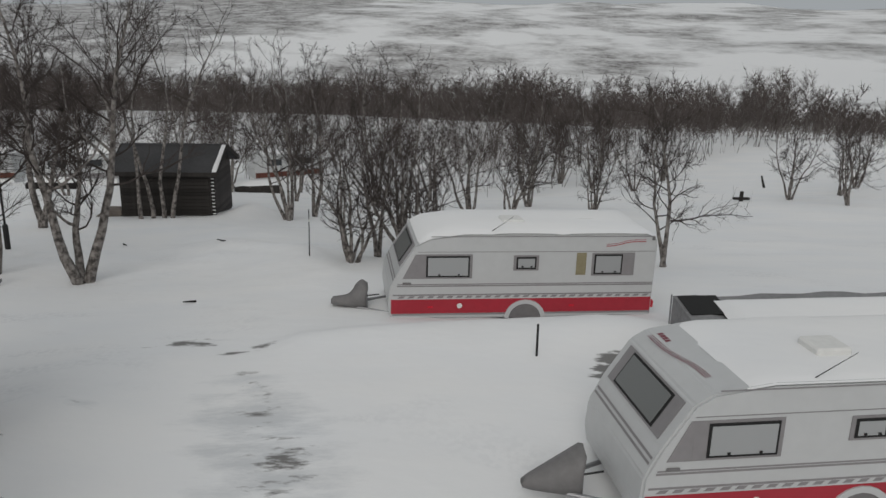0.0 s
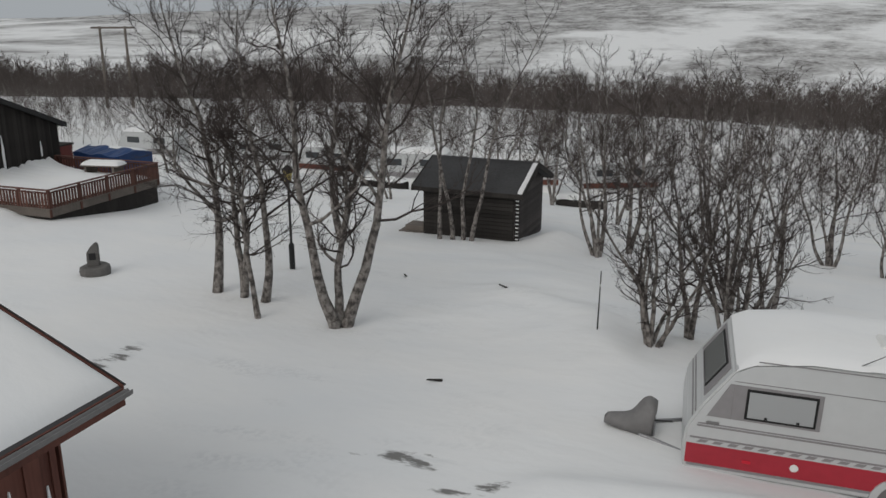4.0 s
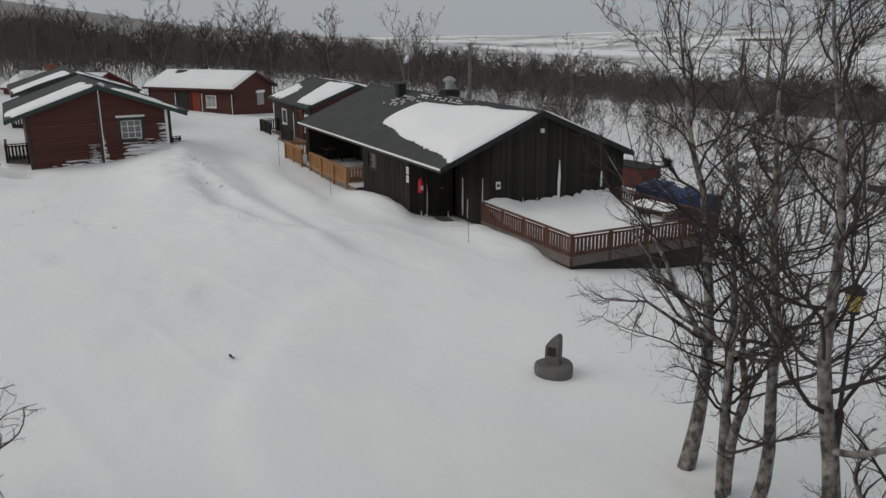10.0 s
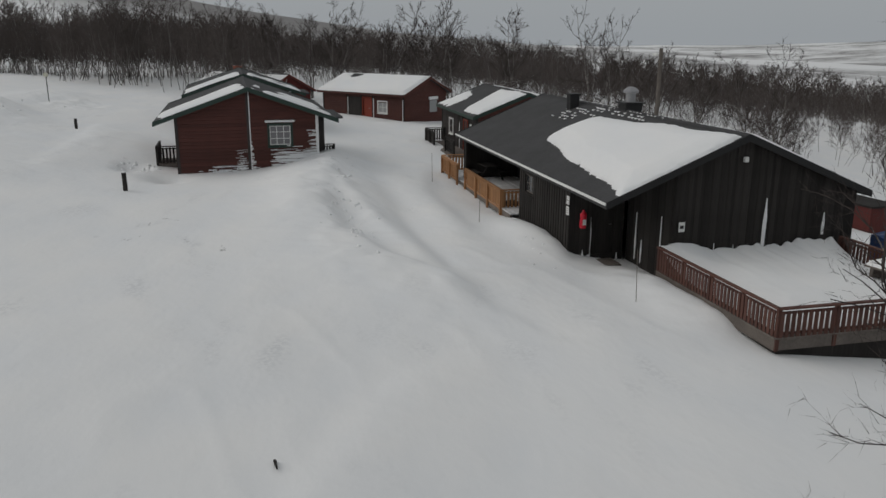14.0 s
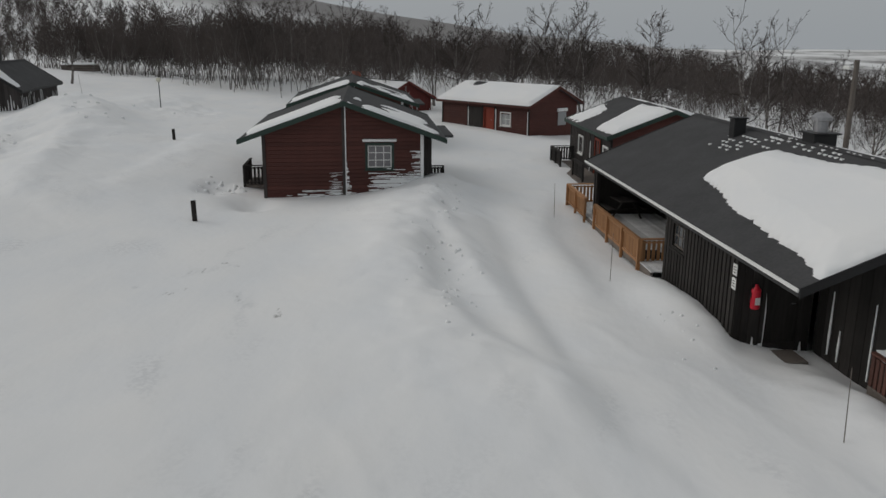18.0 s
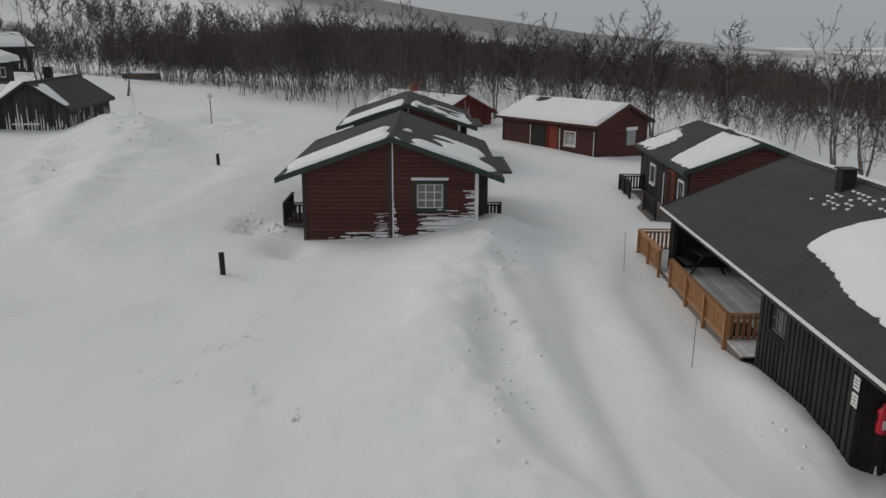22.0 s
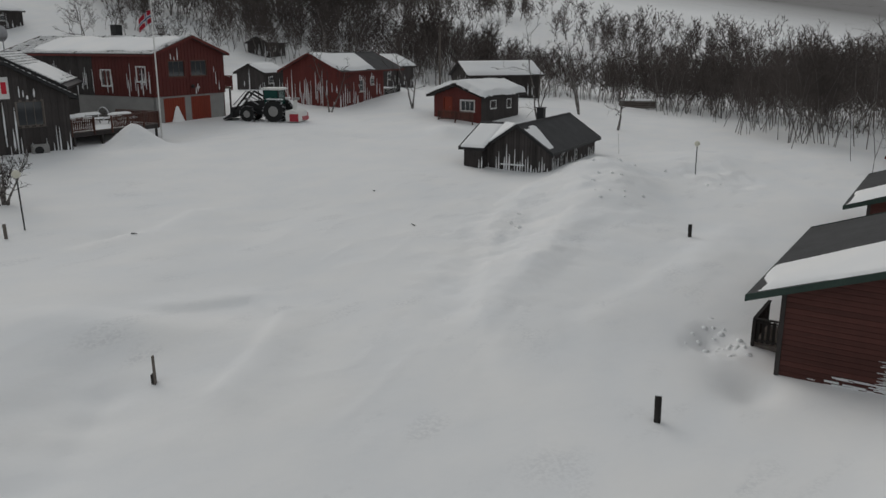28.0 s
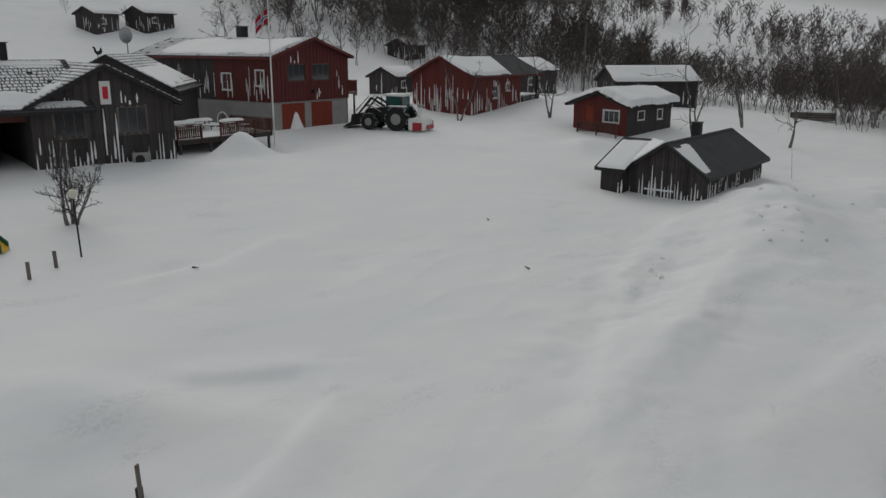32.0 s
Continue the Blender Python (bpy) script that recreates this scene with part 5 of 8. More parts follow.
# dark cabin out in the yard, with a cross wing
S2 = Gable("yard_cabin", "weathered black cabin with snow streaks between its boards", (-68.0, -14.54), 192.3, 10.4, 2.56, 2.53, 4.91, 3.19, 1.4, ov=0.35, og=0.4, wall=GREY_WOOD, fascia=BLACK_METAL)
m_, w_, t_ = S2.side("R")
SH = [(2.0, 2.7, 2.1, 2.75), (5.0, 5.7, 2.1, 2.75)]
S2.walls({"R": SH})
clad_upright(S2.root, m_, w_, 1.1, t_, SH, GREY_WOOD, rng=rnd, streaks=0.95, joined=True)
for h_ in SH:
    window_in(S2.root, m_, *h_, WHITE, 2, 2, casing_mat=GREY_WOOD)
m_, w_, t_ = S2.side("F")
clad_upright(S2.root, m_, w_, 1.1, t_, [], GREY_WOOD, rng=rnd, streaks=1.0)
part("driven_snow", box(1.0, 2.7, -0.08, -0.058, 2.2, 2.3, 0.01), SNOW, S2.root, m=m_)
W2 = Gable("cabin_wing", "snow-covered wing of the black yard cabin", (-69.9, -18.8), 102.3, 1.85, 2.3, 3.5, 4.72, 3.35, 1.4, ov=0.3, og=0.3, wall=GREY_WOOD, fascia=BLACK_METAL)
W2.walls()
for w in "FR":
    m_, w_, t_ = W2.side(w)
    clad_upright(W2.root, m_, w_, 1.1, t_, [], GREY_WOOD, rng=rnd, streaks=0.7, joined=True)
snow_sheet(W2.root, W2.on_roof(-1), 0.02, 1.85, 0.25, 3.5, 91, thick=0.1, ragged=0.08, edge=0.15)
# the roof between the wing and the gable
inner = S2.root.matrix_basis.inverted() @ W2.root.matrix_basis
tri_ = [inner @ Vector((1.84, 0.0, 4.71)), inner @ Vector((1.84, -3.5, 3.34)), Vector((-0.02, 2.2, 3.46)), Vector((-0.02, 0.05, 4.93))]
for nm_, up_, mt_ in (("valley_roof", 0.0, FELT), ("roof_snow", 0.09, SNOW)):
    bm_ = bmesh.new()
    lo_ = [bm_.verts.new(p + Vector((0, 0, up_ - 0.09))) for p in tri_]
    hi_ = [bm_.verts.new(p + Vector((0, 0, up_))) for p in tri_]
    for q_ in ((lo_[0], lo_[1], lo_[2]), (lo_[0], lo_[2], lo_[3]), (hi_[0], hi_[2], hi_[1]), (hi_[0], hi_[3], hi_[2])):
        bm_.faces.new(q_)
    for k_ in range(4):
        bm_.faces.new((lo_[k_], hi_[k_], hi_[(k_ + 1) % 4], lo_[(k_ + 1) % 4]))
    bmesh.ops.recalc_face_normals(bm_, faces=bm_.faces[:])
    part(nm_, bm_, mt_, S2.root)
snow_sheet(S2.root, S2.on_roof(1), 0.05, 10, 0.1, 2.5, 92, thick=0.12, ragged=0.3)
snow_sheet(S2.root, S2.on_roof(-1), 0.05, 3.6, 0.1, 2.45, 93, thick=0.06, ragged=0.5, edge=0.2, shape=lambda s, l: 2.7 - s - 0.55 * l)
S2.chimney(5.2, 0.3, 1, 0.5, 0.9, BLACK_METAL)

# turf-roofed red cabin
T3 = Gable("turf_roof_cabin", "red cabin with a ragged snow-covered turf roof", (-81.6, -30.85), 186.1, 8.0, 2.93, 3.0, 6.51, 5.47, 3.35, ov=0.45, og=0.6, wall=BRIGHT_RED, fascia=BLACK_WOOD, slab=0.22)
m_, w_, t_ = T3.side("F")
TH3 = [(2.9, 4.3, 4.1, 5.0), (1.1, 1.9, 3.4, 5.2)]
T3.walls({"F": TH3}, mat=GREY_WOOD)
clad_level(T3.root, m_, w_, 3.0, t_, TH3, BRIGHT_RED, joined=True)
window_in(T3.root, m_, *TH3[0], WHITE, 3, 1)
door_in(T3.root, m_, *TH3[1], ORANGE_DOOR)
m_, w_, t_ = T3.side("R")
clad_level(T3.root, m_, w_, 3.0, t_, [], GREY_WOOD, joined=True)
window_in(T3.root, m_, 1.6, 2.5, 4.3, 4.9, WHITE, 2, 1)
window_in(T3.root, m_, 4.6, 5.3, 4.2, 4.9, WHITE, 1, 1)
for s_ in (1, -1):
    snow_sheet(T3.root, T3.on_roof(s_), -0.1, 8.3, 0.0, 3.3, 95 + s_, thick=0.42, ragged=0.35, edge=0.3, step=0.14, fray=0.12, shape=lambda s, l: 0.25 + 0.18 * np.sin(5 * l + 2) + 0 * s + np.minimum(3.1 - l, 9))
rail(T3.root, (-0.9, -2.6), (-0.9, 1.0), 3.35, 0.8, DECK_RED)

# big red barn cabin with porch
T4 = Gable("red_barn", "red board-clad barn with snow on the front of its roof", (-78.0, -46.2), 193.3, 12.3, 3.7, 3.8, 9.06, 7.31, 4.0, ov=0.4, og=0.4, wall=BRIGHT_RED, fascia=BRIGHT_RED, category="barn")
m_, w_, t_ = T4.side("F")
wall_panel(T4.root, m_, w_, 3.2, t_, [], BRIGHT_RED)
clad_upright(T4.root, m_, w_, 3.6, t_, [], BRIGHT_RED, rng=rnd, streaks=1.0, joined=True)
m_, w_, t_ = T4.side("R", 0.4, 8.6)
R4 = [(3.4, 4.2, 5.3, 6.4), (5.6, 6.3, 5.9, 6.5)]
wall_panel(T4.root, m_, w_, 3.2, t_, R4, BRIGHT_RED)
clad_upright(T4.root, m_, w_, 3.6, t_, R4, BRIGHT_RED, rng=rnd, streaks=0.6, joined=True)
for h_ in R4:
    window_in(T4.root, m_, *h_, WHITE, 2, 2)
m_, w_, t_ = T4.side("B", None, None, off=8.6)
wall_panel(T4.root, m_, w_, 3.2, t_, [], BRIGHT_RED)
m_, w_, t_ = T4.side("L", 0.4, 8.6)
wall_panel(T4.root, m_, w_, 3.2, t_, [], BRIGHT_RED)
for y_ in (-3.3, 3.2):
    part("porch_post", box(11.7, 11.85, y_ - 0.07, y_ + 0.07, 3.9, 7.3), BLACK_WOOD, T4.root)
part("porch_floor", box(8.6, 12.0, -3.5, 3.4, 4.2, 4.4), OLD_WOOD, T4.root)
rail(T4.root, (8.8, -3.45), (12.0, -3.45), 4.4, 0.9, BLACK_WOOD)
snow_sheet(T4.root, T4.on_roof(-1), 0.05, 8.4, 0.1, 3.7, 101, thick=0.22, ragged=0.4, edge=0.3, shape=lambda s, l: 8.0 - s - 0.4 * l)
snow_sheet(T4.root, T4.on_roof(1), 0.05, 12, 0.1, 3.6, 102, thick=0.22, ragged=0.3)

# garage house, two storeys
GA = Gable("garage_house", "red two-storey house with two orange garage doors below", (-64.55, -44.93), 283.4, 18.6, 4.57, 4.36, 10.58, 9.09, 3.3, ov=0.35, og=0.5, wall=BRIGHT_RED, fascia=BRIGHT_RED, roof=TILE, category="house")
m_, w_, t_ = GA.side("F")
GD = [(0.95, 3.35, 3.2, 5.6), (4.05, 6.4, 3.2, 5.6)]
GW = [(1.65, 3.5, 7.3, 8.55), (4.2, 6.05, 7.3, 8.55)]
wall_panel(GA.root, m_, w_, 2.8, Edge((0, 5.8), (w_, 5.8)), GD, CONCRETE)
wall_panel(GA.root, m_ @ Matrix.Translation((0, -0.06, 0)), w_, 5.8, t_, GW, BRIGHT_RED)
clad_upright(GA.root, m_ @ Matrix.Translation((0, -0.06, 0)), w_, 5.75, t_, GW, BRIGHT_RED, joined=True, rng=rnd, streaks=0.22)
for h_ in GW:
    window_in(GA.root, m_ @ Matrix.Translation((0, -0.06, 0)), *h_, OLD_WOOD, 3, 1, casing_mat=BROWN_RED)
snow_sheet(GA.root, lambda s, l: (m_ @ Vector((1.1 + s, -0.05 - 0.45 * l, 3.25 + 1.7 * math.exp(-((s - 1.25) / 0.55) ** 2) * (1 - l))), (0, -0.6, 0.8)), 0.0, 2.3, 0.0, 1.0, 113, thick=0.1, ragged=0.1, edge=0.3, step=0.1, name="door_drift", label="snow drifted against the garage door")
for h_ in GD:
    d_ = part("garage_door", box(h_[0], h_[1], 0.03, 0.08, h_[2], h_[3]), ORANGE_DOOR, GA.root, m=m_)
    for k_ in range(9):
        u_ = h_[0] + (h_[1] - h_[0]) * k_ / 9
        part("board", box(u_ + 0.01, u_ + (h_[1] - h_[0]) / 9 - 0.01, 0.005, 0.029, h_[2], h_[3]), ORANGE_DOOR, d_)
part("wall_lamp", lathe([(0.05, 0), (0.14, 0.03), (0.16, 0.2), (0.05, 0.3)], 10), BLACK_METAL, GA.root, m=m_ @ Matrix.Translation((4.1, -0.3, 6.3)))
m_, w_, t_ = GA.side("L")
GL = [(w_ - 1.6, w_ - 0.7, 7.0, 8.1), (w_ - 5.6, w_ - 4.6, 6.6, 7.8)]
wall_panel(GA.root, m_, w_, 2.8, Edge((0, 5.8), (w_, 5.8)), [], CONCRETE)
wall_panel(GA.root, m_, w_, 5.8, t_, [], BRIGHT_RED)
clad_upright(GA.root, m_, 0.62 * w_, 5.75, t_, [], GREY_WOOD, joined=True, rng=rnd, streaks=0.5)
clad_upright(GA.root, m_ @ Matrix.Translation((0.62 * w_, 0, 0)), 0.38 * w_, 5.75, t_, [], BRIGHT_RED, joined=True, rng=rnd, streaks=0.3)
for h_ in GL:
    window_in(GA.root, m_ @ Matrix.Translation((0, -0.06, 0)), *h_, WHITE, 2, 2)
for w in "BR":
    m_, w_, t_ = GA.side(w)
    wall_panel(GA.root, m_, w_, 2.8, t_, [], BRIGHT_RED)
part("balcony", box(0.8, 4.6, -5.5, -4.05, 6.0, 6.15), OLD_WOOD, GA.root)
rail(GA.root, (0.8, -5.45), (4.6, -5.45), 6.15, 0.95, BRIGHT_RED)
rail(GA.root, (0.8, -4.1), (0.8, -5.4), 6.15, 0.95, BRIGHT_RED)
for x_ in (0.95, 4.4):
    part("balcony_post", box(x_, x_ + 0.12, -5.4, -5.28, 2.9, 6.0), GREY_WOOD, GA.root)


def tile_rows(g, side, s0, s1, l0, l1, n, mat):
    """Ridged courses of roof tiles as one sheet."""
    bm = bmesh.new()
    a = g.on_roof(side)
    for i in range(n):
        la, lb = l0 + (l1 - l0) * i / n, l0 + (l1 - l0) * (i + 1) / n + 0.02
        p = [Vector(a(s, l)[0]) + a(s, l)[1] * o for s, l, o in ((s0, la, 0.01), (s1, la, 0.01), (s1, lb, 0.06), (s0, lb, 0.06), (s0, lb, 0.005), (s1, lb, 0.005))]
        v = [bm.verts.new(q_) for q_ in p]
        bm.faces.new(v[:4]), bm.faces.new((v[3], v[2], v[5], v[4]))
    o = part("roof_tiling", bm, mat, g.root, "overlapping courses of grey tiles")
    o["kind"] = "stuff"
    return o


def snow_courses(g, side, s0, s1, l0, l1, n, seed, amount):
    """Broken dashes of snow caught on the courses of tiles."""
    rng = np.random.RandomState(seed)
    a, bm = g.on_roof(side), bmesh.new()
    for i in range(n):
        la, h = l0 + (l1 - l0) * i / n, (l1 - l0) / n
        s = s0
        while s < s1 - 0.3:
            w = rng.uniform(0.16, 0.36)
            if rng.rand() < amount:
                x = [(s + rng.uniform(0, 0.05), la + h * 0.08), (s + w - 0.06, la + h * 0.08), (s + w - 0.05, la + h * rng.uniform(0.7, 0.95)), (s + 0.02, la + h * rng.uniform(0.7, 0.95))]
                v = [bm.verts.new(Vector(a(*p)[0]) + a(*p)[1] * (0.035 + 0.05 * (p[1] - la) / h + o)) for o in (0.035, -0.03) for p in x]
                bm.faces.new(v[:4])
                for k in range(4):
                    bm.faces.new((v[k], v[4 + k], v[4 + (k + 1) % 4], v[(k + 1) % 4]))
            s += w
    bmesh.ops.recalc_face_normals(bm, faces=bm.faces[:])
    part("snow_on_tiles", bm, SNOW, g.root, "broken white snow on the tile courses")["kind"] = "stuff"


tile_rows(GA, 1, 0.02, 18.5, 0.1, 4.55, 14, TILE)
snow_courses(GA, 1, 0.1, 18.4, 0.1, 4.55, 14, 5, 0.9)
snow_sheet(GA.root, GA.on_roof(1), 0.3, 15.5, 0.15, 4.2, 111, thick=0.14, ragged=0.55, edge=0.4)
snow_sheet(GA.root, GA.on_roof(-1), 0.3, 18.0, 0.6, 4.2, 112, thick=0.12, ragged=0.5)
GA.chimney(9.0, 0.3, -1, 0.7, 1.0, BLACK_METAL)

# brown house with the deck
BR = Gable("brown_house", "dark brown boarded house with snow in its board joints", (-45.75, -36.15), 271.0, 11.0, 4.47, 4.35, 8.93, 6.66, 3.0, ov=0.45, og=0.5, wall=GREY_WOOD, fascia=BLACK_METAL, roof=TILE, category="house")
m_, w_, t_ = BR.side("F")
BW = [(4.7, 6.3, 5.0, 6.5), (1.2, 2.8, 5.0, 6.4)]
BR.walls({"F": BW})
clad_upright(BR.root, m_, w_, 2.6, t_, BW, GREY_WOOD, w=0.22, rng=rnd, streaks=0.95)
for h_ in BW:
    window_in(BR.root, m_, *h_, OLD_WOOD, 3, 1)
part("pennant", box(3.75, 4.35, -0.11, -0.06, 6.7, 8.0, 0.01), WHITE, BR.root, "white hanging board with a red emblem", m=m_)
part("emblem", box(3.9, 4.2, -0.125, -0.111, 7.0, 7.7), RED_PLASTIC, BR.root, m=m_)
m_, w_, t_ = BR.side("R")
clad_upright(BR.root, m_, w_, 2.6, t_, [], GREY_WOOD, w=0.22, joined=True, rng=rnd, streaks=0.5)
for s_ in (1, -1):
    tile_rows(BR, s_, 0.02, 10.9, 0.1, 4.3, 14, TILE)
    snow_courses(BR, s_, 0.1, 10.8, 0.1, 4.3, 14, 7 + s_, 0.93)
    snow_sheet(BR.root, BR.on_roof(s_), 3.2 if s_ < 0 else 0.2, 10.8, 0.2 if s_ < 0 else 1.6, 4.25, 120 + s_, thick=0.14, ragged=0.9)
BX = Gable("side_wing", "long low wing with snowy tiled roof", (-29.0, -41.0), 180.0, 16.0, 5.0, 5.1, 9.1, 6.5, 2.6, ov=1.3, og=0.3, wall=BROWN_RED, fascia=BLACK_METAL, roof=TILE, category="house")
BX.walls({"R": [(10.6, 15.0, 2.4, 5.9)]})
for s_ in (1, -1):
    tile_rows(BX, s_, 0.02, 15.9, 0.1, 4.95, 16, TILE)
    snow_courses(BX, s_, 0.1, 15.8, 0.1, 4.95, 16, 17 + s_, 0.96)
    snow_sheet(BX.root, BX.on_roof(s_), 0.2, 15.8, 3.0, 4.95, 124 + s_, thick=0.14, ragged=0.7)
    snow_sheet(BX.root, BX.on_roof(s_), 0.2, 15.8, 0.0, 0.9, 134 + s_, thick=0.1, ragged=0.5)
BX.chimney(12.6, 0.6, 1, 0.8, 1.3, BLACK_METAL)
BY = Gable("linking_wing", "tiled wing between the brown house and the red house", (-48.3, -44.1), 237.3, 9.7, 4.47, 4.46, 9.34, 7.0, 3.0, ov=0.4, og=0.3, wall=GREY_WOOD, fascia=BLACK_METAL, roof=TILE, category="house")
BY.walls()
for s_ in (1, -1):
    tile_rows(BY, s_, 0.02, 9.6, 0.1, 4.1, 13, TILE)
    snow_courses(BY, s_, 0.1, 9.5, 0.1, 4.1, 13, 27 + s_, 0.95)
    snow_sheet(BY.root, BY.on_roof(s_), 0.2, 9.5, 1.4, 4.1, 128 + s_, thick=0.14, ragged=0.7)

# ---- trees ----
plant_birch(1, -9.6, 20.45, 8.4, [(-0.40, -0.25, 0.97, 0.22), (0.34, 0.21, 1.0, 0.09), (-0.14, 0.12, 0.6, 0.1)], 0.14, density=1.5, label="double-stemmed birch with dark cracked bark and wide twigs", first=0.34, twig=0.0046, clumps=3, spread=0.4)
plant_birch(2, -13.85, 21.05, 8.0, [(-0.07, 0.27, 1.0, 0.03)], 0.13, density=1.7, first=0.26, spread=0.45, twig=0.0046, clumps=3)
plant_birch(3, -13.1, 21.2, 6.0, [(-0.05, 0.05, 1.0), (0.22, -0.1, 0.8)], 0.11, density=1.4, twig=0.0046, spread=0.35)
plant_birch(4, -11.6, 19.95, 5.8, [(-0.22, 0.05, 1.0)], 0.075, density=1.0, spread=0.2, label="slender leaning birch with a pale trunk", twig=0.0046)
plant_birch(5, -12.4, 21.1, 7.8, [(0.26, 0.10, 1.0)], 0.11, density=1.4, spread=0.35, label="leaning birch with pale trunk in the clump", twig=0.0046, clumps=2)
plant_birch(6, -14.9, 29.0, 8.0, [(-0.05, 0.0, 1.0), (0.2, 0.1, 0.8)], 0.14, density=1.4, label="stout birch behind the lantern")
for i_, (x_, y_, ln_) in enumerate(((-12.4, 32.1, -0.2), (-12.0, 32.25, -0.05), (-11.6, 32.4, 0.06), (-11.2, 32.2, 0.18))):
    plant_birch(10 + i_, x_, y_, 8.0 + 0.4 * i_, [(ln_, 0.02, 1.0)], 0.085, density=0.9, first=0.45, label="thin birch against the black shed")
MID = [(-6.4, 32.5, 7.6, 6), (-5.6, 34.0, 8.4, 2), (-2.5, 21.4, 4.0, 9), (-1.9, 22.6, 6.0, 2), (-1.0, 22.0, 4.4, 7), (-1.4, 26.5, 6.6, 5), (-0.4, 27.4, 5.0, 4), (1.2, 36.4, 6.6, 5), (2.9, 35.0, 5.4, 5), (-3.3, 40.0, 8.2, 4), (4.5, 42.0, 7.0, 5),
       (6.56, 22.9, 5.6, 2), (7.2, 38.0, 4.6, 6), (8.8, 60.0, 6.5, 6), (14.3, 72.0, 7.0, 4), (19.5, 44.5, 5.4, 6), (20.8, 40.5, 5.2, 4), (23.5, 47.0, 5.5, 5), (12.5, 52.0, 5.0, 5), (27.0, 52.0, 6.0, 5), (16.5, 60.0, 6.0, 5),
       (-8.5, 45.0, 8.0, 3), (-12.0, 42.0, 8.6, 3), (-15.0, 45.0, 7.5, 3), (-21.0, 44.0, 6.5, 2),
       (-15.7, 10.5, 5.2, 3), (-5.3, 7.7, 2.4, 3), (-40.2, -24.2, 3.6, 7), (-39.9, -24.0, 5.0, 1), (-50.9, -77.5, 3.0, 2), (-53.8, -78.0, 2.6, 3), (-55.0, -77.0, 4.2, 4), (-57.2, -77.5, 4.0, 3), (-60.0, -76.0, 4.0, 2), (-76.6, -41.7, 6.0, 2), (-83.5, -37.5, 8.5, 2), (-86.0, -24.5, 9.0, 3), (-92.0, -20.0, 7.0, 3), (-97.0, -27.0, 8.0, 3),
       (-47.0, 38.0, 7.5, 1), (-52.0, 41.0, 9.0, 2), (-56.0, 43.5, 8.0, 2), (-39.0, 46.0, 6.5, 2), (-33.5, 45.0, 7.5, 2), (-30.0, 40.0, 5.5, 3), (-99.0, 14.0, 9.0, 2),
       (-69.0, 44.0, 8.5, 2), (-44.0, 52.0, 7.5, 2)]
# the thicket between the black shed and the wood
rt_ = random.Random(77)
for _ in range(17):
    a_, r_ = radians(rt_.uniform(-12, 17)), rt_.uniform(42, 74)
    MID.append((0.3 - r_ * math.sin(a_), 2.8 + r_ * math.cos(a_), rt_.uniform(5.0, 8.5), rt_.choice((2, 2, 3))))
# the tall birches behind the red house and the barn
for _ in range(13):
    a_, r_ = radians(rt_.uniform(133, 156)), rt_.uniform(100, 122)
    MID.append((-28.0 - r_ * math.sin(a_), 13.6 + r_ * math.cos(a_), rt_.uniform(8.0, 11.0), rt_.choice((1, 2, 2))))
# the tall birches behind the cabins: place, height of the top, stems
for x_, y_, top_, n_ in ((-95.0, 16.8, 9.7, 2), (-94.9, 21.0, 10.2, 2), (-94.5, 25.8, 9.0, 2), (-94.1, 28.4, 9.8, 2), (-90.0, 34.0, 7.6, 2), (-75.3, 37.8, 7.9, 2), (-74.7, 39.4, 9.6, 2), (-73.9, 41.5, 6.8, 2), (-97.0, 11.0, 9.0, 2), (-101.0, 5.0, 9.6, 2)):
    MID.append((x_, y_, top_ - gz(x_, y_) + 1.2, n_ + 1))
LOFTY = len(MID) - 10
for i_, (x_, y_, h_, n_) in enumerate(MID):
    r_ = np.random.RandomState(200 + i_)
    st_ = [(r_.normal(0, 0.05 + 0.045 * min(n_, 5)), r_.normal(0, 0.05 + 0.045 * min(n_, 5)), r_.uniform(0.6, 1.0), 0.11) for _ in range(n_)]
    far_ = max(0.0, math.hypot(x_ + 15, y_ - 12) - 15)
    plant_birch(300 + i_, x_, y_, h_, st_, 0.05 + 0.008 * h_ / max(n_, 1) ** 0.5, density=(1.2 if n_ <= 2 else 0.8) * (1.0 if far_ < 25 else 0.8 if far_ < 55 else 1.1 if i_ >= LOFTY else 0.52), twig=0.0042 + (0.00016 if i_ >= LOFTY else 0.0001) * far_, spread=0.2 if far_ < 25 else 0.4,
                label="bushy many-stemmed birch standing in snow" if n_ > 3 else "bare birch with dark twigs standing in snow")


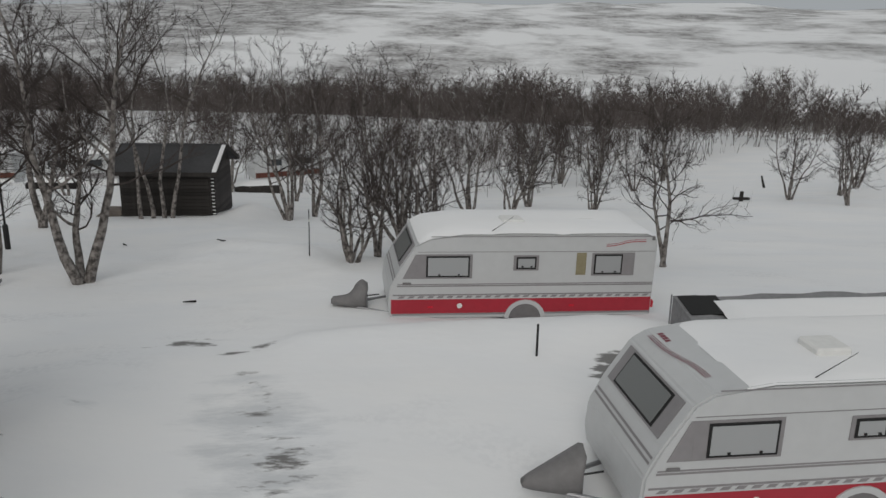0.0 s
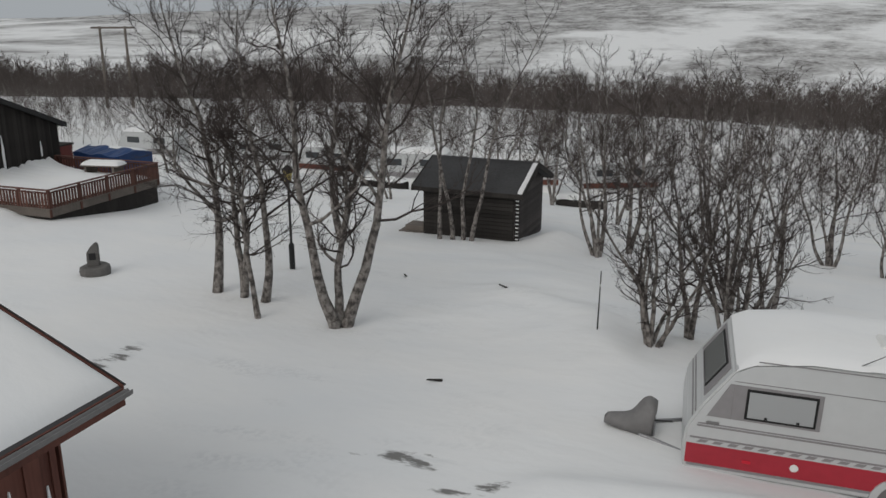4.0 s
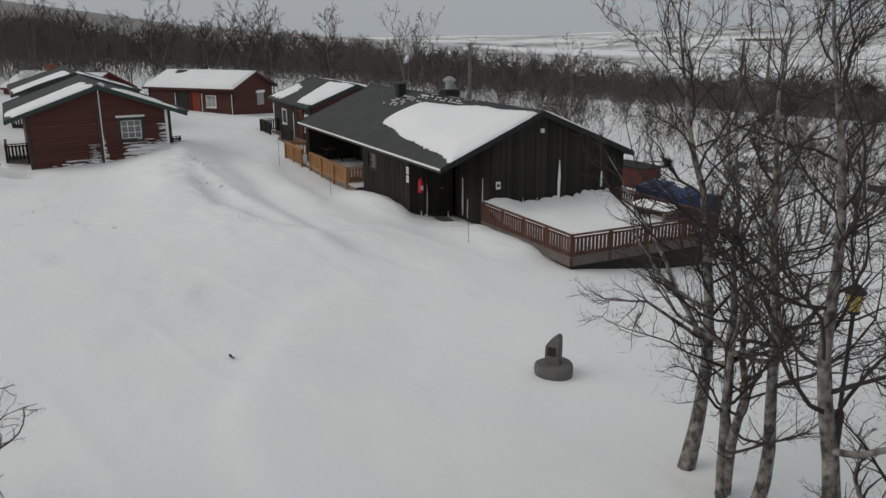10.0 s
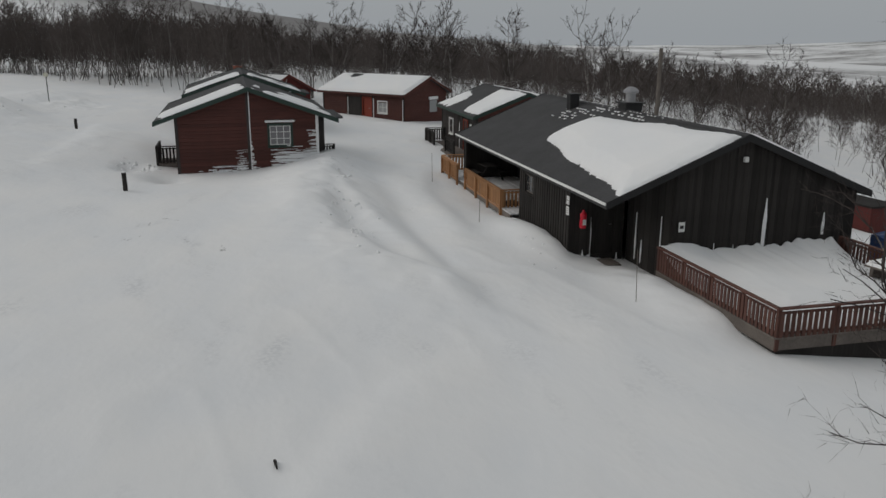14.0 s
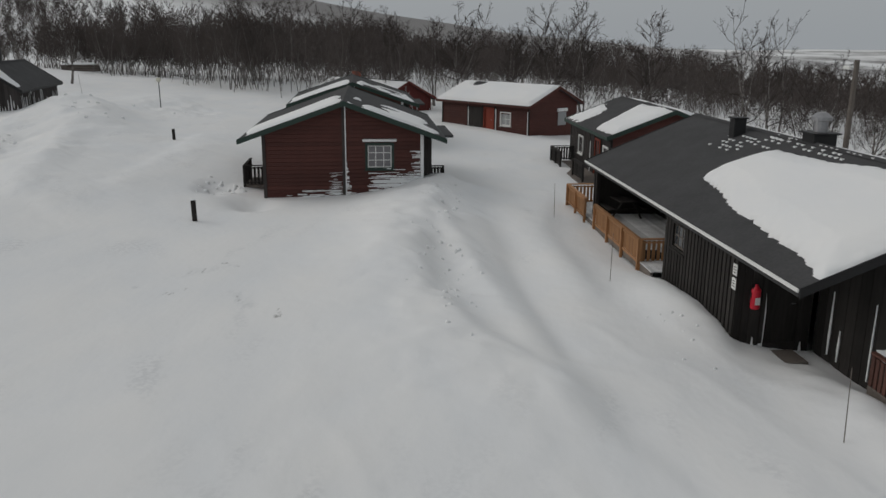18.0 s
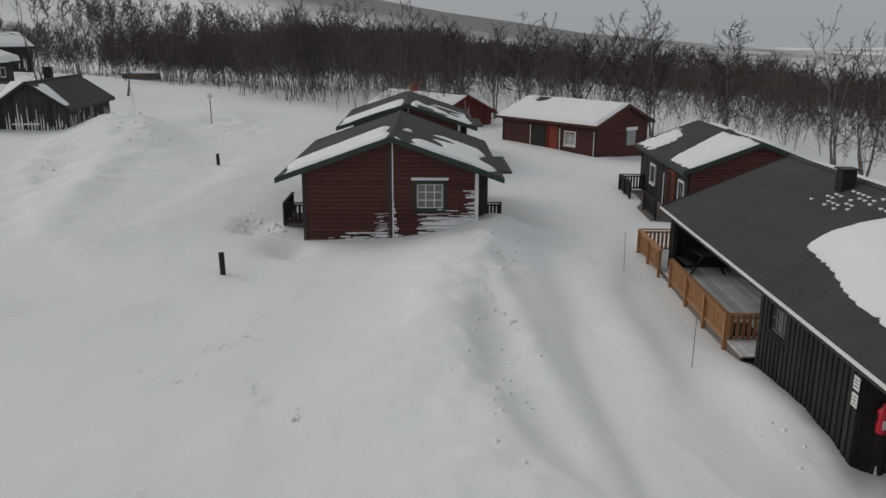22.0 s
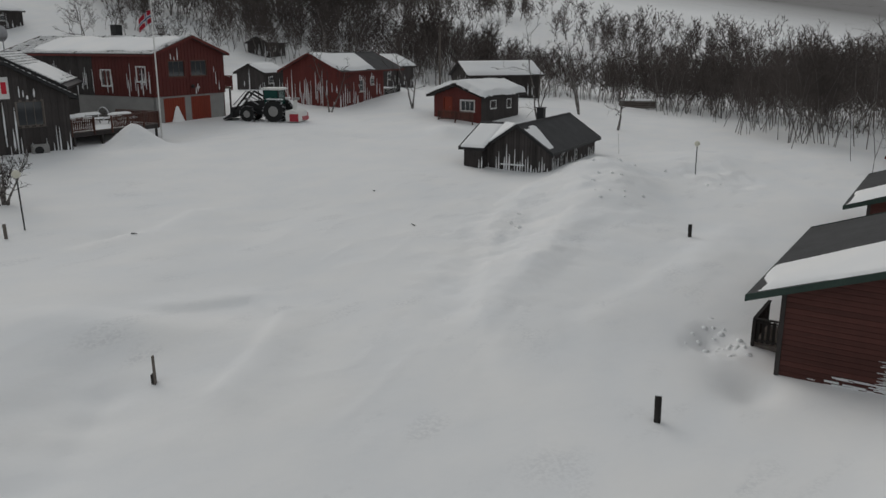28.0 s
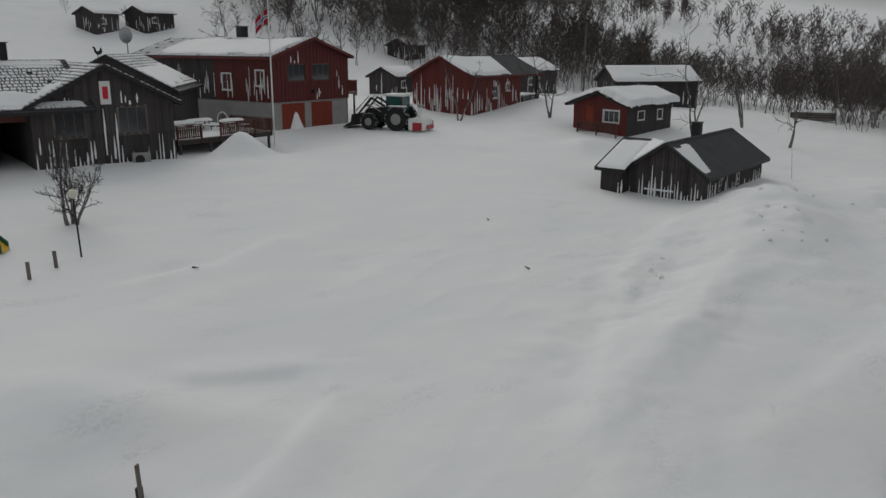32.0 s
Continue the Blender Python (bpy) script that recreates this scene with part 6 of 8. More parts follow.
def wood_tree(r, stems, branches, twigs, thick):
    """Rows (p0, p1, r0, r1) of a bare birch one metre high: its stems, and its branches and twigs."""
    trunk, spray = [], []
    for _ in range(stems):
        p, d = np.array([*r.normal(0, 0.03, 2), -0.05]), unit(np.array([*r.normal(0, 0.19, 2), 1.0]))
        H, n, low = r.uniform(0.72, 1.0), 4, r.uniform(0.22, 0.42)
        pts = [p]
        for k in range(n):
            d = unit(d + r.normal(0, 0.11, 3) + np.array([0, 0, 0.12]))
            pts.append(pts[-1] + d * H / n)
            trunk.append((*pts[-2], *pts[-1], thick * 0.20 * (1 - 0.85 * k / n), thick * 0.20 * (1 - 0.85 * (k + 1) / n)))
        for b in range(branches):
            t = low + (1 - low) * ((b + r.rand()) / branches) ** 0.85
            k = min(int(t * n), n - 1)
            p = pts[k] + (pts[k + 1] - pts[k]) * (t * n - k)
            a = b * 2.4 + r.uniform(-0.7, 0.7)
            d = unit(np.array([math.cos(a), math.sin(a), r.uniform(0.45, 1.15) + 0.7 * t]))
            L = (0.36 - 0.20 * t) * r.uniform(0.7, 1.25)
            m = p + d * L * 0.5
            e = m + unit(d + r.normal(0, 0.28, 3) + np.array([0, 0, 0.25])) * L * 0.5
            spray.append((*p, *(m + (m - p) * 0.3), thick * 0.11, 0.001))
            spray.append((*m, *e, thick * 0.09, 0.001))
            for _ in range(twigs):
                u = r.uniform(0.2, 1.0)
                q0 = p + (m - p) * u * 2 if u < 0.5 else m + (e - m) * (u - 0.5) * 2
                dd = unit(d + r.normal(0, 0.7, 3) + np.array([0, 0, 0.12]))
                spray.append((*q0, *(q0 + dd * r.uniform(0.05, 0.13)), thick * 0.08, 0.001))
    return np.array(trunk), np.array(spray)


def far_wood(seed, count, place, name, label, stems=(1, 4), branches=9, twigs=8, thick=0.03, round_stems=False):
    """Many bare birches as one growth; place(rng) gives x, y and height, or None."""
    rng = np.random.RandomState(seed)
    temps = []
    for k in range(14):
        r = np.random.RandomState(seed * 31 + k)
        n = r.randint(*stems)
        temps.append(wood_tree(r, n, max(int(branches * (1.5 if n == 1 else 1.0)), 3), twigs, thick))
    rows = ([], [])
    spots = np.array([p for p in (place(rng) for _ in range(count)) if p is not None])
    for p, h in zip(np.column_stack([spots[:, :2], ground_at(spots[:, 0], spots[:, 1]) - 0.1]), spots[:, 2]):
        a, fat = rng.uniform(0, 6.28), rng.uniform(0.9, 1.35)
        for dst, src in zip(rows, temps[rng.randint(14)]):
            t = src.copy()
            c, s = math.cos(a) * h * fat, math.sin(a) * h * fat
            for o in (0, 3):
                x, y = t[:, o].copy(), t[:, o + 1].copy()
                t[:, o], t[:, o + 1], t[:, o + 2] = x * c - y * s + p[0], x * s + y * c + p[1], t[:, o + 2] * h + p[2]
            t[:, 6:] *= h * min(max(math.hypot(p[0] + 20, p[1] - 14) / 165, 0.42), 1.6)
            dst.append(t)
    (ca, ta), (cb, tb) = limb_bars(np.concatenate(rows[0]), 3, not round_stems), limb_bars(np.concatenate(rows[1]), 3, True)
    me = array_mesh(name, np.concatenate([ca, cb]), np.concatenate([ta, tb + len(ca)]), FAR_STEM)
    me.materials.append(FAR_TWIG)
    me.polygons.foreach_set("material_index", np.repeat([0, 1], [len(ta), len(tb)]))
    return tagged(new(name, me), label, "woodland", kind="stuff")


EDGE_AZ = (-180, -90, -60, -35, -10, 15, 40, 60, 75, 87, 95, 102, 110, 117, 125, 135, 150, 180)
EDGE_R = (90, 110, 86, 71, 70, 69, 78, 66, 62, 54, 61, 69, 79, 89, 100, 108, 104, 90)
# how far the wood reaches behind its edge, and how closed it stands
DEPTH_AZ = (-75, -20, 30, 60, 80, 92, 100, 112, 124, 135, 153, 159)
DEPTH = (190, 190, 190, 260, 300, 190, 110, 90, 110, 120, 120, 90)
CLOSED = (1.0, 1.0, 1.0, 0.85, 0.95, 0.9, 0.72, 0.56, 0.38, 0.60, 0.66, 0.05)
TALL = (6.2, 6.2, 6.2, 6.4, 7.0, 7.8, 7.6, 7.0, 7.0, 9.0, 9.6, 4.0)


def wood_place(lo, hi, power=1.0):
    """Trees from lo to hi of the wood's depth."""
    def f(rng):
        az = rng.uniform(-42, 168)
        e, dp, cl, h = (np.interp(az, a, b) for a, b in ((EDGE_AZ, EDGE_R), (DEPTH_AZ, DEPTH), (DEPTH_AZ, CLOSED), (DEPTH_AZ, TALL)))
        r = e + dp * (lo + (hi - lo) * rng.rand() ** power) + rng.uniform(-5, 5)
        x, y = -40 - r * math.sin(radians(az)), r * math.cos(radians(az))
        grove = value_noise(np.array(x * 0.055), np.array(y * 0.055), 5) * 0.65 + value_noise(np.array(x * 0.16), np.array(y * 0.16), 6) * 0.35
        if rng.rand() > 2.2 * dp * (2 * e + dp) / 72000:
            return None
        if rng.rand() > (grove - 0.72 + 0.6 * cl) / 0.12:
            return None
        swell = 0.72 + 0.56 * float(value_noise(np.array(x * 0.045 + 7), np.array(y * 0.045), 2))
        return x, y, h * swell * rng.uniform(0.55, 1.12)
    return f


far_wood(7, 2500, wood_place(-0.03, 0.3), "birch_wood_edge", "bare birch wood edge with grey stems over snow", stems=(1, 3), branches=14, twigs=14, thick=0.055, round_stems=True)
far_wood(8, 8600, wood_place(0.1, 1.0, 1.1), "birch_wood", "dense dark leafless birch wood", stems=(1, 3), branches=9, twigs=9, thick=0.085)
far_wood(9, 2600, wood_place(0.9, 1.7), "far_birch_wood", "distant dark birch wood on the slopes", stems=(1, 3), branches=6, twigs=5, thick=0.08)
# ---- caravans ----
def caravan(m, label, snow_seed, snow_from=0.63, depth=0.12, peaked=True):
    """Local x from the nose to the tail, y from the kerb side to the far side, z from the floor edge."""
    t = thing("caravan", label, "caravan", m, "parked caravans")
    W = 2.25
    prof = [(0.05, 0.0), (0.0, 0.30), (0.03, 0.70), (0.22, 1.08), (0.60, 1.66), (0.84, 1.80), (1.6, 1.91), (5.70, 1.90), (5.88, 1.82), (5.93, 1.66), (5.90, 0.0)]
    body = part("body", extrude_profile(prof, 0, W, 0.035), CARAVAN_WHITE, t, "white enamelled caravan body", smooth=False)
    e = 0.004

    def flat(name, x0, x1, z0, z1, mat, out=e, lab="", parent=t, deep=0.0):
        return part(name, box(x0, x1, -out, deep - 0.0005, z0, z1), mat, parent, lab)
    flat("red_band", 0.06, 5.88, 0.13, 0.45, CARAVAN_RED, lab="bright red side band")
    flat("grey_stripe", 0.10, 5.88, 0.535, 0.565, CARAVAN_GREY)
    flat("grey_stripe", 0.18, 5.88, 0.735, 0.765, CARAVAN_GREY)
    flat("grey_stripe", 0.19, 5.88, 0.778, 0.80, CARAVAN_GREY)
    flat("sill_trim", 0.09, 5.88, 0.085, 0.126, STEEL, lab="grey metal sill trim")
    hatch = bmesh.new()
    for i in range(27):
        u = 0.2 + i * 0.21
        v = [hatch.verts.new((u + a, -e, z)) for a, z in ((0, 0.478), (0.12, 0.478), (0.17, 0.525), (0.05, 0.525))]
        w = [hatch.verts.new((u + a, -0.0005, z)) for a, z in ((0, 0.478), (0.12, 0.478), (0.17, 0.525), (0.05, 0.525))]
        hatch.faces.new(v), hatch.faces.new(w[::-1])
        for k in range(4):
            hatch.faces.new((v[k], w[k], w[(k + 1) % 4], v[(k + 1) % 4]))
    part("hatched_stripe", hatch, CARAVAN_GREY, t)
    # side windows
    for x0, x1, z0, z1, g0, g1 in ((0.62, 1.80, 0.92, 1.46, 0.80, 1.74), (2.70, 3.26, 1.09, 1.43, 2.76, 3.20), (4.45, 5.42, 0.96, 1.48, 4.50, 5.14)):
        w = flat("window", x0, x1, z0, z1, CARAVAN_GREY, 0.012, "grey-framed side window")
        part("window_frame", box(g0, g1, -0.026, -0.0125, z0 + 0.035, z1 - 0.035, 0.005), RUBBER, w)
        part("pane", box(g0 + 0.035, g1 - 0.035, -0.038, -0.0265, z0 + 0.07, z1 - 0.07, 0.005), BLIND_GLASS, w, "pane with a pale drawn blind")
        for k in (0.3, 0.75):
            part("latch", box(g0 + (g1 - g0) * k - 0.02, g0 + (g1 - g0) * k + 0.02, -0.05, -0.0385, z0 + 0.08, z0 + 0.11), RUBBER, w)
    part("window_gusset", extrude_profile([(0.30, 0.92), (0.619, 0.92), (0.619, 1.46), (0.57, 1.46)], -0.012, -0.0005), CARAVAN_GREY, t)
    v = flat("fridge_vent", 4.10, 4.32, 0.98, 1.48, OCHRE, 0.014, "ochre louvred vent")
    for k in range(7):
        part("slat", box(4.12, 4.30, -0.022, -0.0145, 1.01 + k * 0.065, 1.045 + k * 0.065), OCHRE, v)
    part("inlet_cap", lathe([(0.055, 0), (0.06, 0.012), (0.04, 0.02)], 14, "Y"), WHITE, t, m=Matrix.Translation((1.55, 0.015 - 0.02, 0.30)))
    for x in (0.85, 4.0):
        part("side_lamp", box(x, x + 0.12, -0.02, -0.0045, 0.25, 0.30, 0.004), RED_PLASTIC, t)
    part("handle", box(0.30, 0.48, -0.03, -0.0005, 0.80, 0.84, 0.01), VINYL, t)
    part("marker_lamp", box(5.78, 5.85, -0.03, -0.0005, 1.76, 1.84, 0.01), VINYL, t)
    part("tail_lamp", box(5.915, 5.98, 0.05, 0.16, 0.18, 0.34, 0.01), RED_PLASTIC, t)
    part("trim_rail", box(0.9, 5.85, -0.012, -0.0005, 1.842, 1.856), CARAVAN_GREY, t)
    part("trim_rail", box(0.62, 5.88, -0.006, -0.0005, 1.505, 1.515), CARAVAN_GREY, t)
    sw = bmesh.new()
    for o, th in ((0.0, 0.018), (0.045, 0.01)):
        pts = [(4.75 + 0.9 * k / 10, 1.62 + o + 0.10 / (1 + math.exp(-(k - 4) * 1.1))) for k in range(11)]
        for (a, b), (c, d) in zip(pts, pts[1:]):
            vs = [sw.verts.new(p) for p in ((a, -e, b), (c, -e, d), (c, -e, d + th), (a, -e, b + th))]
            sw.faces.new(vs)
    part("swoosh", sw, CARAVAN_RED, t, "thin red decorative swoosh")
    # wheel and arch
    arch = bmesh.new()
    ring = []
    for k in range(13):
        a = math.pi * k / 12
        ring.append([arch.verts.new((3.01 + r * math.cos(a), y, 0.0 + r * 0.92 * math.sin(a))) for r, y in ((0.46, -0.03), (0.36, -0.03), (0.36, 0.06), (0.46, 0.06))])
    for p, q_ in zip(ring, ring[1:]):
        for k in range(4):
            arch.faces.new((p[k], q_[k], q_[(k + 1) % 4], p[(k + 1) % 4]))
    part("wheel_arch", arch, CARAVAN_WHITE, t, "white moulded wheel arch")
    # flat grey panel stands in for the shaded hollow of the arch
    part("arch_lining", extrude_profile([(3.01 + 0.37 * math.cos(math.pi * k / 12), 0.345 * math.sin(math.pi * k / 12)) for k in range(13)], -0.012, -0.0045), VINYL, t, "grey panel for the shaded inside of the wheel arch")
    wh = part("wheel", lathe([(0.2, -0.1), (0.31, -0.09), (0.32, 0), (0.31, 0.09), (0.2, 0.1)], 20, "Y"), RUBBER, t, m=Matrix.Translation((3.01, 0.17, -0.10)))
    part("rim", lathe([(0.05, 0.105), (0.19, 0.105), (0.19, 0.08)], 16, "Y"), STEEL, wh)
    part("underframe", box(0.5, 5.6, 0.3, W - 0.3, -0.16, -0.001), BLACK_METAL, t)
    for x in (0.4, 5.5):
        for y in (0.25, W - 0.25):
            part("corner_steady", tube((x, y, -0.02), (x, y, -0.5), 0.025), STEEL, t)
    # slanted nose window and stripes
    n = Vector((-0.58, 0, 0.38)).normalized()
    fm = Matrix.Translation((0.24, 0, 1.11)) @ Matrix(((0, 0.553, n.x, 0), (1, 0, 0, 0), (0, 0.833, n.z, 0), (0, 0, 0, 1)))
    w = part("front_window", box(0.20, W - 0.20, 0.02, 0.60, 0.0005, 0.014), CARAVAN_GREY, t, "large slanted front window", m=fm)
    part("window_frame", box(0.45, W - 0.42, 0.05, 0.57, 0.0145, 0.026, 0.005), RUBBER, w)
    part("pane", box(0.49, W - 0.46, 0.085, 0.535, 0.0265, 0.04, 0.006), FRONT_GLASS, w)
    nose = Matrix.Translation((0.03, 0, 0.70)) @ Matrix(((0, 0.447, -0.894, 0), (1, 0, 0, 0), (0, 0.894, 0.447, 0), (0, 0, 0, 1)))
    for k in (0.16, 0.24):
        part("grey_stripe", box(0.08, W - 0.08, k, k + 0.035, 0.0005, 0.006), CARAVAN_GREY, t, m=nose)
    bars = bmesh.new()
    for k in range(4):
        bm_box(bars, 1.66 + k * 0.085, 1.715 + k * 0.085, 0.04, 0.12, 0.0005, 0.004)
    top = Matrix.Translation((0.86, 0, 1.806)) @ Matrix(((0, 0.99, -0.14, 0), (1, 0, 0, 0), (0, 0.14, 0.99, 0), (0, 0, 0, 1)))
    # drawbar, cover and jockey wheel
    for y in (0.45, W - 0.45):
        part("drawbar", tube((0.3, y, -0.06), (-1.05, W / 2, -0.02), 0.035), STEEL, t)
    cov = bmesh.new()
    rows = []
    for k in range(15):
        u = k / 14
        x = -1.22 + 0.78 * u
        half, lo = 0.06 + 0.22 * u ** 0.7, 0.0 - 0.06 * u
        # one cover hangs in a peak over the hand brake, the other is drawn tight
        hi = 0.17 + 0.05 * u + 0.36 / (1 + math.exp(-(u - 0.6) * 16)) - 0.10 * max(u - 0.85, 0) / 0.15 if peaked else 0.15 + 0.44 * u ** 1.1
        rows.append([cov.verts.new((x + (0.05 if a > 0.8 else 0), W / 2 + half * math.cos(b), lo + (hi - lo) * a)) for a, b in ((0, 0), (0.45, 0.15), (0.85, 0.75), (1, 1.57), (0.85, 2.4), (0.45, 3.0), (0, 3.14))])
    for p, q_ in zip(rows, rows[1:]):
        for k in range(6):
            cov.faces.new((p[k], q_[k], q_[k + 1], p[k + 1]))
        cov.faces.new((p[6], q_[6], q_[0], p[0]))
    cov.faces.new(rows[0]), cov.faces.new(rows[-1][::-1])
    bmesh.ops.recalc_face_normals(cov, faces=cov.faces[:])
    part("hitch_cover", cov, VINYL, t, "grey vinyl cover over the hitch", smooth=True)
    jw = part("jockey_wheel", lathe([(0.03, -0.035), (0.11, -0.03), (0.115, 0), (0.11, 0.03), (0.03, 0.035)], 16, "Y"), RUBBER, t, m=Matrix.Translation((-0.42, W / 2 - 0.16, -0.28)))
    part("stem", tube((0, 0, 0.05), (0, 0, 0.55), 0.025), STEEL, jw)
    part("rim", lathe([(0.02, 0.036), (0.06, 0.036), (0.06, 0.03)], 10, "Y"), STEEL, jw)
    part("crank", tube((0, -0.05, 0.52), (0.28, -0.05, 0.55), 0.015), BLACK_METAL, jw)
    # roof furniture under snow
    part("roof_hatch", box(2.55, 3.05, 0.65, 1.15, 1.915, 2.06, 0.03), WHITE, t, "white roof hatch half buried in snow")
    part("aerial", tube((2.1, 0.12, 1.86), (2.65, 0.02, 2.28), 0.008, 0.004), BLACK_METAL, t)
    part("tail_hatch", box(4.2, 4.75, 0.9, 1.45, 1.905, 2.02, 0.03), WHITE, t)

    def at(s_, l_):
        return (s_, l_, float(np.interp(s_, [p[0] for p in prof[4:9]], [p[1] for p in prof[4:9]])) + 0.002), (0, 0, 1)
    snow_sheet(t, at, snow_from, 5.9, 0.0, W, snow_seed, thick=depth, ragged=0.04, edge=0.55, step=0.12, label="even blanket of snow on the roof")
    return t, top, bars


cv1, tp, bars = caravan(pose(-1.165, 16.3, 0.43, 0.0, 0.97, 7.75), "white caravan with a red band and grey stripes, roof snowed over", 141)
bars.free()
cv2, tp, bars = caravan(pose(2.49, 8.79, 0.53, 0, 0.35, 8.1), "white caravan with red band and slanted nose window", 142, 1.25, 0.05, peaked=False)
MAROON = surface("maroon_decal", (0.16, 0.012, 0.03), 0.45, var=0.1, scale=4, bump=0)
part("brand_mark", bars, MAROON, cv2, "small red bars of a brand mark", m=tp)
sw2 = bmesh.new()
for o_, th_ in ((0.0, 0.014), (0.035, 0.012), (0.07, 0.010)):
    pts_ = [(1.95 - 1.5 * k / 12, -0.12 + o_ + 0.18 / (1 + math.exp(-(k - 7) * 0.8))) for k in range(13)]
    for (a_, b_), (c_, d_) in zip(pts_, pts_[1:]):
        sw2.faces.new([sw2.verts.new(p) for p in ((a_, b_, 0.006), (c_, d_, 0.006), (c_, d_ + th_, 0.006), (a_, b_ + th_, 0.006))])
part("swoosh", sw2, MAROON, cv2, "thin dark red decorative swoosh", m=tp)

# grey awning tent between the caravans
aw = thing("awning_tent", "grey canvas awning with a dark mesh window, sagging under snow", "tent", pose(4.6, 15.2, 0.25, 0, 0, 6))
bm_ = bmesh.new()
cols_ = []
for k_ in range(15):
    x_ = k_ * 0.45
    sag_ = 0.05 * math.sin(k_ * 1.9) - 0.04 * math.sin(k_ * 0.7)
    cols_.append([bm_.verts.new(p) for p in ((x_, 0.0, -0.4), (x_, 0, 1.20 + sag_ * 0.5), (x_, -0.9, 1.06 + sag_), (x_, -2.2, 0.75 + sag_), (x_, -2.3, -0.4))])
for p_, q_ in zip(cols_, cols_[1:]):
    for k_ in range(4):
        bm_.faces.new((p_[k_], q_[k_], q_[k_ + 1], p_[k_ + 1]))
bm_.faces.new(cols_[0]), bm_.faces.new(cols_[-1][::-1])
bmesh.ops.recalc_face_normals(bm_, faces=bm_.faces[:])
part("canvas", bm_, surface("grey_canvas", (0.22, 0.22, 0.225), 0.8, scale=5, bump=0.3), aw)
part("mesh_window", box(0.06, 0.85, -0.82, -0.06, 0.012, 0.03), RUBBER, aw, "black mesh window", m=Matrix.Translation((0, 0, 1.20)) @ Matrix.Rotation(radians(8.8), 4, "X"))
snow_sheet(aw, lambda s, l: ((s, -l, float(np.interp(l, [0, 0.9, 2.2, 2.6], [1.24, 1.10, 0.79, 0.3]))), (0, 0, 1)), 0.7, 6.3, 0.28, 2.6, 147, thick=0.14, ragged=0.12, edge=0.25, step=0.1, name="snow_cover", label="snow lying on the sagging canvas")
part("tent_pole", tube((-0.02, 0.02, -0.4), (-0.02, 0.02, 1.22), 0.018), STEEL, aw)


# ---- posts, lamps, stones ----
def simple(name, label, cat, x, y, bm, mat, group="", z=None, rz=0, tilt=(0, 0)):
    me = bpy.data.meshes.new(name)
    bm.to_mesh(me)
    bm.free()
    me.materials.append(mat)
    ob = new(name, me)
    ob.matrix_basis = pose(x, y, gz(x, y) if z is None else z, tilt[0], tilt[1], rz)
    return tagged(ob, label, cat, group)


simple("marker_stick", "thin black plough marker stick in the snow", "stick", 1.75, 13.7, tube((0, 0, -0.3), (0, 0, 0.62), 0.022), BLACK_METAL)
st_ = thing("snow_stake", "tall thin black snow stake", "stick", pose(-3.72, 21.54, gz(-3.72, 21.54), 2, 1, 0))
part("rod", tube((0, 0, -0.3), (0, 0, 1.35), 0.018, 0.012), BLACK_METAL, st_)
part("band", tube((0, 0, 1.0), (0, 0, 1.06), 0.021), WHITE, st_)
for i_, (x_, y_, h_) in enumerate(((-38.95, 21.2, 1.5), (-47.3, 20.45, 1.4), (-29.1, 23.7, 1.5), (-80.0, -13.4, 2.0))):
    simple("thin_stake", "thin pale marker stake in the snow", "stick", x_, y_, tube((0, 0, -0.3), (0, 0, h_), 0.012, 0.008), OLD_WOOD, "pale marker stakes", tilt=(1.5 * i_, 2))

lp = thing("lantern_post", "black lamp post with a yellow glazed lantern", "street lamp", pose(-13.65, 24.25, gz(-13.65, 24.25)))
part("base", lathe([(0.085, -0.3), (0.085, 0.75), (0.06, 0.8)], 14), BLACK_METAL, lp)
part("pole", tube((0, 0, 0.8), (0, 0, 2.65), 0.038), BLACK_METAL, lp)
part("lantern_glass", lathe([(0.10, 2.68), (0.16, 2.98), (0.15, 3.0)], 6), YELLOW_GLASS, lp, "yellowed lantern glass")
part("lantern_cap", lathe([(0.20, 3.0), (0.10, 3.1), (0.03, 3.16)], 6), BLACK_METAL, lp)
part("collar", lathe([(0.05, 2.6), (0.11, 2.64), (0.11, 2.68)], 8), BLACK_METAL, lp)

mo = thing("memorial_stone", "grey standing stone set on a round stone plinth", "monument", pose(-18.1, 20.95, gz(-18.1, 20.95) - 0.02, 0, 0, 40) @ Matrix.Scale(0.78, 4))
pl_ = lathe([(0.50, -0.35), (0.52, 0.0), (0.54, 0.2), (0.52, 0.33), (0.46, 0.36)], 18)
for v_ in pl_.verts:
    v_.co *= 1 + 0.05 * math.sin(5 * v_.co.x + 3 * v_.co.y)
part("plinth", pl_, STONE, mo)
sl_ = extrude_profile([(-0.23, 0.34), (0.20, 0.34), (0.20, 1.15), (0.12, 1.22), (-0.06, 1.08), (-0.22, 0.85)], -0.13, 0.13, 0.025)
part("standing_stone", sl_, STONE, mo)
part("plaque", box(-0.14, 0.10, -0.14, -0.131, 0.6, 0.85), BLACK_METAL, mo)


def bollard(x, y, h, label):
    b = thing("bollard", label, "post", pose(x, y, gz(x, y), 1, -1, 20), "wooden socket posts")
    part("post", box(-0.085, 0.085, -0.085, 0.085, -0.4, h, 0.012), BLACK_WOOD, b)
    part("cap", box(-0.095, 0.095, -0.095, 0.095, h, h + 0.035, 0.008), SNOW, b, "cap of snow")
    part("socket_plate", box(-0.05, 0.05, -0.092, -0.0855, h - 0.28, h - 0.12), STEEL, b)


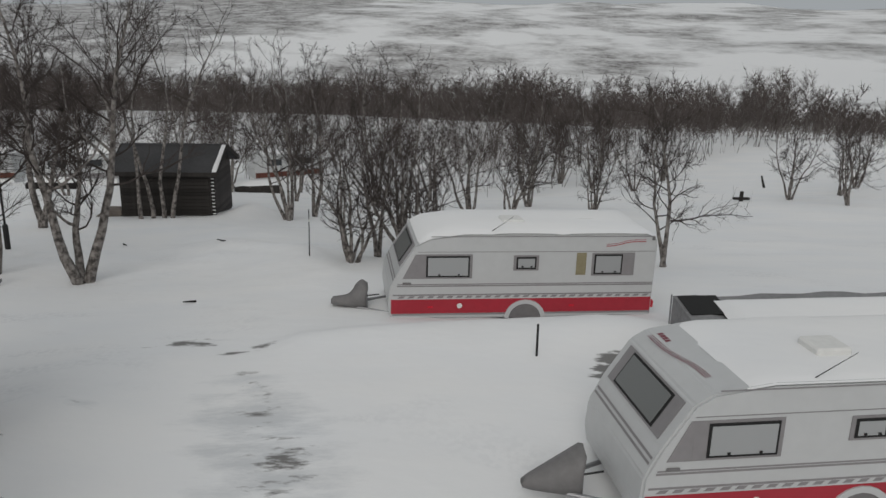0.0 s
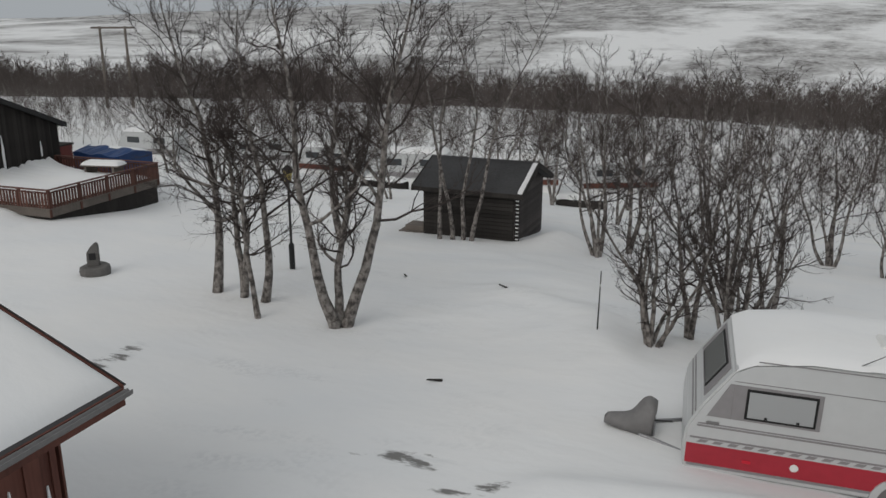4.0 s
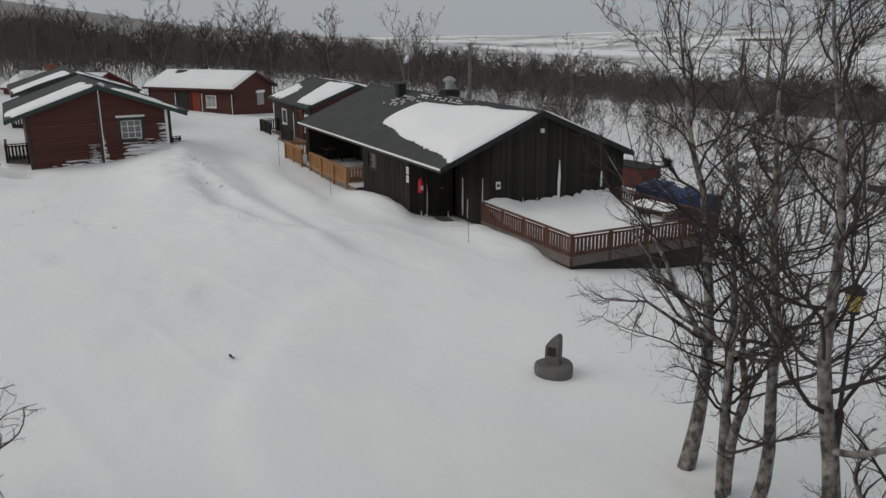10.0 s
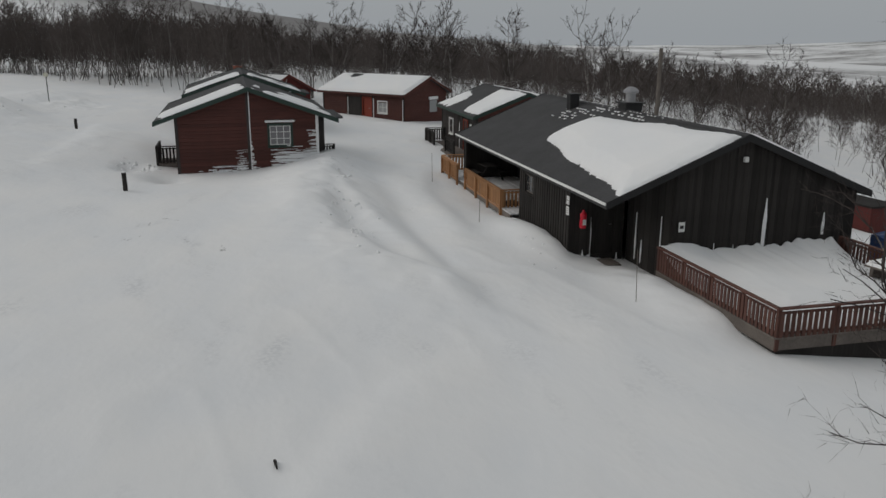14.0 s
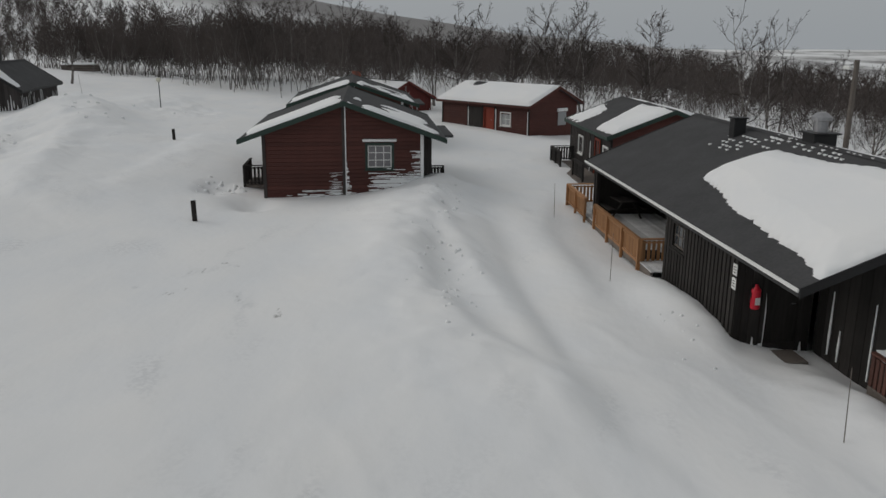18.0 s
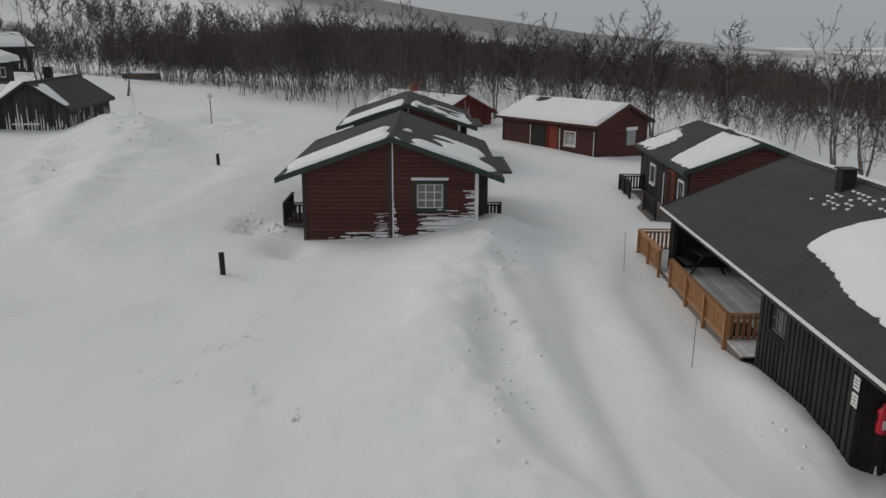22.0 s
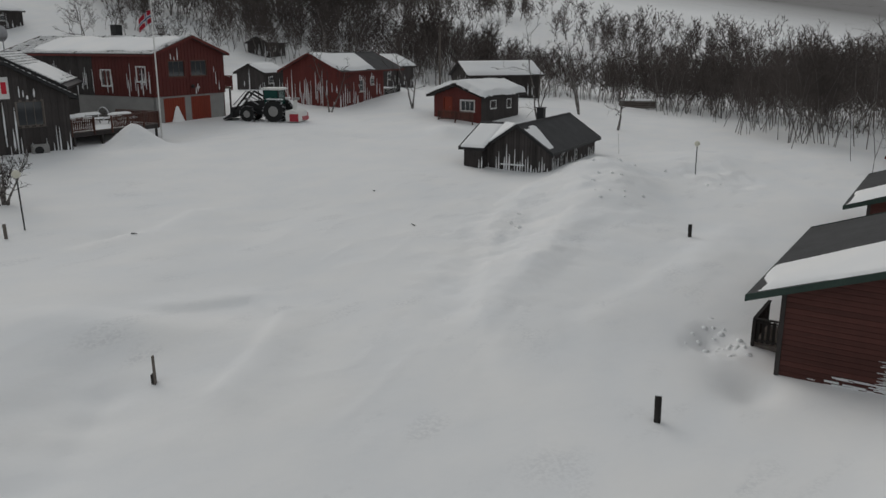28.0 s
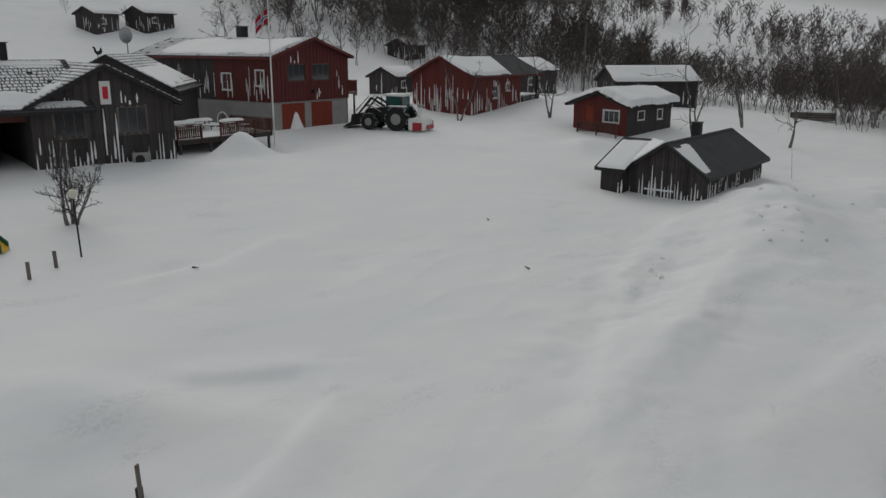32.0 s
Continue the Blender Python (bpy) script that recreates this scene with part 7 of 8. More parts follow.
bollard(-43.33, 7.24, 0.75, "dark wooden socket post standing in snow")
bollard(-61.27, 0.33, 0.62, "dark wooden socket post by the drift")
pi_ = thing("standpipe_post", "weathered board with a small box at its foot", "post", pose(-35.7, -4.05, gz(-35.7, -4.05), 0, 3, 35))
part("board", box(-0.05, 0.05, -0.02, 0.02, -0.3, 0.85), OLD_WOOD, pi_)
part("box", box(-0.13, 0.02, -0.12, -0.021, -0.1, 0.28, 0.01), BLACK_WOOD, pi_)


def globe_lamp(x, y, h, rz=0):
    g = thing("globe_lamp", "thin black lamp post with a frosted globe", "street lamp", pose(x, y, gz(x, y), 0, 1.5, rz), "globe lamps")
    part("pole", tube((0, 0, -0.3), (0, 0, h), 0.035), BLACK_METAL, g)
    part("globe", lathe([(0.02, h), (0.12, h + 0.03), (0.19, h + 0.14), (0.19, h + 0.2), (0.12, h + 0.31), (0.03, h + 0.35)], 16), LAMP_GLASS, g, "frosted pale globe")


globe_lamp(-77.0, -6.1, 1.9)
globe_lamp(-39.2, -19.9, 2.25)
for i_, (x_, y_) in enumerate(((-35.2, -18.0), (-37.0, -18.2), (-38.1, -19.1))):
    simple("fence_post", "short grey fence post in deep snow", "post", x_, y_, box(-0.06, 0.06, -0.05, 0.05, -0.4, 0.62, 0.01), OLD_WOOD, "yard fence posts", tilt=(2 * i_ - 2, 1))
pg = thing("play_tower", "children's play tower with a red panel and yellow slide", "playground", pose(-35.5, -21.8, gz(-35.5, -21.8), 0, 0, 145))
part("red_panel", box(-1.3, 0.25, -0.03, 0.03, 0.1, 1.75, 0.01), surface("faded_pink_red", (0.42, 0.07, 0.10), 0.6, scale=4), pg, "faded red panel")
for x_ in (-1.25, 0.2):
    part("post", box(x_ - 0.05, x_ + 0.05, 0.031, 0.13, -0.4, 1.85), BLACK_WOOD, pg)
    part("post", box(x_ - 0.05, x_ + 0.05, 1.1, 1.2, -0.4, 1.85), BLACK_WOOD, pg)
part("platform", box(-1.3, 0.25, 0.13, 1.1, 0.85, 0.93), OLD_WOOD, pg)
part("slide", extrude_profile([(0.25, 1.0), (1.35, 0.05), (1.35, 0.15), (0.25, 1.15)], 0.4, 0.95), YELLOW, pg, "yellow slide")
part("slide_side", extrude_profile([(0.25, 1.0), (1.35, 0.03), (1.35, 0.35), (0.25, 1.35)], 0.34, 0.395), GREEN_PAINT, pg)
part("slide_side", extrude_profile([(0.25, 1.0), (1.35, 0.03), (1.35, 0.35), (0.25, 1.35)], 0.955, 1.01), GREEN_PAINT, pg)
hy = thing("snowed_in_post", "dark stump with crossed arms in the snow", "post", pose(16.46, 43.7, gz(16.46, 43.7)))
part("stem", tube((0, 0, -0.3), (0, 0, 0.55), 0.14, 0.1), BLACK_WOOD, hy)
part("arm", box(-0.45, 0.45, -0.09, 0.09, 0.08, 0.22, 0.02), BLACK_WOOD, hy)
simple("leaning_stake", "bent dark stake in the snow", "stick", 21.5, 53.0, tube((0, 0, -0.3), (-0.35, 0, 0.8), 0.1, 0.06), BLACK_WOOD)

# ---- lodge terrace, deck and fittings ----
hr = H.root
dk = thing("front_deck", "red-brown railed deck in front of the lodge, deep in snow", "deck", hr.matrix_basis.copy())
for k_ in range(38):
    part("plank", box(-5.65 + k_ * 0.15, -5.51 + k_ * 0.15, -3.6, 2.7, -0.12, -0.08), OLD_WOOD, dk)
part("beam", box(-5.6, 0.1, 2.55, 2.66, -0.42, -0.125), OLD_WOOD, dk)
part("beam", box(-5.6, -5.48, -3.6, 2.54, -0.42, -0.125), OLD_WOOD, dk)
part("skirting", box(-5.5, -5.44, -3.6, 2.5, -1.2, -0.43), BLACK_WOOD, dk)
part("skirting", box(-5.4, 0.1, 2.46, 2.52, -1.2, -0.43), BLACK_WOOD, dk)
for x_ in (-5.4, -2.8, -0.2):
    part("deck_post", box(x_ - 0.06, x_ + 0.06, 2.3, 2.42, -1.3, -0.13), BLACK_WOOD, dk)
rail(dk, (0.05, 2.64), (-5.6, 2.64), -0.12, 0.72, DECK_RED)
rail(dk, (-5.62, 2.6), (-5.62, -3.6), -0.12, 0.72, DECK_RED)
rail(dk, (-5.58, -3.6), (0.0, -3.6), -0.12, 0.72, DECK_RED)
snow_sheet(dk, lambda s, l: ((s, l, -0.075 + (0.36 + 0.5 * float(value_noise(np.array(l * 1.3), np.array(3.3), 4)) + 0.22 * float(value_noise(np.array(l * 5.1), np.array(8.2), 2))) * math.exp(-((0.3 - s) / 0.9))), (0, 0, 1)), -5.4, 0.235, -3.45, 2.5, 151, thick=0.36, ragged=0.06, edge=1.5, step=0.065, label="deep snow drifted over the deck")
pt_ = thing("deck_table", "picnic table buried under snow on the deck", "table", hr.matrix_basis @ pose(-3.6, -2.6, -0.08, 0, 0, 10))
part("tabletop", box(-0.9, 0.9, -0.38, 0.38, 0.62, 0.68, 0.01), OLD_WOOD, pt_)
part("leg", box(-0.7, -0.6, -0.4, 0.4, 0, 0.62), OLD_WOOD, pt_)
part("leg", box(0.6, 0.7, -0.4, 0.4, 0, 0.62), OLD_WOOD, pt_)
snow_sheet(pt_, lambda s, l: ((s, l, 0.682), (0, 0, 1)), -0.9, 0.9, -0.38, 0.38, 152, thick=0.16, ragged=0.02, edge=0.15, step=0.09)

# snow-dusted planks, colour raised further to stand in for daylight under the roof
LIT_SNOWY_PLANKS = surface("snowy_brightened_deck_planks", (0.66, 0.665, 0.67), 0.85, var=0.3, scale=8, bump=0.3, rnd=0.2)
te = thing("terrace", "timber terrace with new pine railings beside the lodge", "terrace", hr.matrix_basis.copy())
for k_ in range(20):
    part("plank", box(8.5, 19.3, 1.5 + k_ * 0.148, 1.64 + k_ * 0.148, -0.14, -0.10), LIT_SNOWY_PLANKS, te)
part("beam", box(8.6, 19.3, 4.36, 4.44, -0.40, -0.145), OLD_WOOD, te)
for x_ in (9.8, 12.0, 14.2, 16.6, 19.0):
    part("footing", box(x_ - 0.09, x_ + 0.09, 4.1, 4.3, -1.0, -0.145), STONE, te)
rail(te, (9.7, 4.47), (15.2, 4.47), -0.26, 0.86, ORANGE_WOOD)
rail(te, (9.7, 3.3), (9.7, 4.42), -0.26, 0.86, ORANGE_WOOD)
rail(te, (16.2, 4.6), (19.3, 4.6), -0.2, 0.86, ORANGE_WOOD)
rail(te, (19.3, 4.55), (19.3, 1.6), -0.2, 0.86, ORANGE_WOOD)
part("door_mat", box(9.9, 11.0, 3.4, 4.3, -0.098, -0.085), RUBBER, te, "dark rubber mat")
for k_ in range(3):
    part("step", box(15.3, 16.1, 4.5 + 0.3 * k_, 4.8 + 0.3 * k_, -0.45 - 0.16 * k_, -0.40 - 0.16 * k_), OLD_WOOD, te)


def picnic_table(m, label, mat, snow=None):
    t = thing("picnic_table", label, "table", m, "picnic tables")
    for k in range(5):
        part("plank", box(-0.9, 0.9, -0.36 + k * 0.145, -0.225 + k * 0.145, 0.70, 0.74), mat, t)
    for s in (-1, 1):
        for k in range(2):
            y = s * (0.62 + 0.13 * k)
            part("seat_plank", box(-0.9, 0.9, y - 0.06, y + 0.06, 0.42, 0.46), mat, t)
        x = s * 0.62
        for d in (-1, 1):
            part("leg", tube((x, d * 0.62, 0), (x, d * 0.2, 0.70), 0.045, sides=4), mat, t)
        part("brace", box(x - 0.03, x + 0.03, -0.8, 0.8, 0.34, 0.415), mat, t)
    if snow:
        snow_sheet(t, lambda s, l: ((s, l, 0.742), (0, 0, 1)), -0.92, 0.92, -0.37, 0.37, snow, thick=0.15, ragged=0.03, edge=0.15, step=0.1)
        for d in (-1, 1):
            snow_sheet(t, lambda s, l, d=d: ((s, l + d * 0.69, 0.462), (0, 0, 1)), -0.92, 0.92, -0.14, 0.14, snow + d, thick=0.12, ragged=0.02, edge=0.1, step=0.08)
    return t


picnic_table(hr.matrix_basis @ pose(16.4, 3.1, -0.1, 0, 0, 5), "dark stained picnic table with snow on its planks", BLACK_WOOD)
fx = thing("fire_extinguisher", "red fire extinguisher in a cover on the black wall", "extinguisher", hr.matrix_basis @ pose(3.24, 3.75, 0.55, 0, 0, 0))
part("cylinder", lathe([(0.10, 0), (0.115, 0.04), (0.115, 0.46), (0.06, 0.54), (0.03, 0.60)], 14), RED_PLASTIC, fx, m=Matrix.Translation((-0.12, 0, 0)))
part("label_plate", box(-0.245, -0.236, -0.06, 0.06, 0.12, 0.3), WHITE, fx)
part("hose", tube((-0.12, 0.05, 0.58), (-0.12, 0.16, 0.2), 0.018), RUBBER, fx)
part("bracket", box(-0.02, 0.0, -0.08, 0.08, 0.1, 0.6), BLACK_METAL, fx)
for i_, (s_, l_, z_) in enumerate(((3.42, 4.18, 0.95), (3.42, 4.18, 1.3))):
    sg_ = thing("wall_sign", "small white notice on the black boards", "sign", hr.matrix_basis @ pose(s_, l_, z_), "white notices")
    part("plate", box(-0.11, 0.11, 0.0, 0.012, 0, 0.28), WHITE, sg_)
    for k_ in range(3):
        part("bar", box(-0.07, 0.07, 0.0125, 0.015, 0.06 + k_ * 0.07, 0.08 + k_ * 0.07), BLACK_METAL, sg_)
sg_ = thing("wall_sign", "small white notice on the black boards", "sign", hr.matrix_basis @ pose(0.22, 1.85, 1.0), "white notices")
part("plate", box(0.0, 0.012, -0.1, 0.1, 0, 0.3), WHITE, sg_)
part("bar", box(-0.003, -0.0005, -0.06, 0.06, 0.1, 0.2), BLACK_METAL, sg_)
gl_ = thing("gable_lamp", "small white lamp high on the black gable", "lamp", hr.matrix_basis @ pose(0.22, -0.05, 3.05))
part("lamp_body", box(-0.12, 0.0, -0.07, 0.07, 0, 0.16, 0.02), WHITE, gl_)
ps_ = thing("entrance_step", "low plank step at the lodge door", "step", hr.matrix_basis @ pose(2.2, 3.4, -0.62))
part("tread", box(0.1, 0.9, -0.7, 0.5, 0.02, 0.1), OLD_WOOD, ps_)
part("frame", box(0.15, 0.85, -0.65, 0.45, -0.5, 0.019), GREY_WOOD, ps_)
part("drainpipe", tube((0.6, -4.25, 1.8), (0.75, -4.18, -0.6), 0.04), BLACK_METAL, hr)

# behind the lodge
tr_ = thing("tarped_trailer", "trailer under a blue tarpaulin edged with snow", "trailer", pose(-30.2, 33.3, gz(-30.2, 33.3), 0, 0, -4))
bm_ = bmesh.new()
ro_ = []
for k_ in range(9):
    x_ = -1.6 + k_ * 0.40
    s_ = 0.06 * math.sin(k_ * 1.7)
    ro_.append([bm_.verts.new(p) for p in ((x_, -0.95, 0.25), (x_, -0.95, 1.05 + s_), (x_, 0.0, 1.28 - s_), (x_, 0.95, 1.05), (x_, 0.95, 0.25))])
for p_, q_ in zip(ro_, ro_[1:]):
    for k_ in range(4):
        bm_.faces.new((p_[k_], q_[k_], q_[k_ + 1], p_[k_ + 1]))
bm_.faces.new(ro_[0]), bm_.faces.new(ro_[-1][::-1])
part("tarpaulin", bm_, BLUE_TARP, tr_)
part("chassis", box(-1.5, 1.5, -0.8, 0.8, 0.0, 0.24), BLACK_METAL, tr_)
for y_ in (-0.9, 0.9):
    part("wheel", lathe([(0.2, -0.09), (0.31, -0.08), (0.31, 0.08), (0.2, 0.09)], 16, "Y"), RUBBER, tr_, m=Matrix.Translation((0, y_, 0.1)))
snow_sheet(tr_, lambda s, l: ((s, l, 1.06 + 0.22 * (1 - abs(l) / 0.95)), (0, 0, 1)), -1.5, 1.5, -0.1, 0.95, 161, thick=0.08, ragged=0.2, edge=0.2)
rb = thing("red_bin_store", "low red boarded bin store in the snow", "shed", pose(-44.9, 41.4, gz(-44.9, 41.4) - 0.2, 0, 0, 10))
part("body", box(-1.5, 1.5, -0.8, 0.8, -0.3, 1.5, 0.02), BRIGHT_RED, rb)
part("lid", box(-1.6, 1.6, -0.9, 0.9, 1.5, 1.6, 0.02), BLACK_WOOD, rb)
ep = thing("power_pole", "grey wooden power pole with a lamp", "pole", pose(-45.2, 30.65, gz(-45.2, 30.65)))
part("pole", tube((0, 0, -0.5), (0.05, 0, 7.35), 0.13, 0.09), OLD_WOOD, ep)
part("lamp_arm", tube((0, 0, 6.9), (-0.7, 0.2, 7.05), 0.03), STEEL, ep)
part("lamp_head", box(-1.2, -0.68, 0.08, 0.32, 6.98, 7.12, 0.03), WHITE, ep)
hf = thing("line_mast", "wooden H-frame power line mast", "mast", pose(-84.0, 85.5, gz(-84, 85.5), 0, 0, 40))
for x_ in (-1.6, 1.6):
    part("leg", tube((x_, 0, -1), (x_ * 0.95, 0, 10.5), 0.2, 0.15), OLD_WOOD, hf)
part("crossarm", box(-2.6, 2.6, -0.12, 0.12, 10.2, 10.45), OLD_WOOD, hf)
rs_ = random.Random(77)
for i_, (x_, y_, a_) in enumerate(((-22.0, 60.0, 20), (-30.0, 58.0, 15), (-38.5, 60.0, 5), (-47.0, 62.0, 25), (-15.0, 63.0, 30), (-55.0, 57.0, 10))):
    fc_ = thing("far_caravan", "white snow-covered caravan far behind the birches", "caravan", pose(x_, y_, gz(x_, y_) + 0.3, 0, 0, a_), "caravans beyond the lodge")
    part("body", extrude_profile([(0, 0), (0.0, 0.9), (0.6, 1.9), (5.6, 1.95), (5.8, 0)], 0, 2.2, 0.06), CARAVAN_WHITE, fc_)
    part("band", box(0.05, 5.75, -0.02, -0.001, 0.1, 0.5), BROWN_RED if i_ % 2 == 0 else CARAVAN_GREY, fc_)
    part("window", box(1.0, 2.2, -0.02, -0.001, 1.0, 1.5), GLASS, fc_)
    part("window", box(3.6, 4.7, -0.02, -0.001, 1.0, 1.5), GLASS, fc_)
    snow_sheet(fc_, lambda s, l: ((s, l, 1.93), (0, 0, 1)), 0.6, 5.6, 0.0, 2.2, 170 + i_, thick=0.25, ragged=0.05, step=0.3)
    part("skirt", box(0.2, 5.6, 0.1, 2.1, -0.8, -0.001), SNOW, fc_)
for i_, (x_, y_, w_) in enumerate(((-26.0, 52.5, 3.2), (-19.0, 50.0, 2.6), (-12.5, 53.0, 3.0))):
    cr_ = thing("covered_pile", "low dark covered pile under snow", "pile", pose(x_, y_, gz(x_, y_), 0, 0, 10 * i_))
    part("cover", box(-w_ / 2, w_ / 2, -0.6, 0.6, -0.4, 0.55, 0.15), BLACK_WOOD, cr_)
    snow_sheet(cr_, lambda s, l: ((s, l, 0.552), (0, 0, 1)), -w_ / 2, w_ / 2, -0.55, 0.6, 180 + i_, thick=0.25, ragged=0.1)

# ---- the red house yard ----
bd = thing("raised_deck", "raised timber deck with red-brown rail and snowy tables", "deck", pose(-57.7, -39.7, 0, 0, 0, 283))
# local x runs back from the corner, local y along the front edge towards the brown house
DZ = 4.2
for k_ in range(30):
    part("plank", box(0.0, 4.4, 0.07 + 0.25 * k_, 0.05 + 0.25 * (k_ + 1), DZ - 0.06, DZ), OLD_WOOD, bd)
part("beam", box(0.0, 0.1, 0.0, 7.6, DZ - 0.35, DZ - 0.061), GREY_WOOD, bd)
part("beam", box(0.101, 4.4, 0.0, 0.1, DZ - 0.35, DZ - 0.061), GREY_WOOD, bd)
for x_, y_ in ((0.06, 0.1), (0.06, 2.6), (0.06, 5.0), (0.06, 7.3), (2.2, 0.1), (4.2, 0.1)):
    part("deck_post", box(x_, x_ + 0.14, y_, y_ + 0.14, 2.4, DZ - 0.351), GREY_WOOD, bd)
rail(bd, (0.0, 0.02), (0.0, 4.3), DZ, 0.85, DECK_RED)
rail(bd, (0.0, 5.8), (0.0, 7.6), DZ, 0.85, DECK_RED)
rail(bd, (0.05, 0.0), (4.3, 0.0), DZ, 0.85, DECK_RED)
snow_sheet(bd, lambda s, l: ((s, l, DZ + 0.002), (0, 0, 1)), 0.1, 4.3, 0.1, 7.5, 191, thick=0.12, ragged=0.2, edge=0.4, step=0.25)
for i_, (x_, y_, a_) in enumerate(((1.5, 2.2, 95), (2.4, 5.6, 90), (3.2, 3.6, 85))):
    picnic_table(bd.matrix_basis @ pose(x_, y_, DZ + 0.02, 0, 0, a_), "grey picnic table loaded with snow", OLD_WOOD, 195 + 3 * i_)
fp = thing("flagpole", "white flagpole with a small red, white and blue flag", "flagpole", pose(-58.0, -39.9, gz(-58.0, -39.9)))
part("pole", tube((0, 0, -0.5), (0, 0, 11.5), 0.06, 0.04, 12), WHITE, fp)
flag_ = thing("flag", "red flag with a blue and white cross, limp in the wind", "flag", pose(-58.0, -39.9, gz(-58.0, -39.9) + 8.3, 0, 0, -55) @ Matrix.Scale(0.85, 4))


def flag_strip(name, mat, x0, x1, z0, z1, out):
    bm = bmesh.new()
    n = 12
    rows = []
    for k in range(n + 1):
        x = x0 + (x1 - x0) * k / n
        y = 0.10 * math.sin(x * 3.4) + 0.05 * math.sin(x * 7)
        d = -0.45 * x - 0.08 * x * x
        rows.append([bm.verts.new((x * 0.8 + 0.07, y + o, z + d)) for z in (z0, z1) for o in (-out, out)])
    for a, b in zip(rows, rows[1:]):
        for i, j in ((0, 2), (2, 3), (3, 1), (1, 0)):
            bm.faces.new((a[i], b[i], b[j], a[j]))
    bm.faces.new((rows[0][0], rows[0][1], rows[0][3], rows[0][2]))
    bm.faces.new((rows[-1][0], rows[-1][2], rows[-1][3], rows[-1][1]))
    part(name, bm, mat, flag_)


flag_strip("field", surface("red_flag_cloth", (0.30, 0.015, 0.03), 0.9, scale=5), 0, 1.5, 0, 1.1, 0.006)
flag_strip("white_cross", WHITE, 0.001, 1.501, 0.42, 0.70, 0.010)
flag_strip("white_cross", WHITE, 0.40, 0.68, 0.001, 1.101, 0.011)
flag_strip("blue_cross", BLUE_TARP, 0.002, 1.502, 0.49, 0.63, 0.014)
flag_strip("blue_cross", BLUE_TARP, 0.47, 0.61, 0.002, 1.102, 0.015)


def tractor(m):
    """Local x forwards. Front loader with bucket, snow blower behind."""
    t = thing("tractor", "dark tractor with front loader, snow chains and red rear snow blower", "tractor", m)
    part("bonnet", extrude_profile([(0.2, 0.95), (2.1, 0.9), (2.15, 1.35), (1.9, 1.55), (0.2, 1.7)], -0.4, 0.4, 0.05), BLACK_METAL, t)
    part("bonnet_stripe", box(0.5, 1.9, -0.42, -0.406, 1.15, 1.3), RED_PLASTIC, t)
    part("chassis", box(-1.1, 2.0, -0.3, 0.3, 0.55, 0.94, 0.03), BLACK_METAL, t)
    cab = part("cab", box(-1.15, 0.25, -0.7, 0.7, 0.95, 1.35, 0.04), BLACK_METAL, t)
    for x in (-1.1, 0.12):
        for y in (-0.68, 0.6):
            part("pillar", box(x, x + 0.08, y, y + 0.08, 1.35, 2.5), BLACK_METAL, cab)
    part("cab_roof", box(-1.25, 0.35, -0.78, 0.78, 2.5, 2.68, 0.05), WHITE, cab, "pale cab roof dusted with snow")
    for y in (-0.665, 0.645):
        part("pane", box(-1.02, 0.12, y, y + 0.015, 1.37, 2.48), glass_t, cab)
    part("pane", box(0.14, 0.155, -0.58, 0.58, 1.72, 2.48), glass_t, cab)
    part("pane", box(-1.075, -1.06, -0.58, 0.58, 1.37, 2.48), glass_t, cab)
    for x, r, w, yo in ((-0.75, 0.88, 0.5, 0.82), (1.55, 0.62, 0.4, 0.78)):
        for s in (-1, 1):
            wh = part("wheel", lathe([(r * 0.40, -w / 2), (r * 0.93, -w / 2), (r, -w * 0.3), (r, w * 0.3), (r * 0.93, w / 2), (r * 0.40, w / 2)], 26, "Y"), RUBBER, t, m=Matrix.Translation((x, s * yo, r)))
            part("rim", lathe([(r * 0.12, -w * 0.56), (r * 0.40, -w * 0.53), (r * 0.46, -w * 0.505), (r * 0.46, w * 0.505), (r * 0.40, w * 0.53), (r * 0.12, w * 0.56)], 20, "Y"), CONCRETE, wh, "pale snow-caked rim")
            lug = bmesh.new()
            for k in range(16):
                a = 2 * math.pi * k / 16
                bm_box(lug, -0.045, 0.045, -w / 2, w / 2, r * 0.97, r * 1.045, Matrix.Rotation(a, 4, "Y") @ Matrix.Rotation(0.3 * (-1) ** k, 4, "Z"))
            part("chain", lug, STEEL, wh, "snow chain over the tyre")
            if r > 0.7:
                part("mudguard", box(x - 0.7, x + 0.6, min(s * 0.6, s * 1.05), max(s * 0.6, s * 1.05), r * 2 + 0.02, r * 2 + 0.1, 0.03), SNOW, t, "mudguard heaped with snow")
    for s in (-1, 1):
        part("loader_arm", tube((0.35, s * 0.55, 1.75), (1.5, s * 0.5, 2.35), 0.09, 0.08, 4), BLACK_METAL, t)
        part("loader_arm", tube((1.5, s * 0.5, 2.35), (2.75, s * 0.5, 0.95), 0.085, 0.07, 4), BLACK_METAL, t)
        part("hydraulic_ram", tube((0.7, s * 0.5, 1.35), (1.9, s * 0.5, 1.95), 0.045), STEEL, t)
        part("hydraulic_ram", tube((1.7, s * 0.5, 2.45), (2.85, s * 0.5, 1.3), 0.04), STEEL, t)
    part("crossbar", tube((2.0, -0.5, 1.75), (2.0, 0.5, 1.75), 0.05), BLACK_METAL, t)
    part("bucket", extrude_profile([(2.65, 0.35), (3.55, 0.15), (3.6, 0.22), (2.95, 0.6), (2.85, 1.15), (2.72, 1.15)], -1.1, 1.1, 0.02), BLACK_METAL, t, "black loader bucket")
    part("exhaust", tube((1.1, -0.45, 1.5), (1.1, -0.45, 2.4), 0.045), BLACK_METAL, t)
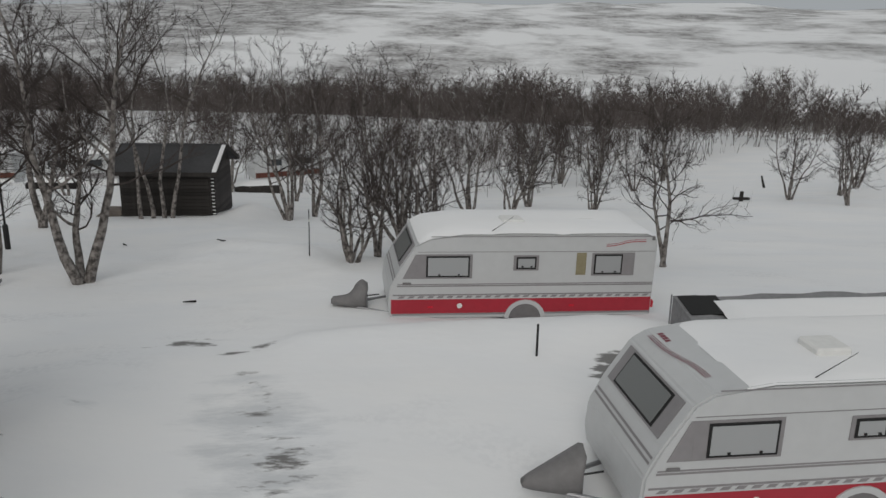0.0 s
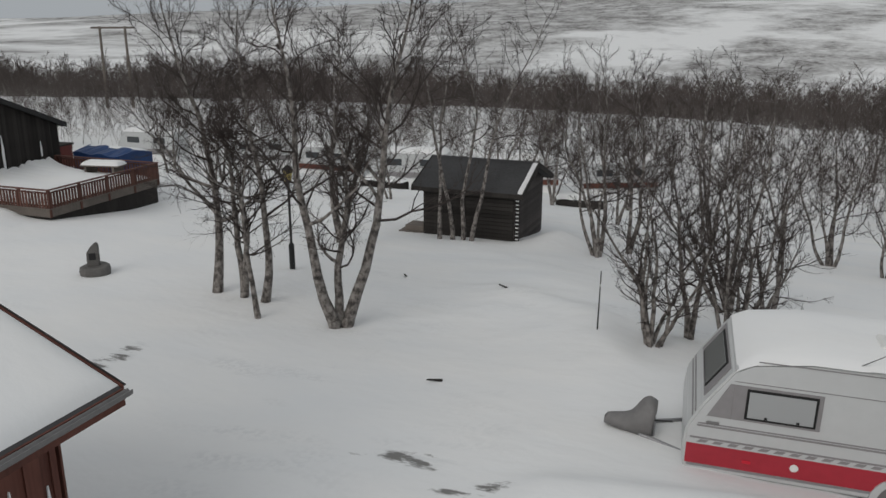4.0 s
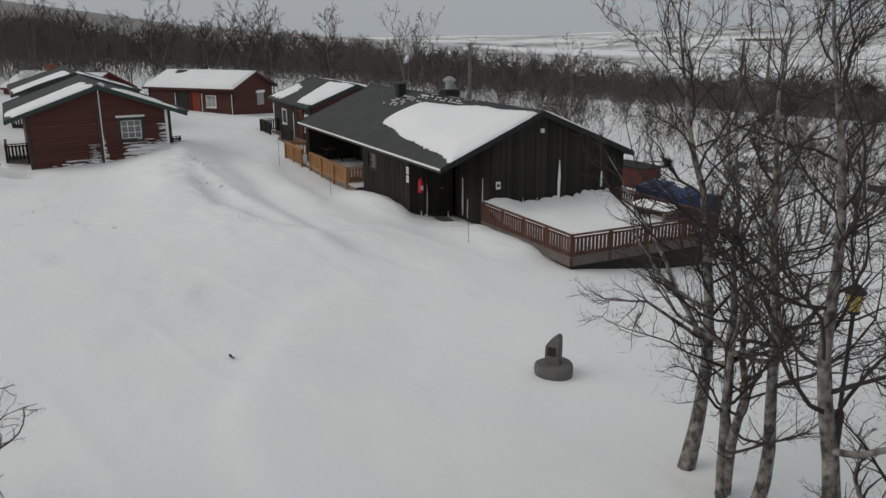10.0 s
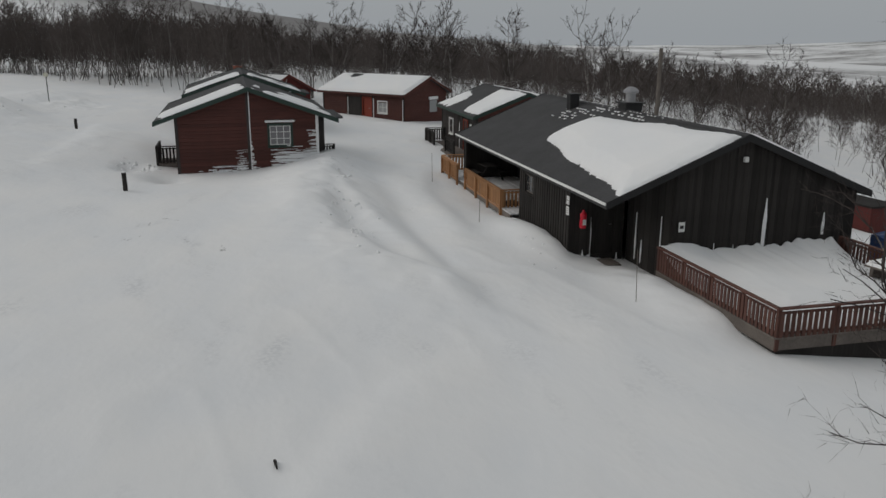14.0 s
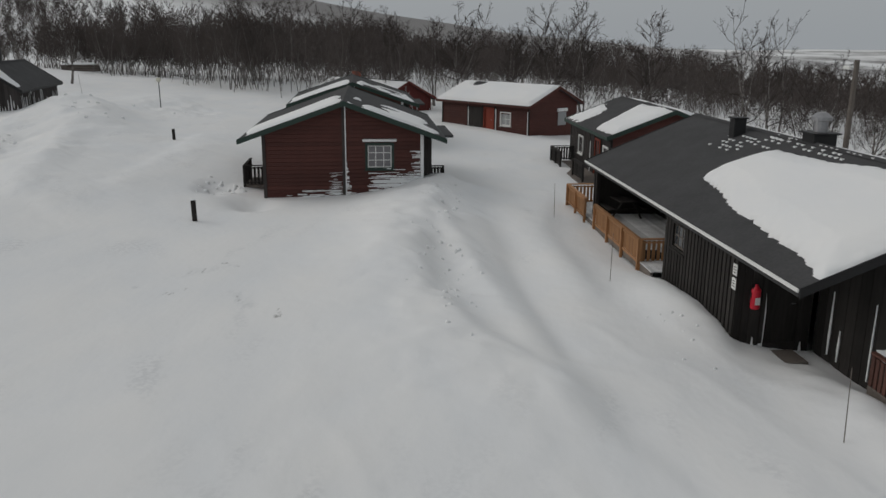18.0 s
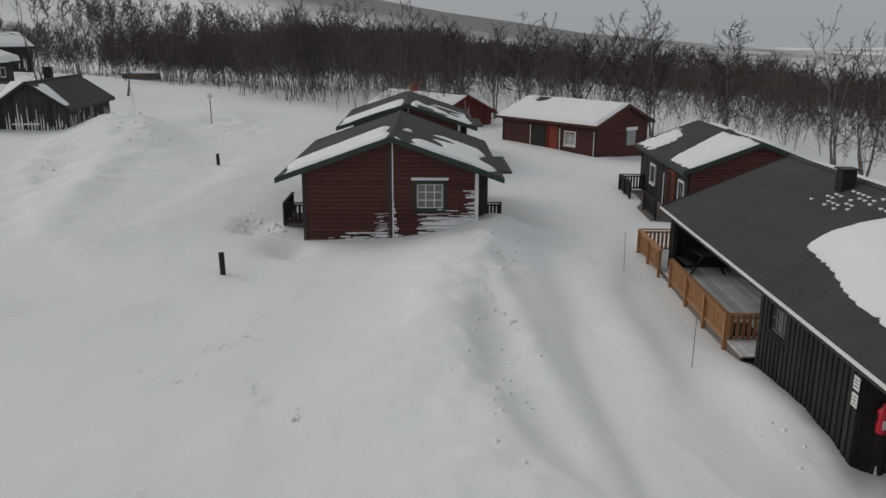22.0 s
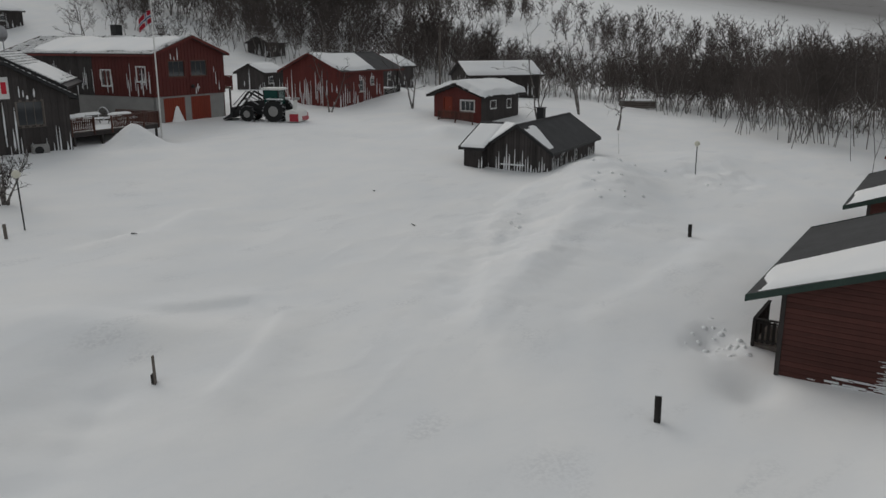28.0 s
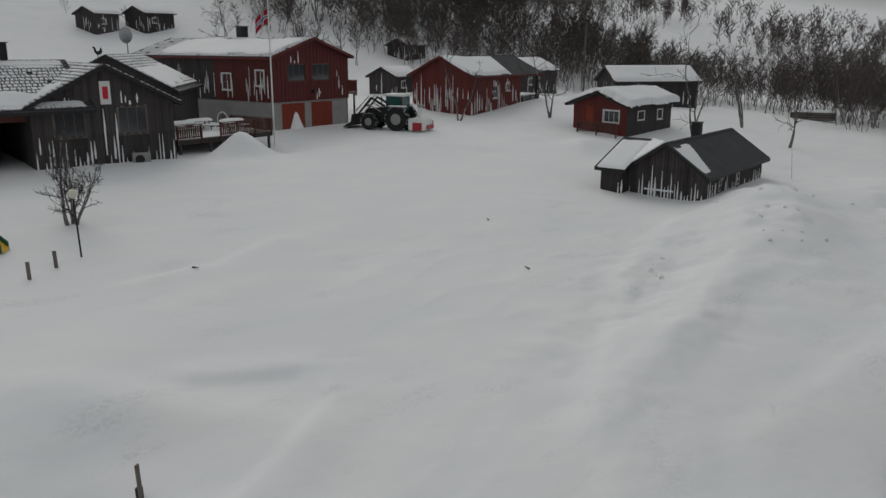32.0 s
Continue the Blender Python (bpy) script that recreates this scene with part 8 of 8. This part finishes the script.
    b = part("snow_blower", extrude_profile([(-1.75, 0.1), (-1.75, 0.95), (-2.15, 1.05), (-2.75, 0.85), (-2.85, 0.1)], -1.05, 1.05, 0.03), WHITE, t, "white and red snow blower")
    part("blower_side", box(-2.84, -2.1, -1.062, -1.0505, 0.12, 0.7), CARAVAN_RED, b)
    part("blower_side", box(-2.84, -2.1, 1.0505, 1.062, 0.12, 0.7), CARAVAN_RED, b)
    part("stripe", box(-2.9, -2.72, -1.0, 0.2, 0.15, 0.45), CARAVAN_RED, b)
    part("chute", tube((-2.2, 0.2, 1.0), (-2.35, 0.25, 1.75), 0.17, 0.14, 10), WHITE, b)
    part("chute_cap", box(-2.65, -2.2, 0.1, 0.42, 1.75, 1.95, 0.04), CONCRETE, b)
    part("linkage", box(-1.75, -1.1, -0.35, 0.35, 0.45, 0.65), BLACK_METAL, t)
    for s in (-1, 1):
        part("headlight", box(2.13, 2.17, s * 0.28 - 0.08, s * 0.28 + 0.08, 1.1, 1.25), WHITE, t)


glass_t = glass_material("tractor_glass", (0.02, 0.075, 0.065), 0.08)
tractor(pose(-69.07, -41.0, gz(-69.07, -41.0) - 0.05, 0, 0, -62) @ Matrix.Scale(1.07, 4))

# roof fittings of the houses
sd = thing("satellite_dish", "grey satellite dish on a short mast", "dish", pose(-52.9, -53.2, 9.3, 0, 0, 20))
part("mast", tube((0, 0, -1.5), (0, 0, 1.3), 0.05), STEEL, sd)
part("dish", lathe([(0.02, 0), (0.35, 0.06), (0.6, 0.2), (0.62, 0.2), (0.36, 0.03), (0.03, -0.03)], 20, "Y"), STEEL, sd, m=Matrix.Translation((0, 0.1, 1.4)))
wv = thing("rooster_vane", "black metal rooster weather vane", "weather vane", pose(-46.2, -38.6, 8.86, 0, 0, -50))
part("rod", tube((0, 0, -0.3), (0, 0, 0.55), 0.02), BLACK_METAL, wv)
part("rooster", extrude_profile([(-0.32, 0.75), (-0.22, 0.6), (0.0, 0.55), (0.18, 0.68), (0.22, 0.92), (0.32, 0.95), (0.2, 1.05), (0.12, 0.95), (0.05, 0.76), (-0.12, 0.78), (-0.25, 1.0)], -0.015, 0.015), BLACK_METAL, wv)
hp = thing("heat_pump", "pale heat pump unit snowed over at the wall", "heat pump", pose(-47.4, -36.3, 3.1, 0, 0, -8))
part("casing", box(-0.5, 0.5, -0.2, 0.2, 0.0, 0.75, 0.03), CONCRETE, hp)
part("fan_grille", lathe([(0.05, 0.0), (0.27, 0.0), (0.27, 0.015)], 18, "Y"), BLACK_METAL, hp, m=Matrix.Translation((0.12, 0.22, 0.38)))
wl = thing("wagon_wheel", "old spoked wagon wheel leaning on the wall", "wheel", GA.root.matrix_basis @ pose(6.2, 4.45, 3.5))
bm_ = bmesh.new()
for k_ in range(18):
    a_, b_ = 2 * math.pi * k_ / 18, 2 * math.pi * (k_ + 1) / 18
    bm_tube(bm_, (0.65 * math.cos(a_), 0, 0.65 + 0.65 * math.sin(a_)), (0.65 * math.cos(b_), 0, 0.65 + 0.65 * math.sin(b_)), 0.06, sides=6)
part("rim", bm_, SNOW, wl, "rim caked with snow")
for k_ in range(8):
    a_ = 2 * math.pi * k_ / 8
    part("spoke", tube((0, 0, 0.65), (0.62 * math.cos(a_), 0, 0.65 + 0.62 * math.sin(a_)), 0.03, sides=6), OLD_WOOD, wl)

# outbuildings up the slope
def hut(name, label, A, head, L, w, rise, h, z, wall, streak=0.4, snow=0.25, cat="hut"):
    g = Gable(name, label, A, head, L, w, w, z + h + rise, z + h, z, ov=0.3, og=0.3, wall=wall, fascia=wall, category=cat)
    m, wd, t = g.side("R")
    holes = {"R": [(wd * 0.25, wd * 0.25 + 0.8, z + 0.9, z + 1.6)]}
    g.walls(holes)
    window_in(g.root, m, *holes["R"][0], WHITE, 2, 1)
    for s in "FR":
        m, wd, t = g.side(s)
        clad_upright(g.root, m, wd, z - 0.3, t, holes.get(s, []), wall, joined=True, rng=rnd, streaks=streak)
    for s in (1, -1):
        snow_sheet(g.root, g.on_roof(s), 0.0, L, 0.0, w, int(abs(A[0]) * 7) + s, thick=snow, ragged=0.08, step=0.25)
    return g


def slope_z(x, y, d=0.2):
    return gz(x, y) - d


hut("grey_barn", "weathered barn under thick roof snow", (-98.5, -44.0), 150, 9.5, 3.0, 1.5, 2.3, slope_z(-98, -42), GREY_WOOD, cat="barn")
hut("dark_cabin", "dark cabin with part-snowed roof behind the red barn", (-99.0, -61.0), 190, 9.0, 3.4, 1.5, 2.5, slope_z(-100, -60), GREY_WOOD)
hut("small_shed", "small dark shed with a snow roof behind the garage", (-83.5, -63.0), 195, 4.5, 2.2, 1.0, 2.1, slope_z(-84, -63), GREY_WOOD, cat="shed")
hut("small_shed", "small dark shed on the slope", (-104.0, -88.0), 195, 5.0, 2.2, 1.0, 2.1, slope_z(-104, -88), GREY_WOOD, cat="shed")
hut("hill_hut", "dark hut high on the snowy slope", (-74.0, -112.0), 200, 6.0, 2.4, 1.0, 2.3, slope_z(-75, -113), GREY_WOOD)
hut("hill_hut", "dark hut high on the snowy slope", (-67.0, -112.0), 205, 5.0, 2.2, 1.0, 2.3, slope_z(-68, -113), GREY_WOOD)
wp = thing("wood_pile", "long pile of grey logs capped with snow", "wood pile", pose(-116.5, -30.5, gz(-116.5, -30.5), 0, 0, 115))
for r_ in range(3):
    for k_ in range(8 - r_):
        part("log", tube((-2.0, -1.0 + 0.28 * k_ + 0.14 * r_, 0.12 + 0.25 * r_), (2.0 + 0.2 * ((k_ * 7) % 3), -1.0 + 0.28 * k_ + 0.14 * r_, 0.12 + 0.25 * r_), 0.13, sides=7), OLD_WOOD, wp)
snow_sheet(wp, lambda s, l: ((s, l, 0.82), (0, 0, 1)), -1.9, 2.0, -0.6, 0.7, 211, thick=0.2, ragged=0.1)
fn = thing("pole_fence", "line of thin dark fence poles along the wood edge", "fence", pose(0, 0, 0))
for k_ in range(26):
    x_, y_ = -110.5 - 0.55 * k_ + 0.4 * math.sin(k_ * 2.1), -5.0 - 1.35 * k_ + 0.5 * math.sin(k_ * 1.7)
    part("fence_pole", tube((x_, y_, gz(x_, y_) - 0.3), (x_ + 0.12 * math.sin(k_ * 3), y_, gz(x_, y_) + 0.8 + 0.35 * math.sin(k_ * 1.3)), 0.04), BLACK_WOOD, fn)
np_ = thing("power_pole", "thin grey power pole behind the turf-roofed cabin", "pole", pose(-95.9, -44.5, gz(-95.9, -44.5)))
part("pole", tube((0, 0, -0.5), (0, 0, 7.5), 0.11, 0.08), OLD_WOOD, np_)


# ---- lumps of snow, fallen branches ----
def lumps(name, label, spots, seed):
    """Broken lumps of ploughed snow, one heap."""
    rng = np.random.RandomState(seed)
    bm = bmesh.new()
    for cx, cy, n, sx, sy, r0, r1 in spots:
        for _ in range(n):
            x, y, r = cx + rng.normal(0, sx), cy + rng.normal(0, sy), rng.uniform(r0, r1)
            mm = Matrix.Translation((x, y, gz(x, y) - r * 0.2)) @ Euler(rng.uniform(0, 3, 3)).to_matrix().to_4x4() @ Matrix.Diagonal((r, r * rng.uniform(0.6, 1), r * rng.uniform(0.5, 0.9), 1))
            vs = bmesh.ops.create_icosphere(bm, subdivisions=1, radius=1.0, matrix=mm)["verts"]
            for v in vs:
                v.co += Vector(rng.normal(0, 0.1 * r, 3))
    me = bpy.data.meshes.new(name)
    bm.to_mesh(me)
    bm.free()
    me.materials.append(SNOW)
    me.polygons.foreach_set("use_smooth", [True] * len(me.polygons))
    tagged(new(name, me), label, "snow", kind="stuff")


lumps("snow_lumps", "broken lumps of ploughed snow", ((-41.5, 15.9, 30, 2.6, 0.4, 0.04, 0.12), (-36.0, 16.6, 24, 2.0, 0.4, 0.03, 0.10), (-47.5, 15.9, 16, 1.5, 0.5, 0.04, 0.12), (-64, -6.0, 16, 5.0, 1.4, 0.08, 0.25), (-71, -9.0, 8, 3.0, 1.3, 0.08, 0.22), (-50.5, 6.3, 26, 0.7, 0.6, 0.05, 0.16), (-34.0, 22.0, 12, 0.9, 0.4, 0.03, 0.08)), 5)
for i_, (x_, y_) in enumerate(((-21.05, 14.55), (-56.1, -15.7), (-42.0, -16.0), (-7.0, 24.5), (-6.0, 18.0), (-53.0, -10.0), (-10.5, 25.5))):
    simple("broken_branch", "small dark broken branch lying on the snow", "branch", x_, y_, tube((-0.16, 0, 0.03), (0.14, 0.05, 0.06), 0.03, 0.015, 6), BLACK_WOOD, "fallen branches", rz=i_ * 50)
